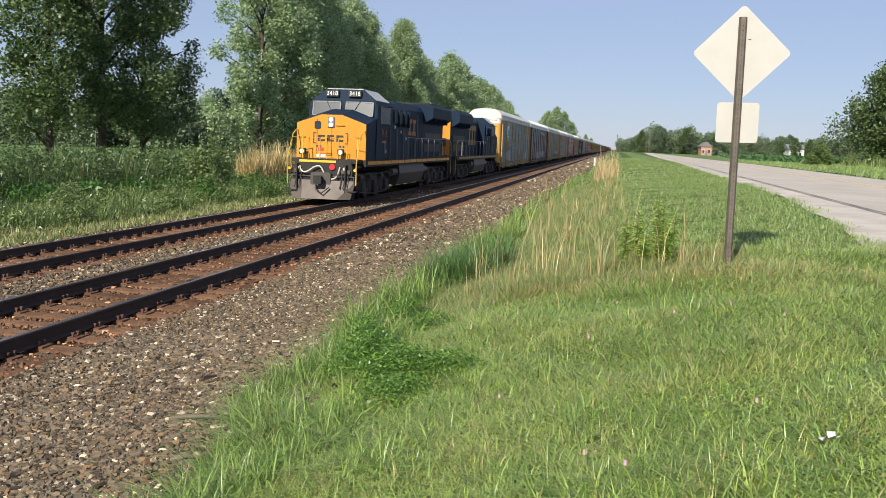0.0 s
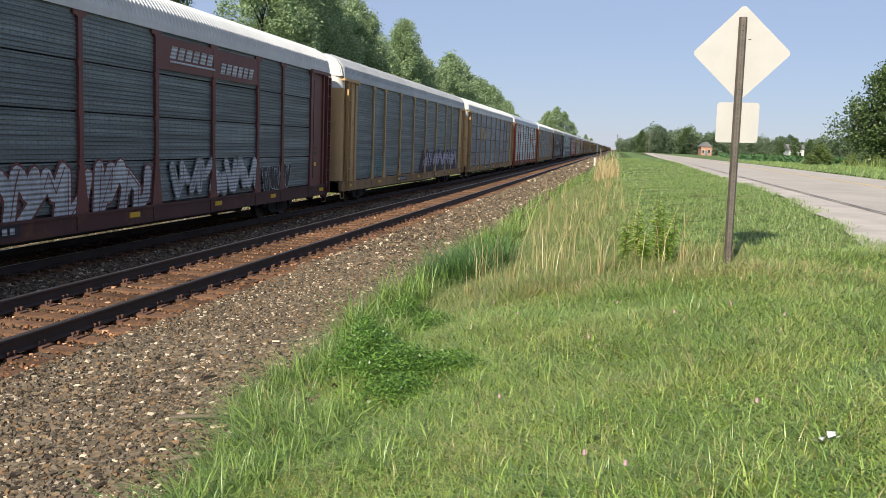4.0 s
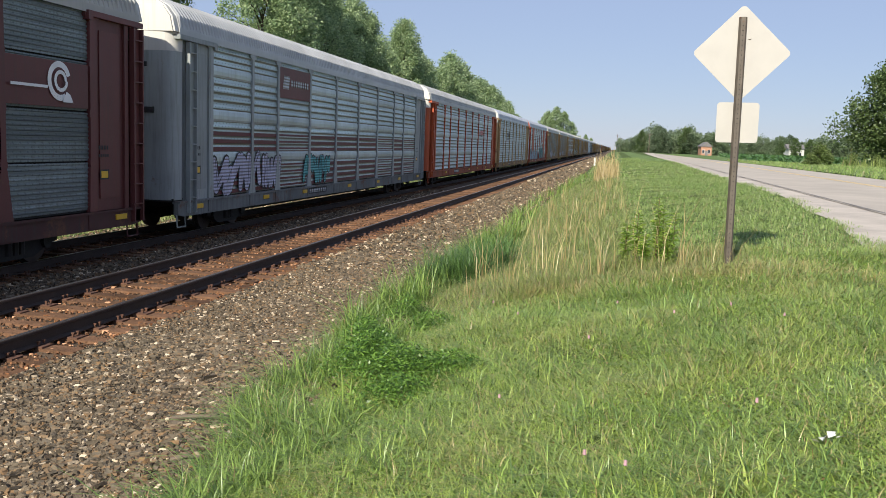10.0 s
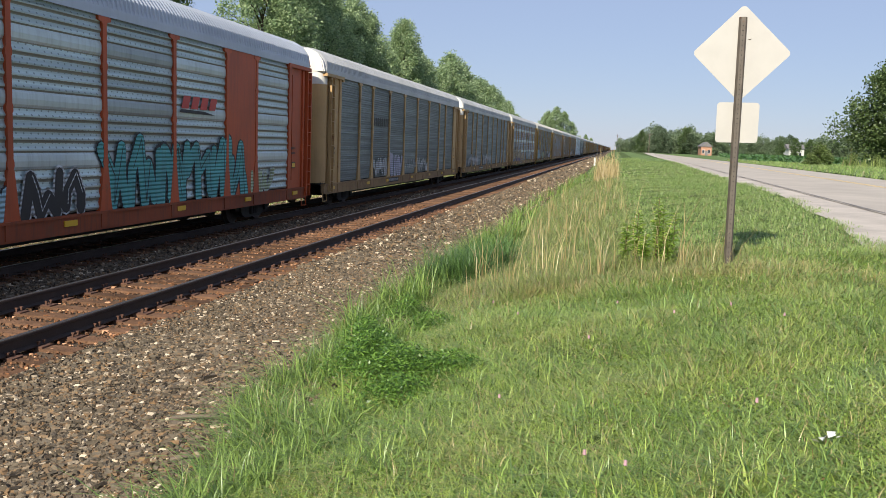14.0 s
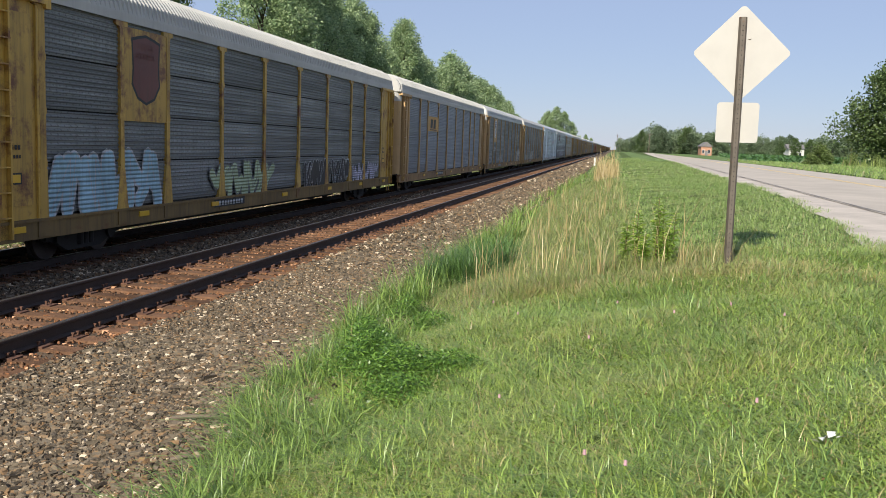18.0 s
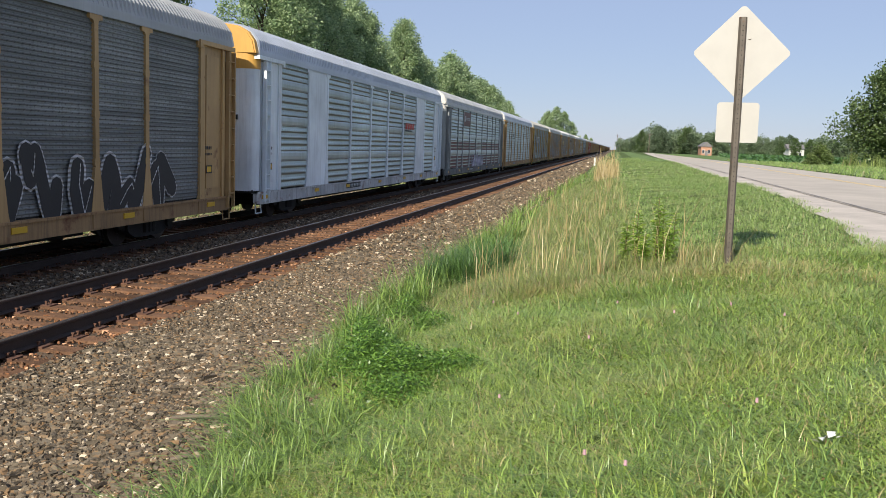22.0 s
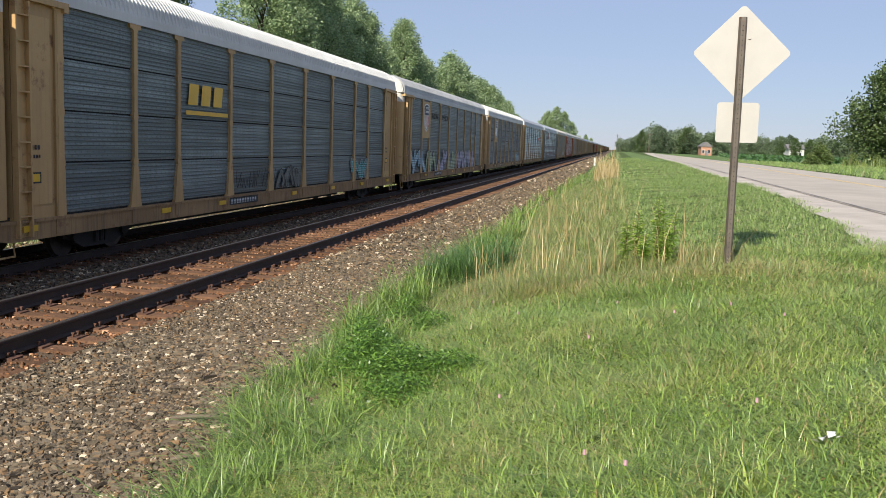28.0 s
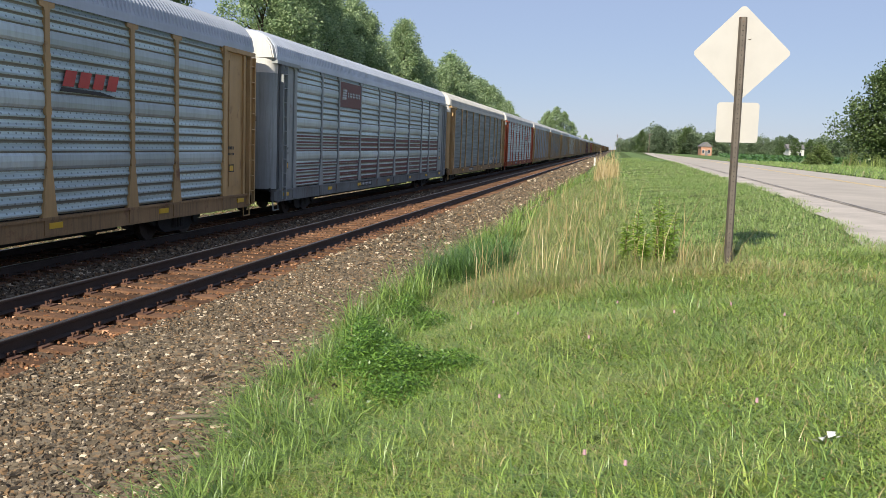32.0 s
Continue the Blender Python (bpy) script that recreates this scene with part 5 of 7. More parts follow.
    if lead:
        number_face(cab, "3418", 1.545, 2.85)
        part("road_bar", Form().box(1.53, 1.541, -6.7, -5.95, 2.42, 2.52), RUST_ORANGE, cab)
    # wide equipment cabinet behind the cab
    f = Form()
    f.prism([(-1.50, 1.70), (1.50, 1.70), (1.50, 3.98), (1.30, 4.25), (-1.30, 4.25), (-1.50, 3.98)], "y", -4.9, -1.55)
    cabinet = part("equipment_cabinet", f, NAVY, loco)
    for s in (-1, 1):
        for a in (-4.6, -3.7, -2.7):
            xs = sorted((s * 1.495, s * 1.56))
            part("intake_grille", Form().box(xs[0], xs[1], a, a + 0.62, 3.35, 3.92), LETTER_BLACK, cabinet, "dark air intake grille")
    for s in (-1, 1):
        for a in (-3.95, -2.95, -2.0):
            part("deflector", kept(("defl", s), lambda: Form().prism([(0, 3.95), (0.05, 3.95), (0.16, 3.25), (0.10, 3.2), (0, 3.4)], "x", *sorted((s * 1.5, s * 1.64))).mesh("deflector", NAVY)), None, cabinet, at=(0, a, 0))
    f = Form()
    for a in (-4.6, -3.6, -2.6):
        f.box(-0.5, 0.5, a, a + 0.7, 4.25, 4.40)
    part("roof_vent", f, DARK, cabinet)
    # engine hood
    f = Form()
    f.prism([(-0.95, 1.70), (0.95, 1.70), (0.95, 4.15), (0.75, 4.42), (-0.75, 4.42), (-0.95, 4.15)], "y", -1.55, 10.0)
    hood = part("engine_hood", f, NAVY, loco)
    for s in (-1, 1):
        for i in range(9):
            part("hood_door", kept(("hood_door", s), lambda: Form().box(*sorted((s * 0.945, s * 0.972)), 0.03, 0.60, 1.85, 3.6).mesh("hood_door", NAVY)), None, hood, at=(0, -1.2 + 0.63 * i, 0))
        f = Form()
        x0, x1 = sorted((s * 0.965, s * 0.98))
        x0, x1 = (x0 + 0.01, x1 + 0.01) if s > 0 else (x0 - 0.01, x1 - 0.01)
        z0, h, w = (2.85, 0.84, 0.80) if lead else (2.45, 1.42, 1.0)
        tint = RUST_ORANGE if lead else GOLD_DULL
        for k in range(3):
            y, u, v = -0.45 + 1.22 * w * k, z0 + 0.24 * h, z0 + 0.76 * h
            shape = [(y, z0), (y + w, z0), (y + w, u), (y + 0.62 * w, u), (y + 0.62 * w, v), (y + w, v), (y + w, z0 + h), (y, z0 + h), (y, v), (y + 0.3 * w, v), (y + 0.3 * w, u), (y, u)]
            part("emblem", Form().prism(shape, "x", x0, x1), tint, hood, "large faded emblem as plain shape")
        if lead:
            for y, d in ((-0.85, 0.14), (2.72, -0.14)):
                e = math.copysign(0.04, d)
                top, low = z0 + h + 0.25, z0 - 0.25
                shape = [(y - e, low), (y + d, low), (y + d, low + 0.08), (y + e, low + 0.08), (y + e, top - 0.08), (y + d, top - 0.08), (y + d, top), (y - e, top)]
                part("emblem_bracket", Form().prism(shape, "x", x0, x1), tint, hood)
    for i in range(5):
        part("roof_hatch", kept("hatch", lambda: Form().soft_box(-0.55, 0.55, 0.0, 0.95, 4.42, 4.50, 0.03).mesh("roof_hatch", NAVY)), None, hood, at=(0, -1.1 + 1.05 * i, 0))
    for s in (-1, 1):
        for i in range(4):
            part("wing_rib", kept(("wing_rib", s), lambda: Form().box(*sorted((s * 0.99, s * 1.47)), -0.02, 0.02, 3.60, 3.90).mesh("wing_rib", NAVY)), None, hood, at=(0, 5.2 + 1.2 * i, 0))
    # radiator section with overhanging wings
    f = Form()
    f.prism([(-0.97, 3.55), (-1.50, 3.88), (-1.50, 4.44), (-1.36, 4.62), (1.36, 4.62), (1.50, 4.44), (1.50, 3.88), (0.97, 3.55)], "y", 4.3, 9.85)
    wing = part("radiator_wing", f, NAVY, loco)
    f = Form()
    f.box(-1.2, 1.2, 4.7, 9.6, 4.62, 4.68)
    for i in range(8):
        f.box(-1.05, 1.05, 4.8 + 0.6 * i, 4.85 + 0.6 * i, 4.68, 4.72)
    part("radiator_grille", f, DARK, wing)
    for s in (-1, 1):
        f = Form()
        x0, x1 = sorted((s * 0.955, s * 0.985))
        for z in (2.0, 2.6):
            f.box(x0, x1, 4.6, 9.2, z, z + 0.45)
        part("side_screen", f, LETTER_BLACK, hood, "dark ventilation screens")
    f = Form()
    f.prism([(-0.94, 1.72), (0.94, 1.72), (0.94, 4.12), (0.74, 4.38), (-0.74, 4.38), (-0.94, 4.12)], "y", 10.0, 10.035)
    rear = part("hood_end", f, GOLD, loco, "orange-yellow hood end")
    f = Form()
    f.box(-0.18, 0.18, 10.03, 10.10, 3.55, 3.95)
    part("rear_headlight_box", f, STEEL_GREY, rear)
    for x in (-0.08, 0.08):
        part("headlight", Form().disc((x, 10.11, 3.8), "y", 0.07, 0.015, 14), LAMP_GLASS, rear)
    f = Form()
    for x in (-0.5, 0, 0.5):
        f.box(x - 0.2, x + 0.2, 10.03, 10.05, 2.3, 2.85)
    part("emblem", f, LETTER_BLUE, rear)
    if not lead:
        writing("905", 0.26, LETTER_BLACK, rear, Matrix.Translation((-0.55, 10.045, 3.72)) @ pose(0, 0, 0, 90, 0, 180), "black road number")
        writing("905", 0.42, GOLD_DULL, cab, Matrix.Translation((-1.545, -6.2, 2.75)) @ pose(0, 0, 0, 90, 0, -90), "faded road number")
    f = Form()
    f.box(-1.3, 1.3, 10.1, 10.5, 0.35, 1.5)
    part("rear_pilot", f, DARK, loco)
    part("rear_coupler", Form().box(-0.16, 0.16, 10.5, 11.1, 0.78, 1.02), DARK, loco)
    for s in (-1, 1):
        hand_rail(loco, s * 1.46, -1.4, 9.9, 8)
        f = Form()
        f.tube([(s * 1.46, 9.9, 2.72), (s * 1.46, 10.3, 2.5), (s * 1.46, 10.42, 1.7), (s * 1.44, 10.5, 0.6)], 0.022, 6)
        f.tube([(s * 0.9, 10.3, 1.7), (s * 0.9, 10.35, 2.6), (s * 0.3, 10.35, 2.6), (s * 0.3, 10.3, 1.7)], 0.022, 6)
        part("grab_rail", f, RAIL_PAINT, loco, "yellow-brown tubular grab rail", smooth=True)
        for i in range(4):
            part("step", Form().box(*sorted((s * 1.05, s * 1.46)), 9.7 + 0.15 * i, 10.0 + 0.15 * i, 1.45 - 0.33 * i, 1.49 - 0.33 * i), DARK, loco)
    return loco


LOCOS = [locomotive(True), locomotive(False)]
# ---- plates, emblems as plain shapes, and graffiti on the cars ----
def plate(car, y0, y1, z0, z1, back, front, shapes, label):
    """A painted plate in a bay with plain shapes on it: shapes are index-1 polygons."""
    rows = ([rect(0, y0, y1, z0, z1)] if back else []) + [(1, p) for p in shapes]
    part("emblem_plate", flat_on_side(rows, (back or front, front), 0.055), None, car, label)


def slant_bars(y0, y1, z0, z1, n, lean=0.12):
    s = (y1 - y0) / n
    return [[(y0 + i * s, z0), (y0 + i * s + 0.74 * s, z0), (y0 + i * s + 0.74 * s + lean, z1), (y0 + i * s + lean, z1)] for i in range(n)]


def ring(y, z, r, w, k=14, a0=0.0, a1=360.0):
    out = []
    for i in range(k):
        a, b = radians(a0 + (a1 - a0) * i / k), radians(a0 + (a1 - a0) * (i + 1) / k)
        out.append([(y + r * math.cos(a), z + r * math.sin(a)), (y + r * math.cos(b), z + r * math.sin(b)), (y + (r - w) * math.cos(b), z + (r - w) * math.sin(b)), (y + (r - w) * math.cos(a), z + (r - w) * math.sin(a))])
    return out


def shield(y, z, w, h):
    return [(y - w / 2, z + 0.42 * h), (y - 0.28 * w, z + 0.46 * h), (y, z + 0.5 * h), (y + 0.28 * w, z + 0.46 * h), (y + w / 2, z + 0.42 * h), (y + 0.46 * w, z), (y + 0.5 * w, z - 0.22 * h),
            (y + 0.3 * w, z - 0.42 * h), (y, z - 0.5 * h), (y - 0.3 * w, z - 0.42 * h), (y - 0.5 * w, z - 0.22 * h), (y - 0.46 * w, z)]


def shield_plate(car, back, rim, top, low, stripes):
    rows = [rect(0, -9.0, -7.18, 2.75, 4.68), (1, shield(-8.09, 3.85, 1.20, 1.50)), (2, shield(-8.09, 3.85, 1.08, 1.38)), (3, [(-8.60, 3.98), (-7.58, 3.98), (-7.60, 3.55), (-7.86, 3.28), (-8.09, 3.20), (-8.32, 3.28), (-8.58, 3.55)])]
    if stripes:
        rows += [(4, [(-8.48 + 0.2 * i, 3.97), (-8.40 + 0.2 * i, 3.97), (-8.40 + 0.2 * i, 3.36), (-8.48 + 0.2 * i, 3.36)]) for i in range(5)]
    rows += bars(-8.42, 4.28, 0.7, 0.13, 5, 3) + bars(-8.46, 4.08, 0.78, 0.13, 6, 3)
    part("shield_plate", flat_on_side(rows, (back, rim, top, low, LETTER_RED if stripes == 2 else LETTER_BLUE), 0.055), None, car, "shield-shaped emblem as plain shapes")


def red_bands(car):
    for b, (a, c) in enumerate(zip(POSTS, POSTS[1:])):
        for z in (2.11, 2.31, 2.51, 0.98, 1.19, 1.40, 1.61):
            w = c - a - 0.16
            part("red_band", kept(("band", round(w, 2)), lambda: Form().box(SIDE - 0.045, SIDE - 0.034, -w / 2, w / 2, 0, 0.105).mesh("red_band", RED_BAND)), None, car, "dark red band", at=(0, (a + c) / 2, z))


def sill_mark(car, y, n=9):
    part("reporting_mark", flat_on_side([rect(0, y, y + 1.9, 0.66, 0.86)] + bars(y + 0.1, 0.70, 1.7, 0.12, n, 1), (LETTER_BLACK, SPRAY_GREY), 0.086), None, car, "dark plate with pale marks")


def placards(car):
    """Small stencils on the corner panels."""
    for y in (-12.4, 12.05):
        plate_ob = part("placard", kept(("placard", y), lambda: flat_on_side([rect(0, y - 0.16, y + 0.16, 1.55, 1.75)], (LETTER_BLACK,), 0.052)), None, car, "small dark-edged placard")
        part("placard_face", kept(("face", y), lambda: flat_on_side([rect(0, y - 0.12, y + 0.12, 1.58, 1.72)], (SAFETY,), 0.056)), None, plate_ob, "yellow face")
        for z, h, n in ((2.15, 0.08, 4), (2.0, 0.06, 5)):
            part("stencil", kept(("stencil", y, z), lambda: flat_on_side(bars(y - 0.2, z, 0.36, h, n), (LETTER_BLACK,), 0.052)), None, car, "row of small dark stencilled bars")


for i, car in enumerate(TRAIN[:33]):
    sill_mark(car, -5.6 + 0.4 * (i % 4), 8 + i % 3)
    placards(car)

C = TRAIN
# bays between posts, from the front: 2 is -7.13 to -4.28
plate(C[0], -9.0, -7.2, 2.9, 4.66, TAN, LETTER_WHITE, [[(-8.85, 3.35), (-7.35, 3.35), (-7.35, 4.3), (-8.85, 4.3)]], "tan plate with a pale square")
part("emblem", flat_on_side([(0, [(-8.8, 3.4), (-7.4, 3.4), (-7.4, 3.9), (-7.9, 4.2)])], (LETTER_TEAL,), 0.062), None, C[0], "teal wedge emblem")
graffiti(C[0], ((-9.2, -5.2, 1.0, 2.05, 4, SPRAY_GREY, SLATE), (7.4, 9.9, 0.75, 1.95, 5, LETTER_SKY, LETTER_BLACK)), 1)
scrawl(C[0], 0.4, 6.6, 0.9, 1.9, LETTER_BLACK, 2)
plate(C[1], 1.5, 7.1, 3.95, 4.68, BROWN, SPRAY_GREY, slant_bars(2.0, 4.2, 4.22, 4.5, 6) + slant_bars(4.6, 6.7, 4.08, 4.36, 6) + [[(2.0, 4.12), (4.3, 4.12), (4.3, 4.17), (2.0, 4.17)]], "maroon plate with pale plain bars")
graffiti(C[1], ((-4.0, 1.2, 0.62, 1.95, 5, SPRAY_GREY, BROWN), (2.2, 7.0, 0.95, 1.95, 5, SPRAY_GREY, SLATE), (7.6, 9.6, 0.9, 1.7, 4, LETTER_BLACK, SPRAY_GREY)), 3)
graffiti(C[2], ((0.5, 11.4, 0.60, 2.15, 9, LETTER_BLACK, LETTER_PURPLE), (1.0, 11.0, 1.2, 2.0, 12, LETTER_LILAC, LETTER_BLACK)), 4)
scrawl(C[2], -10, -6.8, 1.0, 1.9, LETTER_TEAL, 5)
plate(C[3], -7.05, -4.36, 2.92, 3.74, paint("worn_cream", (0.40, 0.31, 0.16), rust=0.7, streak=0.7), LETTER_BLACK, [[(-5.9, 3.1), (-5.75, 3.1), (-5.85, 3.42), (-6.0, 3.35)]], "worn cream patch with flaked paint")
scrawl(C[3], 1.6, 4.1, 1.0, 1.7, SPRAY_GREY, 6)
for k, y0, z0 in ((4, 4.5, 2.95), (8, 4.6, 3.1), (10, 4.5, 3.0), (18, 4.6, 3.0), (26, 4.6, 3.2), (29, 4.6, 3.1)):
    plate(C[k], y0, y0 + 2.4, z0, z0 + 0.5, None, LETTER_RED, slant_bars(y0 + 0.1, y0 + 2.0, z0 + 0.12, z0 + 0.42, 4), "red slanted emblem bars")
    part("underline", flat_on_side([(0, [(y0, z0 + 0.02), (y0 + 1.9, z0), (y0 + 1.3, z0 + 0.08), (y0 + 0.06, z0 + 0.1)])], (LETTER_BLACK,), 0.062), None, C[k], "dark underline stripe")
for k in (5, 9):
    plate(C[k], -7.05, -4.36, 2.9, 3.72, SPRAY_GREY if k == 5 else None, LETTER_BLACK,
          [[(-6.95, 3.32 + 0.07 * i), (-5.9 + 0.05 * i, 3.32 + 0.07 * i), (-5.9 + 0.05 * i, 3.36 + 0.07 * i), (-6.8, 3.36 + 0.07 * i)] for i in range(5)] + slant_bars(-5.8, -4.6, 3.3, 3.66, 2, 0.03) + [p for _, p in bars(-6.9, 3.05, 2.4, 0.13, 12)], "pale plate with black striped emblem")
plate(C[6], -4.2, -1.5, 2.93, 3.76, MAROON, LETTER_WHITE, ring(-2.05, 3.40, 0.36, 0.11, 18, 20, 300) + ring(-2.05, 3.40, 0.20, 0.07, 14) + [[(-2.02, 3.02), (-1.70, 3.02), (-1.78, 3.16), (-1.90, 3.22)]] + [[(-3.9, 3.1), (-2.4, 3.1), (-2.4, 3.15), (-3.9, 3.15)], [(-3.9, 3.22), (-2.4, 3.22), (-2.4, 3.27), (-3.9, 3.27)]] + [p for _, p in bars(-3.9, 3.38, 1.5, 0.16, 7)], "maroon plate with a white wheel emblem")
plate(C[6], 9.1, 11.5, 2.93, 3.76, MAROON, LETTER_WHITE, ring(10.6, 3.40, 0.36, 0.11, 18, 20, 300) + ring(10.6, 3.40, 0.20, 0.07, 14) + [[(10.63, 3.02), (10.95, 3.02), (10.87, 3.16), (10.75, 3.22)]] + [[(9.2, 3.25), (10.2, 3.25), (10.2, 3.3), (9.2, 3.3)]], "maroon plate with a white wheel emblem")
graffiti(C[6], ((-10.6, -3.8, 0.98, 2.35, 6, SLATE, LETTER_SKY), (-3.2, 5.5, 0.98, 2.35, 7, SLATE, SPRAY_GREY)), 7)
scrawl(C[6], -12.9, -12.1, 1.0, 2.4, SPRAY_GREY, 8)
for k in (7, 19, 27):
    red_bands(C[k])
    plate(C[k], -7.05, -4.36, 3.72, 4.64, MAROON, SPRAY_GREY, [[(-6.8, 4.0), (-6.3, 4.0), (-6.2, 4.4), (-6.7, 4.4)]] + [p for _, p in bars(-6.1, 4.1, 1.6, 0.2, 8)], "maroon plate with pale bars")
graffiti(C[7], ((-11.5, -9.0, 0.95, 2.1, 3, LETTER_LILAC, LETTER_BLACK), (-8.9, -7.0, 1.0, 2.1, 3, LETTER_LILAC, LETTER_BLACK), (-4.8, -2.2, 0.95, 1.95, 4, LETTER_TEAL, LETTER_BLACK)), 9)
graffiti(C[10], ((-11.0, -1.4, 0.65, 2.1, 7, LETTER_SKY, LETTER_BLACK), (-1.0, 0.7, 0.9, 1.9, 2, LETTER_BLACK, SPRAY_GREY), (1.4, 8.6, 0.62, 2.45, 7, LETTER_TEAL, LETTER_BLACK)), 10)
graffiti(C[10], ((8.7, 10.6, 0.85, 1.6, 3, SPRAY_GREEN, SPRAY_GREY),), 11)
part("emblem", flat_on_side(bars(-7.0, 3.15, 2.5, 0.34, 8), (LETTER_BLACK,), 0.055), None, C[11], "faded black lettering as plain bars")
graffiti(C[11], ((-7.0, -4.4, 1.0, 1.75, 4, SPRAY_GREY, SLATE), (-4.1, -1.6, 0.8, 2.0, 3, LETTER_LILAC, SLATE), (1.6, 4.1, 1.0, 1.7, 3, SPRAY_GREY, SLATE)), 12)
scrawl(C[11], -1.3, 1.3, 1.2, 1.7, SPRAY_GREY, 13)
scrawl(C[12], 7.3, 10.0, 1.5, 2.2, SPRAY_WHITE, 14)
graffiti(C[12], ((-10.5, -6.0, 0.95, 1.75, 6, SPRAY_GREY, SLATE), (-3.5, 1.4, 0.95, 1.75, 6, SPRAY_GREY, SLATE)), 15)
for y in (-2.85, 2.85):
    part("emblem", flat_on_side([(0, [(y - 0.36, 3.54), (y - 0.26, 3.44), (y + 0.26, 3.44), (y + 0.36, 3.54), (y + 0.36, 3.96), (y + 0.26, 4.06), (y - 0.26, 4.06), (y - 0.36, 3.96)])] + [(1, p) for z in (3.54, 3.70, 3.86) for _, p in bars(y - 0.28, z, 0.58, 0.11, 3)], (LETTER_RED, LETTER_WHITE), 0.062), None, C[13], "red octagonal emblem with pale bars")
graffiti(C[13], ((-11.6, -4.6, 0.60, 1.5, 6, LETTER_PURPLE, LETTER_TEAL), (-11.4, -4.4, 1.1, 2.35, 7, SPRAY_TAN, LETTER_BLACK), (-3.9, -0.3, 0.85, 1.8, 5, SPRAY_TAN, LETTER_BLACK), (2.0, 7.0, 1.0, 1.9, 6, SPRAY_GREY, LETTER_TEAL)), 16)
shield_plate(C[14], MUSTARD, LETTER_BLACK, BROWN, BROWN, 0)
graffiti(C[14], ((-11.4, -7.4, 0.75, 2.1, 4, LETTER_SKY, SPRAY_GREY), (-4.8, -0.6, 0.8, 1.8, 4, SPRAY_GREEN, SOOT), (2.2, 6.8, 0.75, 1.8, 5, LETTER_BLACK, SPRAY_GREY), (7.6, 11.0, 0.8, 1.6, 5, LETTER_LILAC, SOOT)), 17)
plate(C[15], -7.05, -4.36, 3.15, 3.95, YELLOW, LETTER_BLACK, slant_bars(-6.5, -4.9, 3.3, 3.8, 2, 0.05) + [[(-6.6, 3.2), (-4.8, 3.2), (-4.8, 3.25), (-6.6, 3.25)]], "yellow plate with black emblem bars")
scrawl(C[15], 4.5, 7.2, 1.0, 1.8, SPRAY_GREY, 18)
shield_plate(C[16], TAN, LETTER_WHITE, LETTER_BLUE, LETTER_WHITE, 1)
scrawl(C[16], -11.4, -9.4, 1.1, 2.0, SPRAY_WHITE, 19)
scrawl(C[16], -6.9, -2.9, 1.15, 1.7, SPRAY_GREY, 20)
scrawl(C[16], -8.8, -7.4, 2.0, 2.35, SPRAY_WHITE, 21)
graffiti(C[16], ((8.6, 11.6, 0.6, 2.2, 4, SPRAY_WHITE, LETTER_BLACK),), 22)
graffiti(C[17], ((-10.0, -7.2, 0.62, 1.75, 4, SPRAY_GREY, LETTER_BLACK), (-5.0, -1.0, 0.75, 2.1, 5, SPRAY_WHITE, LETTER_BLACK), (3.6, 10.2, 0.58, 2.2, 5, LETTER_BLACK, SPRAY_WHITE)), 23)
graffiti(C[19], ((-3.0, 2.2, 0.60, 1.85, 5, LETTER_LILAC, LETTER_BLUE),), 24)
plate(C[20], -6.7, -4.8, 3.2, 3.8, None, LETTER_BLACK, [p for _, p in bars(-6.5, 3.35, 1.5, 0.34, 3)] + [[(-6.6, 3.2), (-4.9, 3.2), (-4.9, 3.26), (-6.6, 3.26)]], "black emblem as plain bars")
plate(C[21], -7.0, -4.4, 2.93, 3.78, CREAM, LETTER_BLACK, [p for _, p in bars(-6.6, 3.25, 1.8, 0.36, 3)] + [[(-6.7, 3.05), (-4.7, 3.05), (-4.7, 3.13), (-6.7, 3.13)]], "cream plate with dark bars")
graffiti(C[21], ((-9.0, -6.2, 0.95, 1.8, 3, LETTER_SKY, LETTER_BLACK), (-3.8, -1.5, 0.95, 1.6, 3, SPRAY_GREY, SLATE), (7.2, 9.0, 0.95, 1.6, 3, SPRAY_GREY, SLATE)), 25)
scrawl(C[22], 3.8, 9.4, 0.62, 2.05, SPRAY_WHITE, 26)
scrawl(C[22], 3.6, 8.8, 0.7, 1.9, LETTER_LILAC, 27)
plate(C[23], -6.95, -4.4, 2.93, 3.78, None, SAFETY, slant_bars(-6.7, -4.7, 3.22, 3.72, 3, 0.08) + [[(-6.8, 2.98), (-4.5, 2.98), (-4.5, 3.08), (-6.8, 3.08)]], "yellow emblem as plain bars")
graffiti(C[23], ((-0.8, 1.2, 0.95, 1.6, 3, SLATE, LETTER_BLACK), (6.8, 9.2, 0.95, 1.8, 3, LETTER_TEAL, SPRAY_GREY)), 28)
scrawl(C[23], -4, -1.2, 1.1, 1.6, LETTER_BLACK, 29)
shield_plate(C[24], TAN, LETTER_WHITE, LETTER_BLUE, LETTER_WHITE, 2)
writing("BUILDING", 0.44, LETTER_BLACK, C[24], Matrix.Translation((SIDE - 0.02, -5.7, 3.98)) @ pose(0, 0, 0, 90, 0, 90), "black lettering")
writing("AMERICA", 0.44, LETTER_BLACK, C[24], Matrix.Translation((SIDE - 0.02, -2.85, 3.98)) @ pose(0, 0, 0, 90, 0, 90), "black lettering")
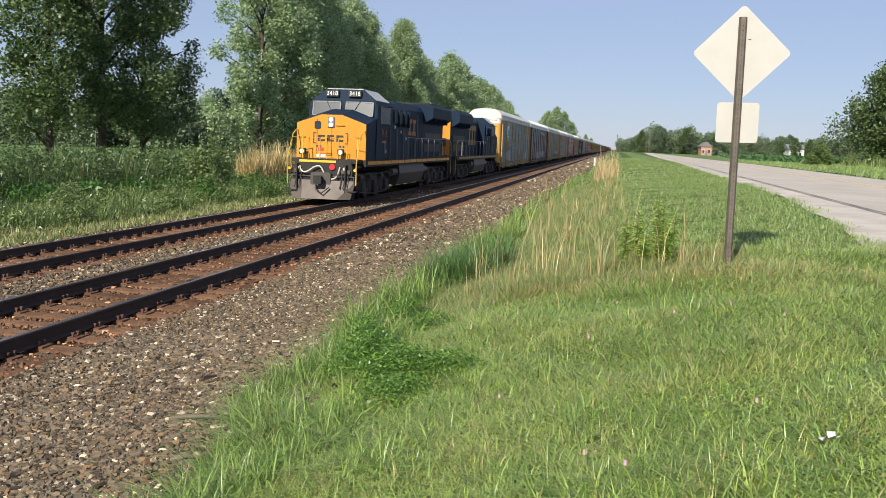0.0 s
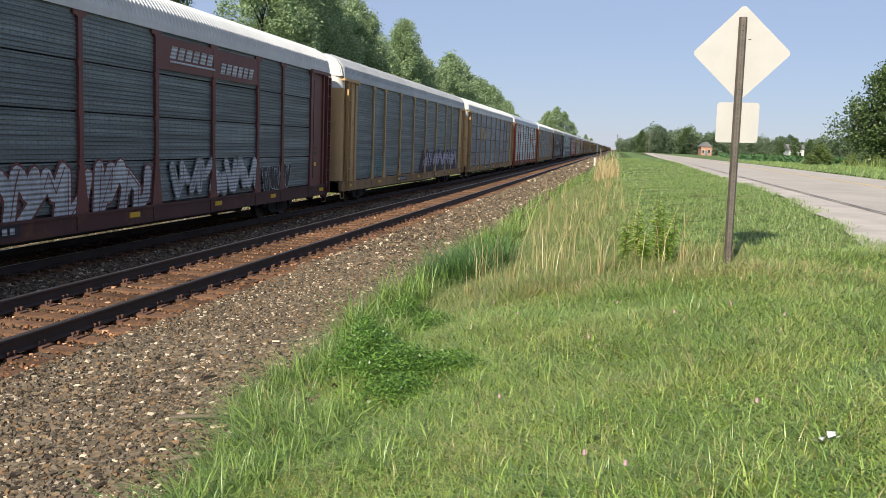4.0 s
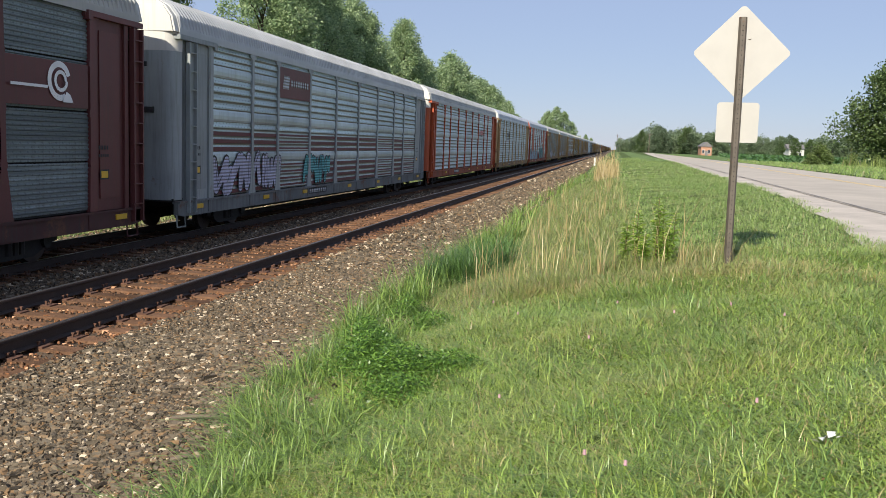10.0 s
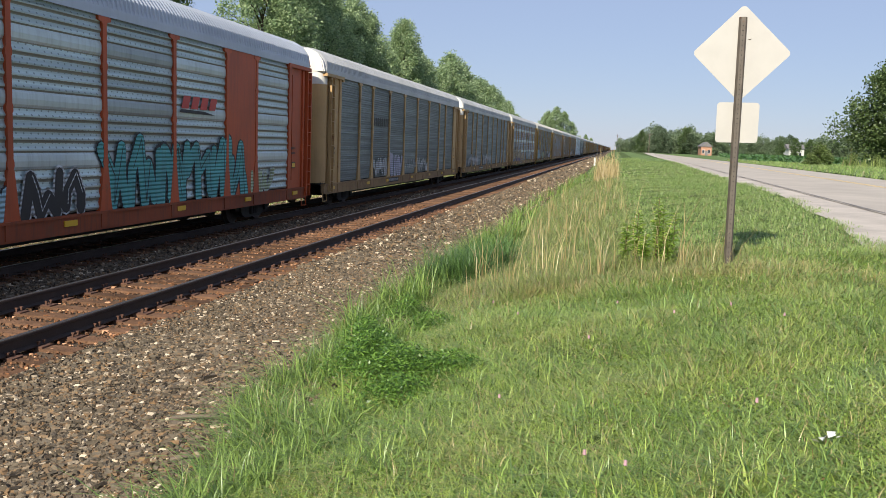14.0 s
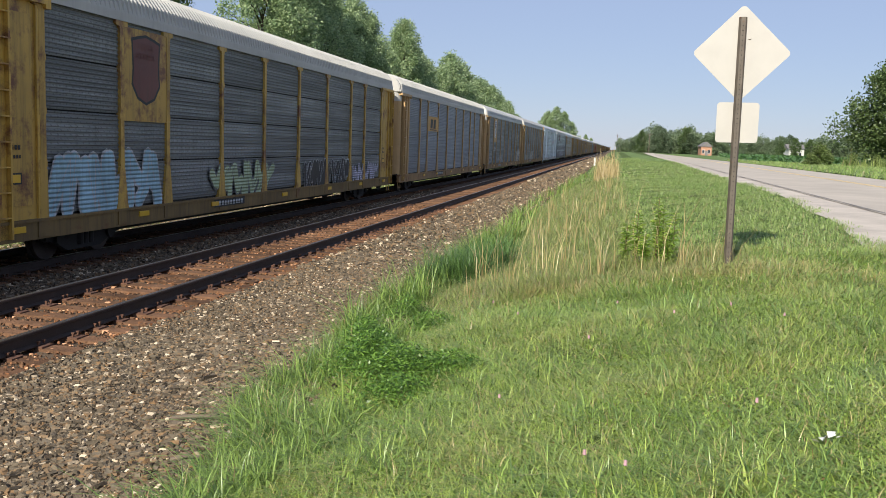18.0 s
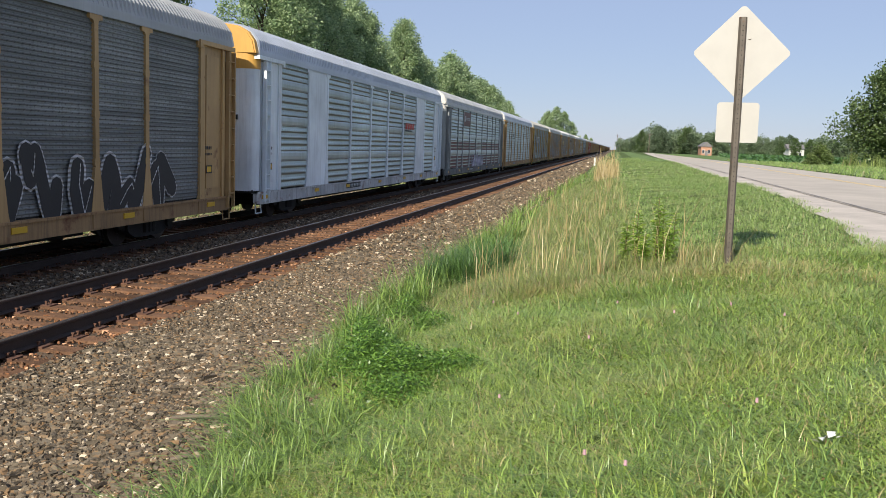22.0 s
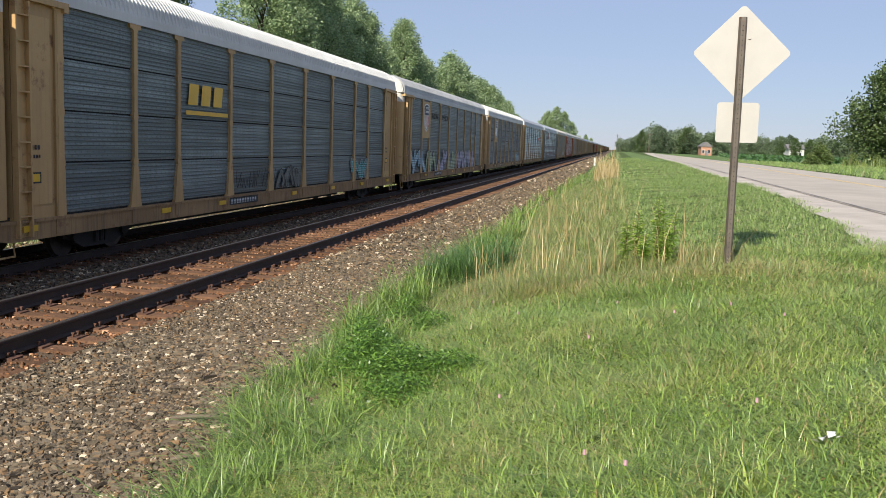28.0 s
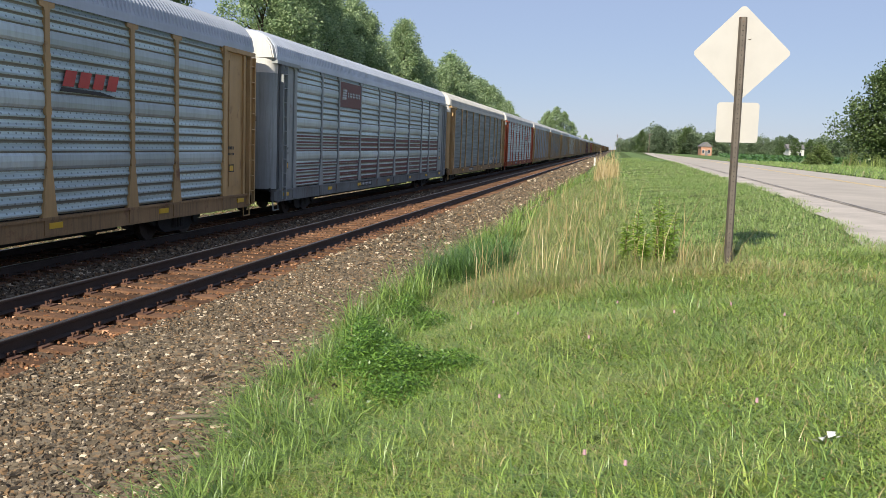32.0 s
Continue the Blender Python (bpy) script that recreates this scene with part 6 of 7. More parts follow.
graffiti(C[24], ((-11.4, -8.0, 0.75, 2.1, 2, LETTER_SKY, LETTER_BLACK), (-7.9, -5.2, 0.75, 2.1, 2, SPRAY_GREEN, LETTER_BLACK), (-4.6, -1.7, 0.75, 2.1, 2, LETTER_LILAC, LETTER_BLACK), (-1.2, 1.3, 0.75, 2.1, 2, SPRAY_GREEN, SLATE), (1.6, 9.0, 0.8, 2.1, 6, LETTER_LILAC, SLATE)), 30)
scrawl(C[24], -12.8, -12.0, 1.0, 3.4, LETTER_BLACK, 31)
scrawl(C[24], 7.0, 10.6, 1.0, 1.9, LETTER_BLACK, 32)
shield_plate(C[25], TAN, LETTER_WHITE, LETTER_BLUE, LETTER_WHITE, 0)
graffiti(C[25], ((7.3, 9.2, 0.7, 1.8, 3, LETTER_SKY, LETTER_BLACK), (9.3, 11.2, 0.6, 1.6, 2, SPRAY_GREY, SOOT)), 33)
graffiti(C[28], ((4.5, 9.0, 0.95, 1.6, 4, SPRAY_GREY, SLATE),), 34)
# ---- plants ----
ground_zv = np.vectorize(ground_z)


def blades(name, x, y, z, h, w, lean, mat, rng, cuts=2):
    """Curved tapering blades of grass at the given feet."""
    n = len(x)
    a = rng.uniform(0, 2 * np.pi, n)
    b = a + rng.uniform(-0.5, 0.5, n) + np.pi / 2
    dx, dy = np.cos(a), np.sin(a)
    wx, wy = np.cos(b) * w / 2, np.sin(b) * w / 2
    ring = []
    for t, ww in ((0.0, 1.0), (0.45, 0.85), (0.8, 0.5)) if cuts > 1 else ((0.0, 1.0), (0.55, 0.7)):
        s = lean * h * t * t
        up = h * (t - 0.28 * lean * t * t)
        ring += [np.stack([x + dx * s - wx * ww, y + dy * s - wy * ww, z + up], 1), np.stack([x + dx * s + wx * ww, y + dy * s + wy * ww, z + up], 1)]
    tip = np.stack([x + dx * lean * h, y + dy * lean * h, z + h * (1 - 0.28 * lean)], 1)
    v = np.stack(ring + [tip], 1)
    k = v.shape[1]
    base = np.arange(n)[:, None] * k
    tri = [(0, 1, 3), (0, 3, 2)] + ([(2, 3, 5), (2, 5, 4), (4, 5, 6)] if cuts > 1 else [(2, 3, 4)])
    f = np.concatenate([base + np.array(t)[None] for t in tri])
    return raw_mesh(name, v.reshape(-1, 3), f, [mat])


def leaves(name, c, size, mat, rng, flat=0.5, aspect=0.7):
    """Small diamond leaves at centres c, turned at random; flat: how far they lie level."""
    n = len(c)
    nrm = rng.normal(size=(n, 3))
    nrm[:, 2] = np.abs(nrm[:, 2]) + flat
    nrm /= np.linalg.norm(nrm, axis=1)[:, None]
    t = np.cross(nrm, rng.normal(size=(n, 3)))
    t /= np.linalg.norm(t, axis=1)[:, None]
    b = np.cross(nrm, t)
    s = (size * rng.uniform(0.6, 1.3, n))[:, None]
    v = np.stack([c - t * s, c + b * s * aspect + nrm * s * 0.15, c + t * s, c - b * s * aspect + nrm * s * 0.15], 1).reshape(-1, 3)
    return raw_mesh(name, v, np.arange(4 * n).reshape(-1, 4), [mat])


def crown_points(rng, lobes, n):
    """Points on lumpy shells: lobes are rows of x, y, z, radius, squash."""
    vol = lobes[:, 3] ** 2
    which = rng.choice(len(lobes), n, p=vol / vol.sum())
    d = rng.normal(size=(n, 3))
    d /= np.linalg.norm(d, axis=1)[:, None]
    r = lobes[which, 3] * (rng.uniform(0.25, 1.0, n) ** 0.45) * (1 + 0.26 * rng.normal(size=n).clip(-1.6, 1.6))
    p = lobes[which, :3] + d * r[:, None] * np.stack([np.ones(n), np.ones(n), lobes[which, 4]], 1)
    return p


def tree_pair(seed, height, radius, count, leaf, mat, low=0.14, shape="poplar", lobes=46, lump=(0.20, 0.36)):
    """Trunk-with-limbs mesh and crown mesh of one tree."""
    rng = np.random.default_rng(seed)
    r = random.Random(seed)
    wood = Form()
    lean = (r.uniform(-0.02, 0.02) * height, r.uniform(-0.02, 0.02) * height)
    wood.tube([(lean[0] * t, lean[1] * t, height * 0.9 * t - 0.2) for t in (0, 0.04, 0.15, 0.35, 0.6, 0.85, 1.0)], height * 0.016, 8, r_end=0.03)
    rows = []
    for i in range(lobes):
        t = (i + 0.5) / lobes
        z = height * (low + (0.97 - low) * t)
        if shape == "poplar":
            env = radius * (math.sin(math.pi * min(1, 0.20 + 0.80 * t) ** 0.9) ** 0.7 + 0.05)
        else:
            env = radius * (math.sin(math.pi * min(1, 0.25 + 0.75 * t)) ** 0.5 + 0.05)
        a = 2.399 * i + r.uniform(-0.5, 0.5)
        d = env * r.uniform(0.25, 0.95)
        x, y = lean[0] * t + d * math.cos(a), lean[1] * t + d * math.sin(a)
        rows.append((x, y, z, radius * r.uniform(*lump), r.uniform(0.8, 1.25)))
        if i % 3 == 0 and t < 0.9:
            z0 = max(height * 0.08, z - 0.55 * d - 0.6)
            wood.tube([(lean[0] * t, lean[1] * t, z0), (0.45 * x, 0.45 * y, 0.4 * z0 + 0.6 * z), (x, y, z)], height * 0.0055, 5, r_end=0.015)
    crown = leaves("crown", crown_points(rng, np.array(rows), count), leaf, mat, rng, flat=0.35)
    return wood.mesh("trunk", BARK, smooth=True), crown


def tree(pair, x, y, scale, turn, label, group, z=None, squash=1.0):
    ob = thing("tree", label, "tree", group, m=Matrix.LocRotScale((x, y, ground_z(x, y) if z is None else z), Euler((0, 0, turn)), (scale, scale, scale * squash)))
    part("trunk", pair[0], None, ob, "grey-brown bark")
    part("crown", pair[1], None, ob)
    return ob


# row of tall trees beyond the track
dark_pairs = [tree_pair(11 + i, 21, 4.6, 27000, 0.125, LEAF_DARK, low=0.17, lobes=64, lump=(0.16, 0.30)) for i in range(3)]
pop_pairs = [tree_pair(21 + i, 21, 4.9, 30000, 0.13, LEAF_GREY, low=0.10, lobes=90, lump=(0.13, 0.25)) for i in range(3)]
pop_far = [tree_pair(31 + i, 20.5, 5.0, 11000, 0.21, LEAF_GREY, low=0.10, lobes=70, lump=(0.14, 0.28)) for i in range(3)]
rr = random.Random(5)
for i, (x, y, s) in enumerate(((-35, 50, 0.98), (-35, 55.8, 1.06), (-35.5, 62.0, 0.9))):
    tree(dark_pairs[i % 3], x, y, s, rr.uniform(0, 6.3), "tall dark green leafy tree behind the weeds", "row of trees beyond the tracks")
POPLARS = ((81.5, 22), (88, 23.5), (95, 22.5), (102.5, 21.5), (110, 21.8), (118, 21.6), (122, 20.2), (127, 16.4), (139, 21.8), (143, 20.6), (148, 20.2), (153, 19.2), (158, 17.6), (165, 16.4), (173, 17.6), (178, 19.4), (183, 21.6), (194, 20.4), (207, 18.2),
           (222, 19.6), (236, 20.0), (252, 19.8), (268, 18), (285, 17), (300, 15), (312, 14))
for i, (y, h) in enumerate(POPLARS):
    pr = pop_pairs[i % 3] if y < 170 else pop_far[i % 3]
    tree(pr, -35 + rr.uniform(-0.9, 0.9), y, h / 20.3, rr.uniform(0, 6.3), "tall grey-green poplar in the row beyond the train", "row of trees beyond the tracks")
i = 0
for x, y, s in ((-27, 398, 1.02), (-31, 408, 0.95), (-23.5, 402, 0.92), (-34, 424, 0.85), (-20, 412, 0.72), (-29, 396, 0.8), (-26, 470, 0.55), (-24, 520, 0.5), (-30, 640, 0.7), (-24, 700, 0.55), (-22, 800, 0.6), (-30, 900, 0.8)):
    tree(pop_far[i % 3], x, y, s, rr.uniform(0, 6.3), "distant green tree beside the railway", "distant trees by the railway")
    i += 1
# behind the camera's view to the far left, a hedge of trees across the field
far_pairs = [tree_pair(41 + i, 11, 4.6 + 0.5 * (i % 3), 2600, 0.36, (LEAF_HAZED, LEAF_HAZED_DARK, LEAF_HAZED_PALE, LEAF_HAZED_DARK)[i], low=0.05, shape=("round", "poplar")[i % 2], lobes=26) for i in range(4)]
for k in range(26):
    a = radians(24 + 1.05 * k)
    d = 190 + rr.uniform(-14, 20)
    tree(far_pairs[k % 3], -d * math.sin(a), d * math.cos(a), rr.uniform(0.7, 1.15), rr.uniform(0, 6.3), "distant tree at the edge of the field", "trees across the field", z=-1.0)

# the large tree and the wood beyond the road
right_pair = tree_pair(51, 13.5, 7.4, 34000, 0.19, LEAF_RIGHT, low=0.16, shape="round", lobes=64, lump=(0.16, 0.30))
right_two = tree_pair(52, 12, 6.5, 18000, 0.22, LEAF_RIGHT, low=0.05, shape="round", lobes=50)
tree(right_pair, 36.4, 124, 0.98, 0.4, "large broad-leaved green tree by the road", "trees by the road")
tree(right_two, 43.5, 122, 0.95, 2.1, "broad-leaved green tree by the road", "trees by the road")
tree(right_two, 50.0, 125, 1.0, 4.1, "broad-leaved green tree by the road", "trees by the road")
bush_pair = tree_pair(53, 3.4, 2.3, 3500, 0.16, BANK_SHRUB, low=0.05, shape="round", lobes=24)
for x, y, s in ((25.2, 118, 0.70), (26.2, 119, 0.55), (24.3, 118.4, 0.40), (30.0, 121, 0.42), (32.5, 120, 0.40), (38, 116, 0.45), (45, 114, 0.45)):
    b = tree(bush_pair, x, y, s, rr.uniform(0, 6.3), "pale green bush at the edge of the road verge", "bushes by the road")
    b.name, b["category"] = "bush", "bush"
for k in range(110):
    u = k / 109
    az = radians(0.3 + 21.5 * u)
    d = 430 - 60 * u + rr.uniform(-35, 35)
    s = rr.uniform(0.45, 0.92) * (1.35 if 0.09 < u < 0.22 else 1.0) * (0.85 if u < 0.06 else 1)
    tree(far_pairs[rr.randrange(4)], d * math.sin(az), d * math.cos(az), s, rr.uniform(0, 6.3), "distant green tree in the wooded skyline", "wooded skyline", z=0.6)
cone_pair = tree_pair(61, 9, 2.6, 2600, 0.24, LEAF_DARK, low=0.03, shape="poplar", lobes=26)
for x, y, s in ((49.6, 285, 0.62), (53.3, 283, 0.75), (57.5, 283, 0.72), (30, 400, 1.3), (11, 400, 1.1), (60, 300, 0.6)):
    c = tree(cone_pair, x, y, s, rr.uniform(0, 6.3), "dark green conifer near the houses", "conifers by the houses", z=0.9)
    c.name = "conifer"

# tall weeds and shrubs on the far bank
def bank(name, x0, x1, y0, y1, count, top, size, mat, label, category, seed, clump=0.35):
    rng = np.random.default_rng(seed)
    m = int(count / 60)
    cx, cy = rng.uniform(x0, x1, m), y0 + (y1 - y0) * rng.uniform(0, 1, m) ** 1.35
    ch = top * rng.uniform(0.55, 1.1, m)
    w = np.repeat(np.arange(m), 60)
    n = len(w)
    t = rng.uniform(0.03, 1.0, n) ** 0.8
    p = np.stack([cx[w] + rng.normal(0, clump, n) * (1.15 - 0.7 * t), cy[w] + rng.normal(0, clump, n) * (1.15 - 0.7 * t), ground_zv(cx[w], cy[w]) + ch[w] * t], 1)
    return thing(name, label, category, kind="stuff", data=leaves(name, p, size, mat, rng, flat=0.1, aspect=0.38))


bank("tall_weeds", -30, -22.5, 24, 150, 110000, 2.15, 0.105, BANK_WEED, "tall green weeds along the far side of the tracks", "weeds", 71, 0.42)
bank("low_shrubs", -21.5, -16.0, 17, 120, 36000, 0.75, 0.07, BANK_SHRUB, "low pale green shrubs and weeds beside the track", "shrubs", 72, 0.38)
bank("far_bank_weeds", -24, -16, 110, 420, 9000, 1.6, 0.30, BANK_WEED, "distant weeds beside the track", "weeds", 73, 0.8)
bank("leafy_sapling_clump", -21.6, -20.4, 42, 44.5, 2400, 2.9, 0.11, BANK_SHRUB, "leafy pale green sapling clump among weeds", "shrub", 74, 0.40)
# dark leaves added to imitate the shadow band below the tall weeds
bank("dark_undergrowth", -22.6, -21.2, 26, 60, 4200, 0.9, 0.13, DARK_WEED, "dark undergrowth at the foot of the weeds", "weeds", 75, 0.4)


def ridged(x, y, f, seed):
    """A slow wavy number between 0 and 1 over the ground."""
    return 0.5 + 0.25 * (np.sin(f * x + 1.3 * np.sin(0.7 * f * y + seed)) + np.sin(0.83 * f * y + 1.7 * np.sin(0.6 * f * x + 2 * seed)))


def tuft_field(name, n, box, h, w, lean, mat, label, category, seed, keep=None, cuts=2, near=1.0, clump=0):
    rng = np.random.default_rng(seed)
    x = rng.uniform(box[0], box[1], n)
    y = box[2] + (box[3] - box[2]) * rng.uniform(0, 1, n) ** near
    tall = np.ones(n)
    if clump:
        m = max(1, n // clump)
        k = rng.integers(0, m, n)
        wide = 0.018 * clump ** 0.5
        tall = rng.uniform(0.4, 1.65, n)[k]
        x = x[k] + rng.normal(0, wide, n)
        y = y[k] + rng.normal(0, wide, n)
    tall = tall * (0.78 + 0.5 * ridged(x, y, 4.3, 0.4))
    if keep is not None:
        ok = keep(x, y, rng)
        x, y, tall = x[ok], y[ok], tall[ok]
    n = len(x)
    hh = h * tall * rng.uniform(0.5, 1.25, n)
    z = ground_zv(x, y) - 0.01
    me = blades(name, x, y, z, hh, w * rng.uniform(0.7, 1.3, n), rng.uniform(0.15 if lean < 2.5 else 0.35, lean, n), mat, rng, cuts)
    return thing(name, label, category, kind="stuff", data=me)


edge_v = np.vectorize(bed_edge)


def on_lawn(x, y, rng):
    inside = (x > edge_v(y) + rng.uniform(-0.12, 0.25, len(x))) & (x < np.interp(y, VERGE_Y, VERGE_X) + 0.10 * rng.normal(size=len(x)) + 0.14 * np.sin(1.7 * y) + 0.12 * np.sin(0.61 * y + 1))
    view = (x > -0.62 * y + 0.0) & (x < 0.36 * y + 0.6)
    return inside & view


def lush_spots(x, y, rng):
    return on_lawn(x, y, rng) & (ridged(x, y, 3.1, 2.0) + 0.15 * rng.normal(size=len(x)) > 0.62)


def clover_spots(x, y, rng):
    return on_lawn(x, y, rng) & (ridged(x, y, 2.3, 5.0) + 0.12 * rng.normal(size=len(x)) > 0.55)


def dry_spots(x, y, rng):
    return on_lawn(x, y, rng) & (ridged(x, y, 2.7, 9.0) + 0.12 * rng.normal(size=len(x)) > 0.60)


def dry_margin(x, y, rng):
    return on_lawn(x, y, rng) & (np.abs(y - 9.35 + 0.1 * x) + 0.35 * rng.normal(size=len(x)) < 0.75 * ridged(x, y, 3.3, 4.0))


tuft_field("lawn_grass", 330000, (-3.2, 4.0, 2.6, 11.5), 0.072, 0.0050, 2.6, BLADE, "short sunlit green lawn grass on the bank", "grass", 81, on_lawn, near=1.25, clump=11)
tuft_field("lush_lawn_tufts", 100000, (-3.2, 4.0, 2.6, 12), 0.088, 0.0080, 2.6, LUSH, "longer lush tufts in the lawn", "grass", 101, lush_spots, near=1.25, clump=20)


def long_spots(x, y, rng):
    return on_lawn(x, y, rng) & (ridged(x, y, 3.9, 7.0) + 0.2 * rng.normal(size=len(x)) > 0.42)


tuft_field("long_lawn_blades", 80000, (-3.2, 4.0, 2.6, 11), 0.095, 0.0064, 2.6, LONG, "long arching green blades in the lawn", "grass", 107, long_spots, near=1.35, clump=9)
tuft_field("broad_lawn_blades", 36000, (-3.2, 4.0, 2.6, 11), 0.060, 0.0078, 2.8, BROAD, "broad pale green blades in the lawn", "grass", 105, on_lawn, near=1.25, clump=6)
tuft_field("dry_lawn_blades", 46000, (-3.2, 4.0, 2.6, 14), 0.055, 0.0055, 2.6, STRAW, "dry straw-coloured blades in the lawn", "grass", 102, dry_spots, near=1.25, clump=7)
tuft_field("dry_lawn_margin", 15000, (-1.6, 2.6, 8.2, 10.4), 0.085, 0.0055, 2.2, STRAW, "yellowed grass in front of the unmown strip", "grass", 110, dry_margin, clump=6)


def lawn_clover():
    rng = np.random.default_rng(103)
    x, y = rng.uniform(-3.2, 4.0, 130000), 2.6 + 9.5 * rng.uniform(0, 1, 130000) ** 1.25
    ok = clover_spots(x, y, rng)
    x, y = x[ok], y[ok]
    p = np.stack([x, y, ground_zv(x, y) + rng.uniform(0.015, 0.06, len(x))], 1)
    thing("lawn_clover", "small clover and plantain leaves among the lawn grass", "clover", kind="stuff", data=leaves("lawn_clover", p, 0.0085, WEED, rng, flat=0.5, aspect=0.5))


lawn_clover()
tuft_field("verge_grass", 250000, (-3.4, 6.5, 10.5, 42), 0.074, 0.010, 2.4, VERGE_BLADE, "green grass on the verge between track and road", "grass", 82, on_lawn, cuts=1, near=1.4, clump=3)
tuft_field("far_verge_grass", 50000, (-4.5, 10, 40, 130), 0.09, 0.035, 1.6, VERGE_BLADE, "distant green verge grass", "grass", 83, on_lawn, cuts=1, near=1.3)


def behind(x, y, rng):
    return (x > -2.1) & (x < 3.1) & (rng.uniform(0, 1, len(x)) < np.clip((y + 6) / 4, 0.1, 1))


tuft_field("near_lawn_grass", 60000, (-2.3, 3.2, -6, 3.6), 0.10, 0.010, 2.2, BLADE, "short green lawn grass about the viewpoint", "grass", 108, behind, cuts=1, clump=9)


def on_edge(x, y, rng):
    d = x - edge_v(y)
    wide = 0.15 + 0.75 * np.clip(ridged(x, y, 2.2, 3.0) * 1.6 - 0.45, 0, 1)
    return (d > -0.02 - 0.16 * ridged(x, y, 3.7, 1.0)) & (d < wide * rng.uniform(0.3, 1.0, len(x))) & (x > -0.62 * y)


tuft_field("edge_grass", 95000, (-3.4, -1.2, 3.2, 16), 0.20, 0.0088, 2.1, LUSH, "lush longer grass along the edge of the stones", "grass", 84, on_edge, near=1.2, clump=28)
tuft_field("edge_reed_grass", 26000, (-3.4, -1.4, 8.5, 20), 0.34, 0.011, 1.5, LUSH, "tall lush blue-green grass along the stones", "grass", 106, on_edge, near=1.1, clump=22)
tuft_field("edge_straw", 1100, (-3.2, -1.2, 4.5, 16), 0.26, 0.005, 1.6, STRAW, "thin dry stalks along the edge of the stones", "grass", 104, on_edge, near=1.2, clump=14)
tuft_field("far_edge_grass", 9000, (-4.2, -1.6, 16, 60), 0.34, 0.02, 0.9, LUSH, "longer grass along the edge of the stones", "grass", 85, on_edge, clump=12)


tuft_field("upright_weeds", 16000, (-29, -22.0, 24, 120), 1.45, 0.035, 0.5, BANK_WEED, "upright tall green weeds on the far bank", "weeds", 95, None, near=1.3, clump=9)
tuft_field("rough_grass", 26000, (-21.8, -16.2, 17, 90), 0.5, 0.03, 0.9, BANK_SHRUB, "rough knee-high green grass beyond the tracks", "grass", 96, None, near=1.3, clump=10)


def in_meadow(x, y, rng):
    """The unmown strip between lawn and stones: a straight front edge, a bulge round the sign, then a narrow band along the track."""
    right = 0.32 + 0.95 * np.exp(-((y - 10.7) / 1.0) ** 2) - 0.004 * (y - 12) + 0.12 * rng.normal(size=len(x))
    left = edge_v(y) + 0.35 + 0.5 * np.abs(rng.normal(size=len(x)))
    front = 9.75 + 0.22 * np.sin(2.1 * x) + 0.15 * rng.normal(size=len(x))
    return (x > left) & (x < right) & (y > front)


TUSSOCK = foliage("tussock_blade", (0.035, 0.085, 0.022), (0.16, 0.28, 0.075), glow=0.2)
OLIVE = foliage("olive_blade", (0.12, 0.15, 0.05), (0.47, 0.49, 0.18), dry=(0.42, 0.30, 0.18), dry_part=0.16, glow=0.3)
tuft_field("seeding_grass", 52000, (-2.6, 1.5, 9.4, 40), 0.155, 0.0062, 1.7, MEADOW, "unmown green-brown grass among dry stalks", "grass", 87, in_meadow, near=1.7, clump=9)
tuft_field("olive_meadow_grass", 40000, (-2.6, 1.5, 9.4, 45), 0.16, 0.0065, 2.0, OLIVE, "tangled olive-brown unmown grass", "grass", 111, in_meadow, near=1.6, clump=12)
tuft_field("tall_dry_grass", 330, (-1.7, 0.9, 9.7, 22), 0.66, 0.0072, 0.55, STRAW, "tall dry straw-coloured grass stalks", "grass", 86, in_meadow, near=1.5, clump=5)
tuft_field("distant_dry_grass", 120, (-1.9, 0.2, 16, 36), 0.70, 0.012, 0.5, STRAW, "tall dry grass stalks further along", "grass", 112, in_meadow, clump=9)
tuft_field("far_dry_grass", 900, (-0.95, 0.25, 43, 62), 0.85, 0.020, 0.5, STRAW, "pale dry grass clump further along the track", "grass", 88, None, clump=14)
tuft_field("meadow_fringe", 26000, (-2.2, 1.6, 9.2, 11.4), 0.10, 0.0055, 2.3, OLIVE, "low yellow-olive grass at the front of the unmown strip", "grass", 115, on_lawn, clump=8)
tuft_field("dark_tussock", 5200, (-2.45, -1.65, 11.9, 13.3), 0.40, 0.010, 1.5, TUSSOCK, "dense dark green grass tussock by the stones", "grass", 113, None, clump=60)
tuft_field("smaller_tussock", 2600, (-2.3, -1.8, 13.6, 15.5), 0.34, 0.010, 1.4, TUSSOCK, "smaller dark green grass tussock by the stones", "grass", 114, None, clump=60)
tuft_field("dry_stalks_by_post", 90, (0.75, 1.40, 9.7, 10.9), 0.45, 0.005, 0.7, STRAW, "dry stalks at the foot of the sign post", "grass", 89)
tuft_field("far_bank_straw", 3600, (-22.3, -20.9, 49, 58), 1.5, 0.05, 0.35, STRAW, "tan dry grass patch on the far bank", "grass", 90, None, clump=9)
tuft_field("far_side_grass", 42000, (-17.5, -14.5, 12, 110), 0.15, 0.028, 0.9, PALE_BLADE, "short yellow-green grass strip beyond the tracks", "grass", 91, None, cuts=1, near=1.4, clump=4)
tuft_field("road_far_verge", 30000, (13.2, 36, 34, 140), 0.22, 0.05, 1.0, VERGE_BLADE, "green grass beyond the road", "grass", 92, lambda x, y, g: x > 13.1 + 0.021 * y, cuts=1, clump=5)
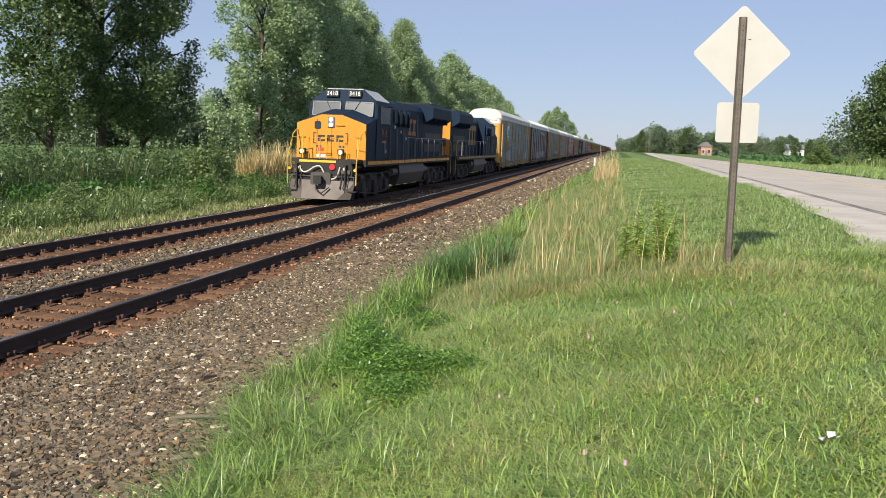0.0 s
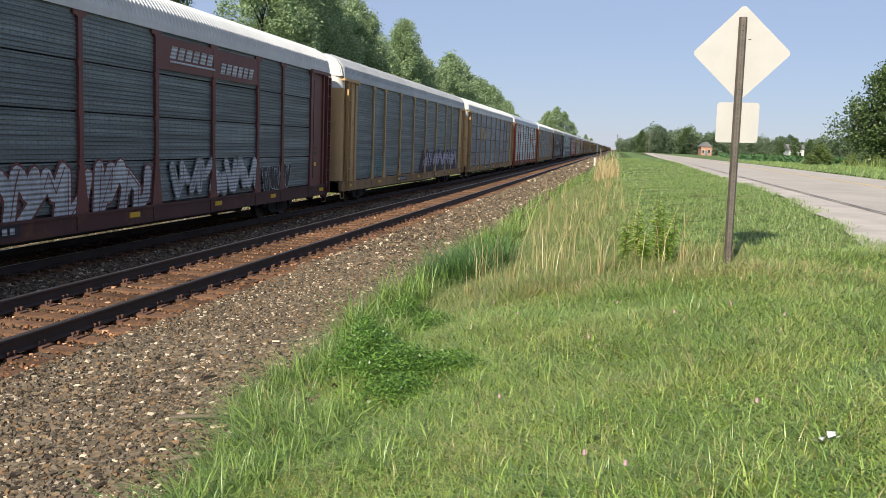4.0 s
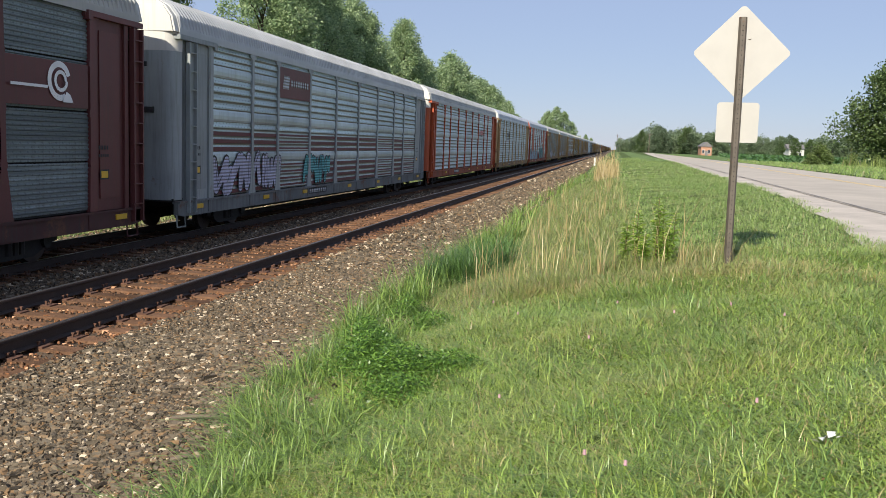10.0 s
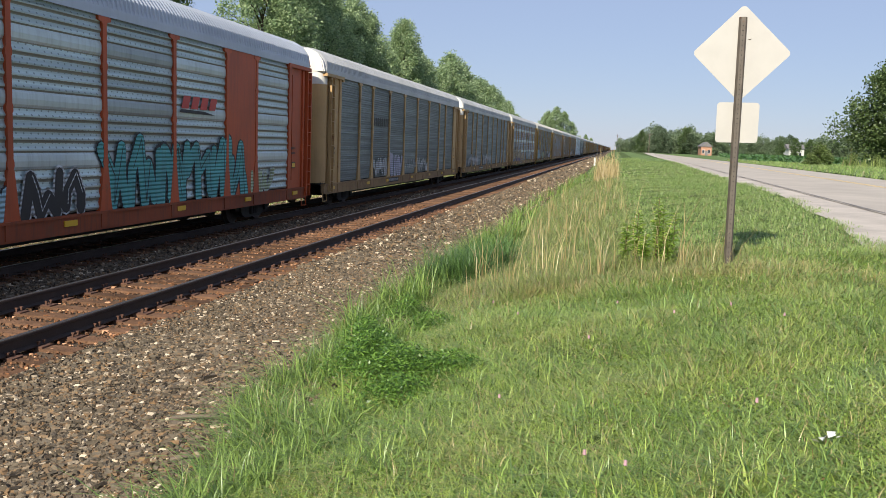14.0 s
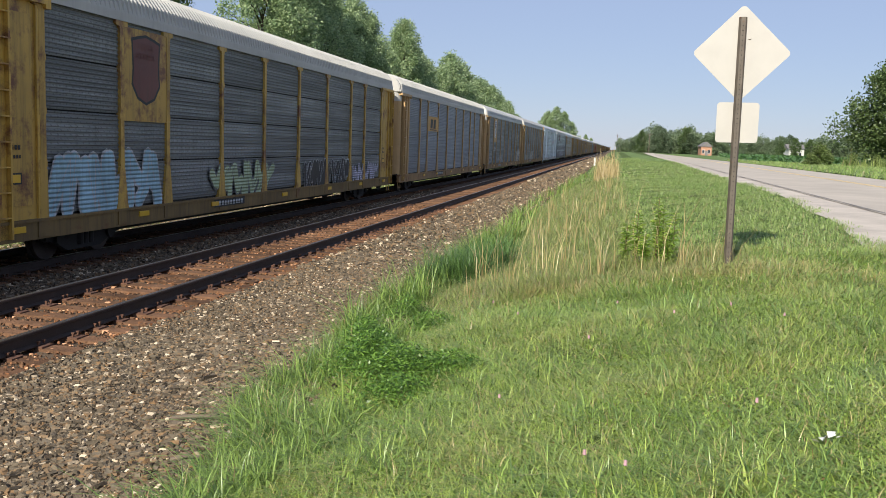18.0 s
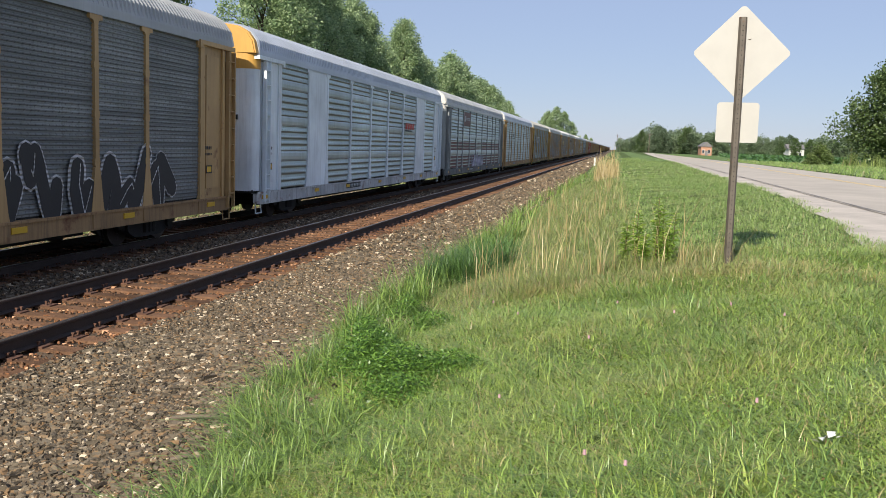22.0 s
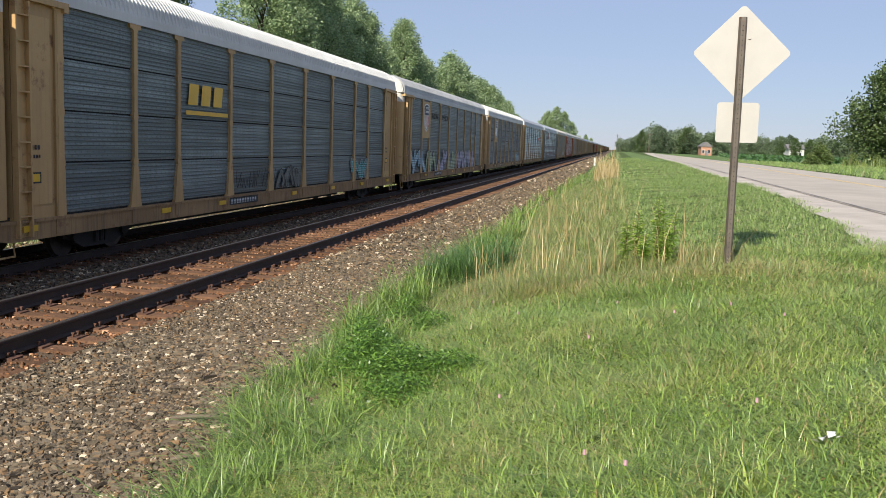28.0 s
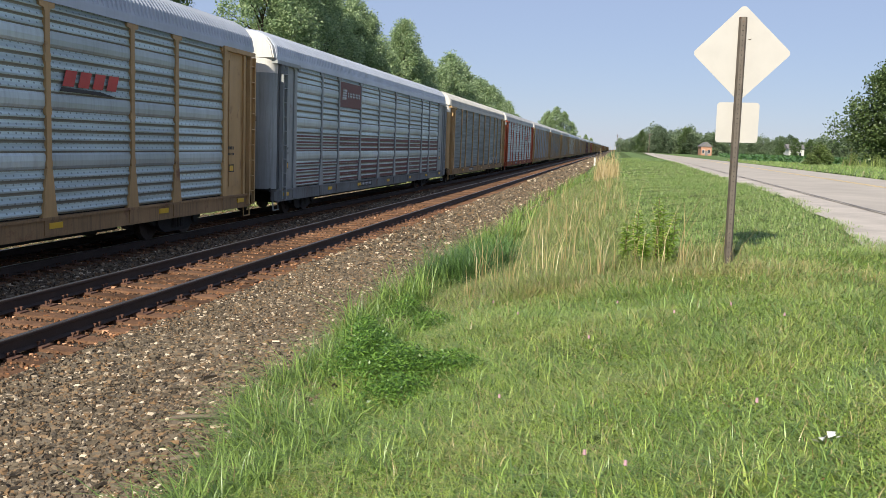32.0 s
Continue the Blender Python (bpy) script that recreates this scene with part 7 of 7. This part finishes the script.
tuft_field("verge_straw", 2200, (28.5, 60, 110, 122), 1.1, 0.06, 0.7, MEADOW, "dry tall grass at the foot of the trees", "grass", 93, None, cuts=1, clump=8)


def crop():
    rng = np.random.default_rng(94)
    n = 26000
    y = rng.uniform(150, 265, n)
    x = 0.05 * y + 16 + rng.uniform(0, 62, n)
    x = np.round(x / 0.9) * 0.9 + rng.normal(0, 0.1, n)
    p = np.stack([x, y, 1.0 + rng.uniform(0.1, 1.15, n)], 1)
    thing("crop_field", "dark green field of knee-high crop beyond the road", "crop", kind="stuff", data=leaves("crop_field", p, 0.34, CROP, rng, flat=0.3))


crop()


def dock(x, y, h, seed):
    """An upright leafy weed with reddish stems and narrow drooping leaves."""
    r = random.Random(seed)
    ob = thing("leafy_weed", "upright narrow leafy green weed with a reddish stem", "weed", "leafy weeds by the sign", m=pose(x, y, ground_z(x, y)))
    f = Form()
    for k in range(2):
        a, d = r.uniform(0, 6.3), r.uniform(0.01, 0.05)
        hh = h * (1.0 if k == 0 else r.uniform(0.6, 0.85))
        top = (d * math.cos(a), d * math.sin(a), hh)
        part("stem", Form().tube([(0.5 * top[0], 0.5 * top[1], 0), (top[0] * 0.7, top[1] * 0.7, hh * 0.5), top], 0.006, 5, r_end=0.003), STEM, ob)
        for i in range(60):
            t = 0.10 + 0.9 * i / 59
            b = 2.4 * i + r.uniform(-0.4, 0.4)
            n, w, c = r.uniform(0.10, 0.15) * (1.12 - 0.55 * t), 0.018, (top[0] * t, top[1] * t, hh * t)
            cb, sb, rise = math.cos(b), math.sin(b), r.uniform(0.2, 0.8)
            f.poly([c, (c[0] + 0.5 * n * cb - w * sb, c[1] + 0.5 * n * sb + w * cb, c[2] + 0.5 * n * rise), (c[0] + n * cb, c[1] + n * sb, c[2] + n * (rise - 0.35)), (c[0] + 0.5 * n * cb + w * sb, c[1] + 0.5 * n * sb - w * cb, c[2] + 0.5 * n * rise)])
    part("foliage", f, DOCK_LEAF, ob)


for k, (x, y, h) in enumerate(((0.30, 10.75, 0.66), (0.52, 10.55, 0.82), (0.60, 10.65, 0.70), (0.70, 10.5, 0.62), (0.42, 10.45, 0.40), (0.64, 10.4, 0.38), (0.18, 10.9, 0.50))):
    dock(x, y, h, 200 + k)


def low_weed(x, y, w, h, count, seed, mat=DARK_WEED, size=0.036, many=1):
    rng = np.random.default_rng(seed)
    count *= many
    p = np.stack([rng.normal(0, w * 0.42, count), rng.normal(0, w * 0.36, count), np.zeros(count)], 1)
    p[:, 2] = h * rng.uniform(0.15, 1.0, count) * np.exp(-(p[:, 0] ** 2 + p[:, 1] ** 2) / (w * w) * 1.4)
    ob = thing("low_weed", "low dark green leafy weed in the grass", "weed", "leafy weeds at the stone's edge", m=pose(x, y, ground_z(x, y)))
    part("foliage", leaves("foliage", p, size, mat, rng, flat=0.9, aspect=0.42), None, ob)


for k, (x, y, w, h, n) in enumerate(((-1.80, 6.75, 0.40, 0.27, 1100), (-1.45, 6.35, 0.42, 0.20, 950), (-2.05, 7.45, 0.32, 0.30, 700), (-2.30, 8.1, 0.26, 0.28, 500), (-1.1, 6.3, 0.34, 0.13, 500), (-1.35, 5.75, 0.34, 0.14, 500), (-2.2, 9.6, 0.3, 0.24, 500), (-1.7, 8.6, 0.35, 0.14, 420))):
    low_weed(x, y, w * 1.15, h * 1.45, n, 230 + k, LACY, 0.0145, 5)
for k in range(34):
    low_weed(-16.3 - rr.uniform(0, 5.2), 19 + 1.5 * k + rr.uniform(-1, 1), rr.uniform(0.6, 1.4), rr.uniform(0.6, 1.5), 650, 260 + k, (BANK_SHRUB, BANK_WEED, BANK_SHRUB, DARK_WEED)[k % 4], 0.075)
# ---- loose stones ----
def stones(name, n, box, size, seed, near, label, keep=None, lift=0.036, mat=None):
    rng = np.random.default_rng(seed)
    x = rng.uniform(box[0], box[1], n)
    y = box[2] + (box[3] - box[2]) * rng.uniform(0, 1, n) ** near
    if keep is not None:
        ok = keep(x, y, rng)
        x, y = x[ok], y[ok]
    n = len(x)
    z = ground_zv(x, y) + lift + size * rng.uniform(-0.4, 1.1, n)
    cube = np.array([(a, b, c) for c in (-1, 1) for b in (-1, 1) for a in (-1, 1)], float)
    v = cube[None] * rng.uniform(0.28, 1.0, (n, 8, 3))
    s = size * np.exp(rng.normal(0, 0.26, n)) * (0.75 + 0.5 * (y - box[2]) / (box[3] - box[2]) * 0.6)
    v = v * (s[:, None, None] * np.stack([rng.uniform(0.75, 1.45, n), rng.uniform(0.5, 1.0, n), rng.uniform(0.55, 1.0, n)], 1)[:, None, :])
    a, t = rng.uniform(0, 2 * np.pi, n), rng.normal(0, 0.6, n)
    ca, sa, ct, st = np.cos(a)[:, None], np.sin(a)[:, None], np.cos(t)[:, None], np.sin(t)[:, None]
    X, Y, Z = v[..., 0], v[..., 1] * ct - v[..., 2] * st, v[..., 1] * st + v[..., 2] * ct
    v = np.stack([X * ca - Y * sa + x[:, None], X * sa + Y * ca + y[:, None], Z + z[:, None]], 2)
    q = np.array([(0, 2, 3, 1), (4, 5, 7, 6), (0, 1, 5, 4), (2, 6, 7, 3), (0, 4, 6, 2), (1, 3, 7, 5)])
    f = (np.arange(n)[:, None, None] * 8 + q[None]).reshape(-1, 4)
    me = raw_mesh(name, v.reshape(-1, 3), f, [mat or LOOSE])
    me.shade_flat()
    return thing(name, label, "stones", kind="stuff", data=me)


def off_ties(x, y, rng):
    return (x < edge_v(y) + 0.2 * np.abs(rng.normal(size=len(x))) + 0.1) & (x > -0.9 * y)


def shoulder(x, y, rng):
    thin = np.clip((x + 3.6) / 0.9, 0, 1)
    return off_ties(x, y, rng) & (rng.uniform(0, 1, len(x)) > 0.6 * thin)


stones("ballast_stones", 84000, (-5.86, -2.0, 2.4, 10), 0.024, 301, 1.2, "grey-brown crushed ballast stones with scattered white ones", shoulder)
stones("mid_ballast_stones", 60000, (-5.86, -2.2, 9.5, 19), 0.0225, 306, 1.2, "grey-brown crushed ballast stones along the track", shoulder)
stones("near_ballast_stones", 16000, (-5.86, -2.1, -6, 3.4), 0.032, 309, 1.0, "grey-brown ballast stones near the viewpoint")
stones("edge_stones", 26000, (-4.2, -2.2, 3.5, 16), 0.019, 307, 1.2, "small brown soil-dusted stones by the grass", lambda x, y, g: off_ties(x, y, g) & (x > edge_v(y) - 0.9), 0.03, BED_EDGE_STONE)
stones("far_ballast_stones", 26000, (-5.95, -2.4, 16, 70), 0.042, 302, 1.5, "grey-brown ballast stones further along", off_ties)
stones("distant_ballast_stones", 7000, (-5.95, -2.5, 62, 240), 0.12, 310, 1.6, "brown ballast stones far down the line", off_ties)
stones("middle_ballast_stones", 20000, (-10.3, -8.25, 8, 50), 0.035, 303, 1.5, "grey ballast stones between the two tracks", lambda x, y, g: x > -0.9 * y, 0.025)
stones("far_shoulder_stones", 7000, (-14.6, -12.9, 12, 50), 0.034, 308, 1.4, "pale grey ballast stones beyond the far rail", lambda x, y, g: x > -0.95 * y, 0.03)
stones("tie_gap_stones", 16000, (-8.3, -5.7, 6, 34), 0.026, 304, 1.3, "brown stones lying between the ties", lambda x, y, g: x > -0.9 * y, 0.03, LOOSE_RUST)
stones("far_tie_gap_stones", 9000, (-12.9, -10.2, 12, 50), 0.03, 305, 1.3, "brown stones between the far track's ties", lambda x, y, g: x > -0.9 * y, 0.03, LOOSE_RUST)
# ---- sign, roadside and far buildings ----
ALU = surface("sign_back", (0.45, 0.43, 0.395), 0.5, 0.0, vary=0.05, scale=3, fine=30, bump=0.03)
POST = surface("sign_post_steel", (0.125, 0.105, 0.085), 0.65, 0.35, vary=0.3, scale=6, fine=60, bump=0.2, rust=0.3)
HOLE = surface("dark_hole", (0.02, 0.02, 0.02), 0.9, vary=0.1)
SIDING = surface("white_siding", (0.55, 0.55, 0.53), 0.7, vary=0.08)
BRICKISH = surface("tan_brick", (0.42, 0.22, 0.14), 0.85, vary=0.2)
SHINGLE = surface("grey_shingle", (0.17, 0.16, 0.16), 0.9, vary=0.3)
CARWHITE = surface("car_white", (0.5, 0.5, 0.5), 0.3, vary=0.05, bump=0)
WOOD = surface("grey_driftwood", (0.15, 0.115, 0.088), 0.9, vary=0.35, scale=5, fine=50, bump=0.5)
PAPER = surface("white_paper", (0.6, 0.6, 0.58), 0.8, vary=0.06, bump=0.1)
PINK = surface("clover_flower", (0.50, 0.30, 0.34), 0.8, vary=0.25, bump=0)


def round_rect(w, h, r, turn=0.0, k=5):
    pts = []
    for cx, cy, a in ((w - r, h - r, 0), (r - w, h - r, 90), (r - w, r - h, 180), (w - r, r - h, 270)):
        for i in range(k + 1):
            t = radians(a + 90 * i / k)
            x, z = cx + r * math.cos(t), cy + r * math.sin(t)
            pts.append((x * math.cos(turn) - z * math.sin(turn), x * math.sin(turn) + z * math.cos(turn)))
    return pts


def road_sign():
    sign = thing("road_sign", "back of a diamond road sign and square plate on steel post", "road sign", m=pose(1.262, 9.85, ground_z(1.262, 9.85), 0, -0.6, 0))
    z0 = ground_z(1.262, 9.85)
    f = Form()
    f.prism([(-0.040, 0.03), (-0.040, 0.0), (-0.022, -0.03), (0.022, -0.03), (0.040, 0.0), (0.040, 0.03), (0.034, 0.03), (0.034, 0.003), (0.018, -0.022), (-0.018, -0.022), (-0.034, 0.003), (-0.034, 0.03)], "z", -0.4, 3.73 - z0)
    post = part("post", f, POST, sign, "brown-grey perforated steel channel post")
    f = Form()
    z = 0.12
    while z < 2.6:
        f.disc((0, -0.0305, z), "y", 0.0055, 0.0015, 8)
        z += 0.0254 * 2
    tagged(part("post_hole", f, HOLE, post), kind="stuff")
    d = part("diamond_plate", Form().prism([(x + 0.009, zz + 3.362 - z0) for x, zz in round_rect(0.357, 0.357, 0.045, math.pi / 4)], "y", 0.032, 0.036), ALU, sign, "cream-white bare back of the diamond sign")
    part("square_plate", Form().prism([(x + 0.010, zz + 2.637 - z0) for x, zz in round_rect(0.216, 0.212, 0.035)], "y", 0.032, 0.036), ALU, sign, "cream-white bare back of the square plate")
    for z in (3.60, 3.12, 2.80, 2.48):
        part("bolt", Form().disc((0, -0.034, z - z0), "y", 0.011, 0.006, 6), POST, sign)
    part("dent", Form().prism([(0.05, 3.50 - z0), (0.10, 3.515 - z0), (0.09, 3.50 - z0)], "y", 0.0305, 0.0318), POST, d)


road_sign()


def marker_post(x, y):
    ob = thing("marker_post", "short white marker post at the edge of the stones", "marker post", m=pose(x, y, ground_z(x, y)))
    part("shaft", Form().soft_box(-0.10, 0.10, -0.08, 0.08, -0.1, 1.0, 0.03), SIDING, ob)


marker_post(-2.3, 105)


def utility_pole(x, y, h):
    ob = thing("utility_pole", "weathered wooden utility pole far down the line", "utility pole", "poles down the line", m=pose(x, y, 0.3))
    part("shaft", Form().tube([(0, 0, 0), (0, 0, h)], 0.16, 8, r_end=0.11), WOOD, ob)
    part("crossarm", Form().box(-1.1, 1.1, -0.06, 0.06, h - 0.8, h - 0.65), WOOD, ob)


for x, y in ((0.5, 430), (2.2, 520), (13.0, 360)):
    utility_pole(x, y, 9)


def house(x, y, w, d, h, wall, label, turn=0, side=False):
    ob = thing("house", label, "house", "houses beyond the road", m=pose(x, y, 0.9, 0, 0, turn))
    part("wall", Form().box(-w / 2, w / 2, -d / 2, d / 2, 0, h), wall, ob)
    r = Form()
    if side:
        r.prism([(-d / 2 - 0.4, h - 0.1), (d / 2 + 0.4, h - 0.1), (0, h + 0.22 * d)], "x", -w / 2 - 0.4, w / 2 + 0.4)
    else:
        r.prism([(-w / 2 - 0.4, h - 0.1), (w / 2 + 0.4, h - 0.1), (0, h + 0.42 * w)], "y", -d / 2 - 0.4, d / 2 + 0.4)
    part("roof", r, SHINGLE, ob, "grey shingle gable roof")
    for i, wx in enumerate((-w * 0.28, w * 0.25)):
        for z in (1.0, 3.6) if h > 4 else (1.0,):
            win = part("window", Form().box(wx - 0.45, wx + 0.45, -d / 2 - 0.05, -d / 2 + 0.02, z, z + 1.4), SIDING, ob)
            part("pane", Form().box(wx - 0.36, wx + 0.36, -d / 2 - 0.07, -d / 2 - 0.04, z + 0.1, z + 1.3), WINDOW, win)
    part("door", Form().box(-0.5, 0.5, -d / 2 - 0.04, -d / 2 + 0.02, 0, 2.05), SHINGLE, ob)
    return ob


house(54.6, 292, 4.6, 6, 3.6, SIDING, "white-sided house with a grey gable roof behind conifers", 6, True)
house(63.0, 300, 4.2, 6, 3.0, SIDING, "small white house with a grey roof among trees", 20)
house(32.0, 335, 3.8, 6, 3.6, BRICKISH, "tan brick house front with a low white base", 5)
house(12.0, 470, 6, 8, 5.0, SIDING, "white two-storey house half hidden by trees", 0)
house(24.0, 420, 6, 8, 2.8, SIDING, "low white house behind roadside trees", -10)


def parked_car(x, y, turn):
    ob = thing("car", "white car on the far end of the road", "car", "far cars on the road", m=pose(x, y, 1.24, 0, 0, turn))
    f = Form()
    f.prism([(-2.2, 0.35), (2.2, 0.35), (2.25, 0.75), (1.2, 0.95), (0.6, 1.45), (-1.3, 1.45), (-1.9, 0.95), (-2.25, 0.85)], "x", -0.85, 0.85)
    part("body", f, CARWHITE, ob)
    part("windshield", Form().prism([(0.62, 1.4), (1.15, 0.98), (1.2, 1.0), (0.66, 1.43)], "x", -0.75, 0.75), WINDOW, ob)
    for sx in (-1, 1):
        for yy in (-1.4, 1.4):
            w = part("wheel", Form().disc((0, 0, 0), "x", 0.33, 0.1, 14), RUBBER, ob, at=(sx * 0.8, yy, 0.33))
            part("rim", Form().disc((sx * 0.1, 0, 0), "x", 0.2, 0.012, 10), PALE, w)


parked_car(18.5, 455, 178)
parked_car(28.5, 440, 20)


def stick(pts, r, label):
    ob = thing("stick", label, "stick", "sticks on the stones", m=pose(0, 0, 0))
    part("wood", Form().tube(pts, r, 7, r_end=r * 0.6), WOOD, ob, smooth=True)


def on_ground(x, y, dz):
    return (x, y, ground_z(x, y) + dz)


stick([on_ground(-3.30, 6.20, 0.085), on_ground(-3.12, 6.12, 0.10), on_ground(-2.90, 6.02, 0.10), on_ground(-2.72, 5.95, 0.085)], 0.020, "grey weathered stick lying on the stones")
stick([on_ground(-2.70, 5.05, 0.08), on_ground(-2.58, 5.05, 0.09), on_ground(-2.46, 5.0, 0.08)], 0.015, "short pale broken stick on the stones")


def litter(x, y):
    ob = thing("paper_litter", "crumpled white paper scrap in the grass", "litter", m=pose(x, y, ground_z(x, y) + 0.05))
    r = random.Random(4)
    f = Form()
    for i in range(5):
        a, c = 1.2 * i, (0.035 * (i - 2), 0.02 * math.sin(i), 0.01 * i)
        f.poly([(c[0] + 0.024 * math.cos(a + k * 1.57) * r.uniform(0.6, 1.2), c[1] + 0.022 * math.sin(a + k * 1.57), c[2] + r.uniform(-0.008, 0.025)) for k in range(4)])
    part("scrap", f, PAPER, ob)


litter(0.99, 3.92)


def clover(x, y):
    ob = thing("clover_flower", "small pink-white clover flower in the lawn", "flower", "clover flowers in the lawn", m=pose(x, y, ground_z(x, y)))
    part("stalk", kept("stalk", lambda: Form().tube([(0, 0, 0), (0.005, 0, 0.10)], 0.002, 4).mesh("stalk", WEED)), None, ob)
    part("head", kept("head", lambda: Form().tube([(0.005, 0, 0.093), (0.005, 0, 0.10), (0.005, 0, 0.112), (0.005, 0, 0.115)], 0.0085, 7, r_end=0.006).mesh("head", PINK, smooth=True)), None, ob)


rc = random.Random(9)
for k in range(11):
    y = rc.uniform(3.6, 9.5)
    clover(rc.uniform(-0.16, 0.22) * y, y)
# The train rolls towards the camera at about 25.7 m/s.
SPEED = 25.69
DRIFT = ((0, 1.75), (3, 1.72), (6, 1.6), (7, 1.38), (9, 0.93), (10.5, 0.63), (12.5, 0.32), (14, 0.18), (17, 0.07), (18, 0.08), (20, 0.20), (22.6, 0.30), (25.4, 0.56), (28, 1.10), (29.2, 1.36), (31.4, 1.93), (32, 2.10))
FIRST_GAP = 75.095
SPIN_CARS = 5


def motions():
    def roll(ob, y, turn=0):
        walk(ob, [(t, pose(FAR_X, y - SPEED * t + d, FAR_Z, 0, 0, turn)) for t, d in DRIFT])
    roll(LOCOS[0], FIRST_GAP + 0.4 - 22.1 * 1.5, 0)
    roll(LOCOS[1], FIRST_GAP + 0.95 - 22.1 * 0.5, 180)
    # wheels turn with the way that the train has gone, a row for each fortieth of a second
    def spin(ob, radius, back=1):
        at, ts, ds = ob.location.copy(), [t for t, _ in DRIFT], [d for _, d in DRIFT]
        rows = []
        for n in range(1281):
            gone = SPEED * n / 40 - np.interp(n / 40, ts, ds)
            rows.append((n / 40, pose(at.x, at.y, at.z, math.degrees(back * gone / radius), 0, 0)))
        walk(ob, rows)
    for k, loco in enumerate(LOCOS):
        for truck in [o for o in loco.children if o.name.startswith("truck")]:
            for ob in truck.children:
                spin(ob, 0.53, 1 if k == 0 else -1)
    for car in TRAIN[:SPIN_CARS]:
        for truck in [o for o in car.children if o.name.startswith("truck")]:
            for ob in truck.children:
                spin(ob, 0.42)
    for i, car in enumerate(TRAIN):
        roll(car, FIRST_GAP + CAR * (i + 0.5) + (0.8 if i == 0 else 0))


motions()
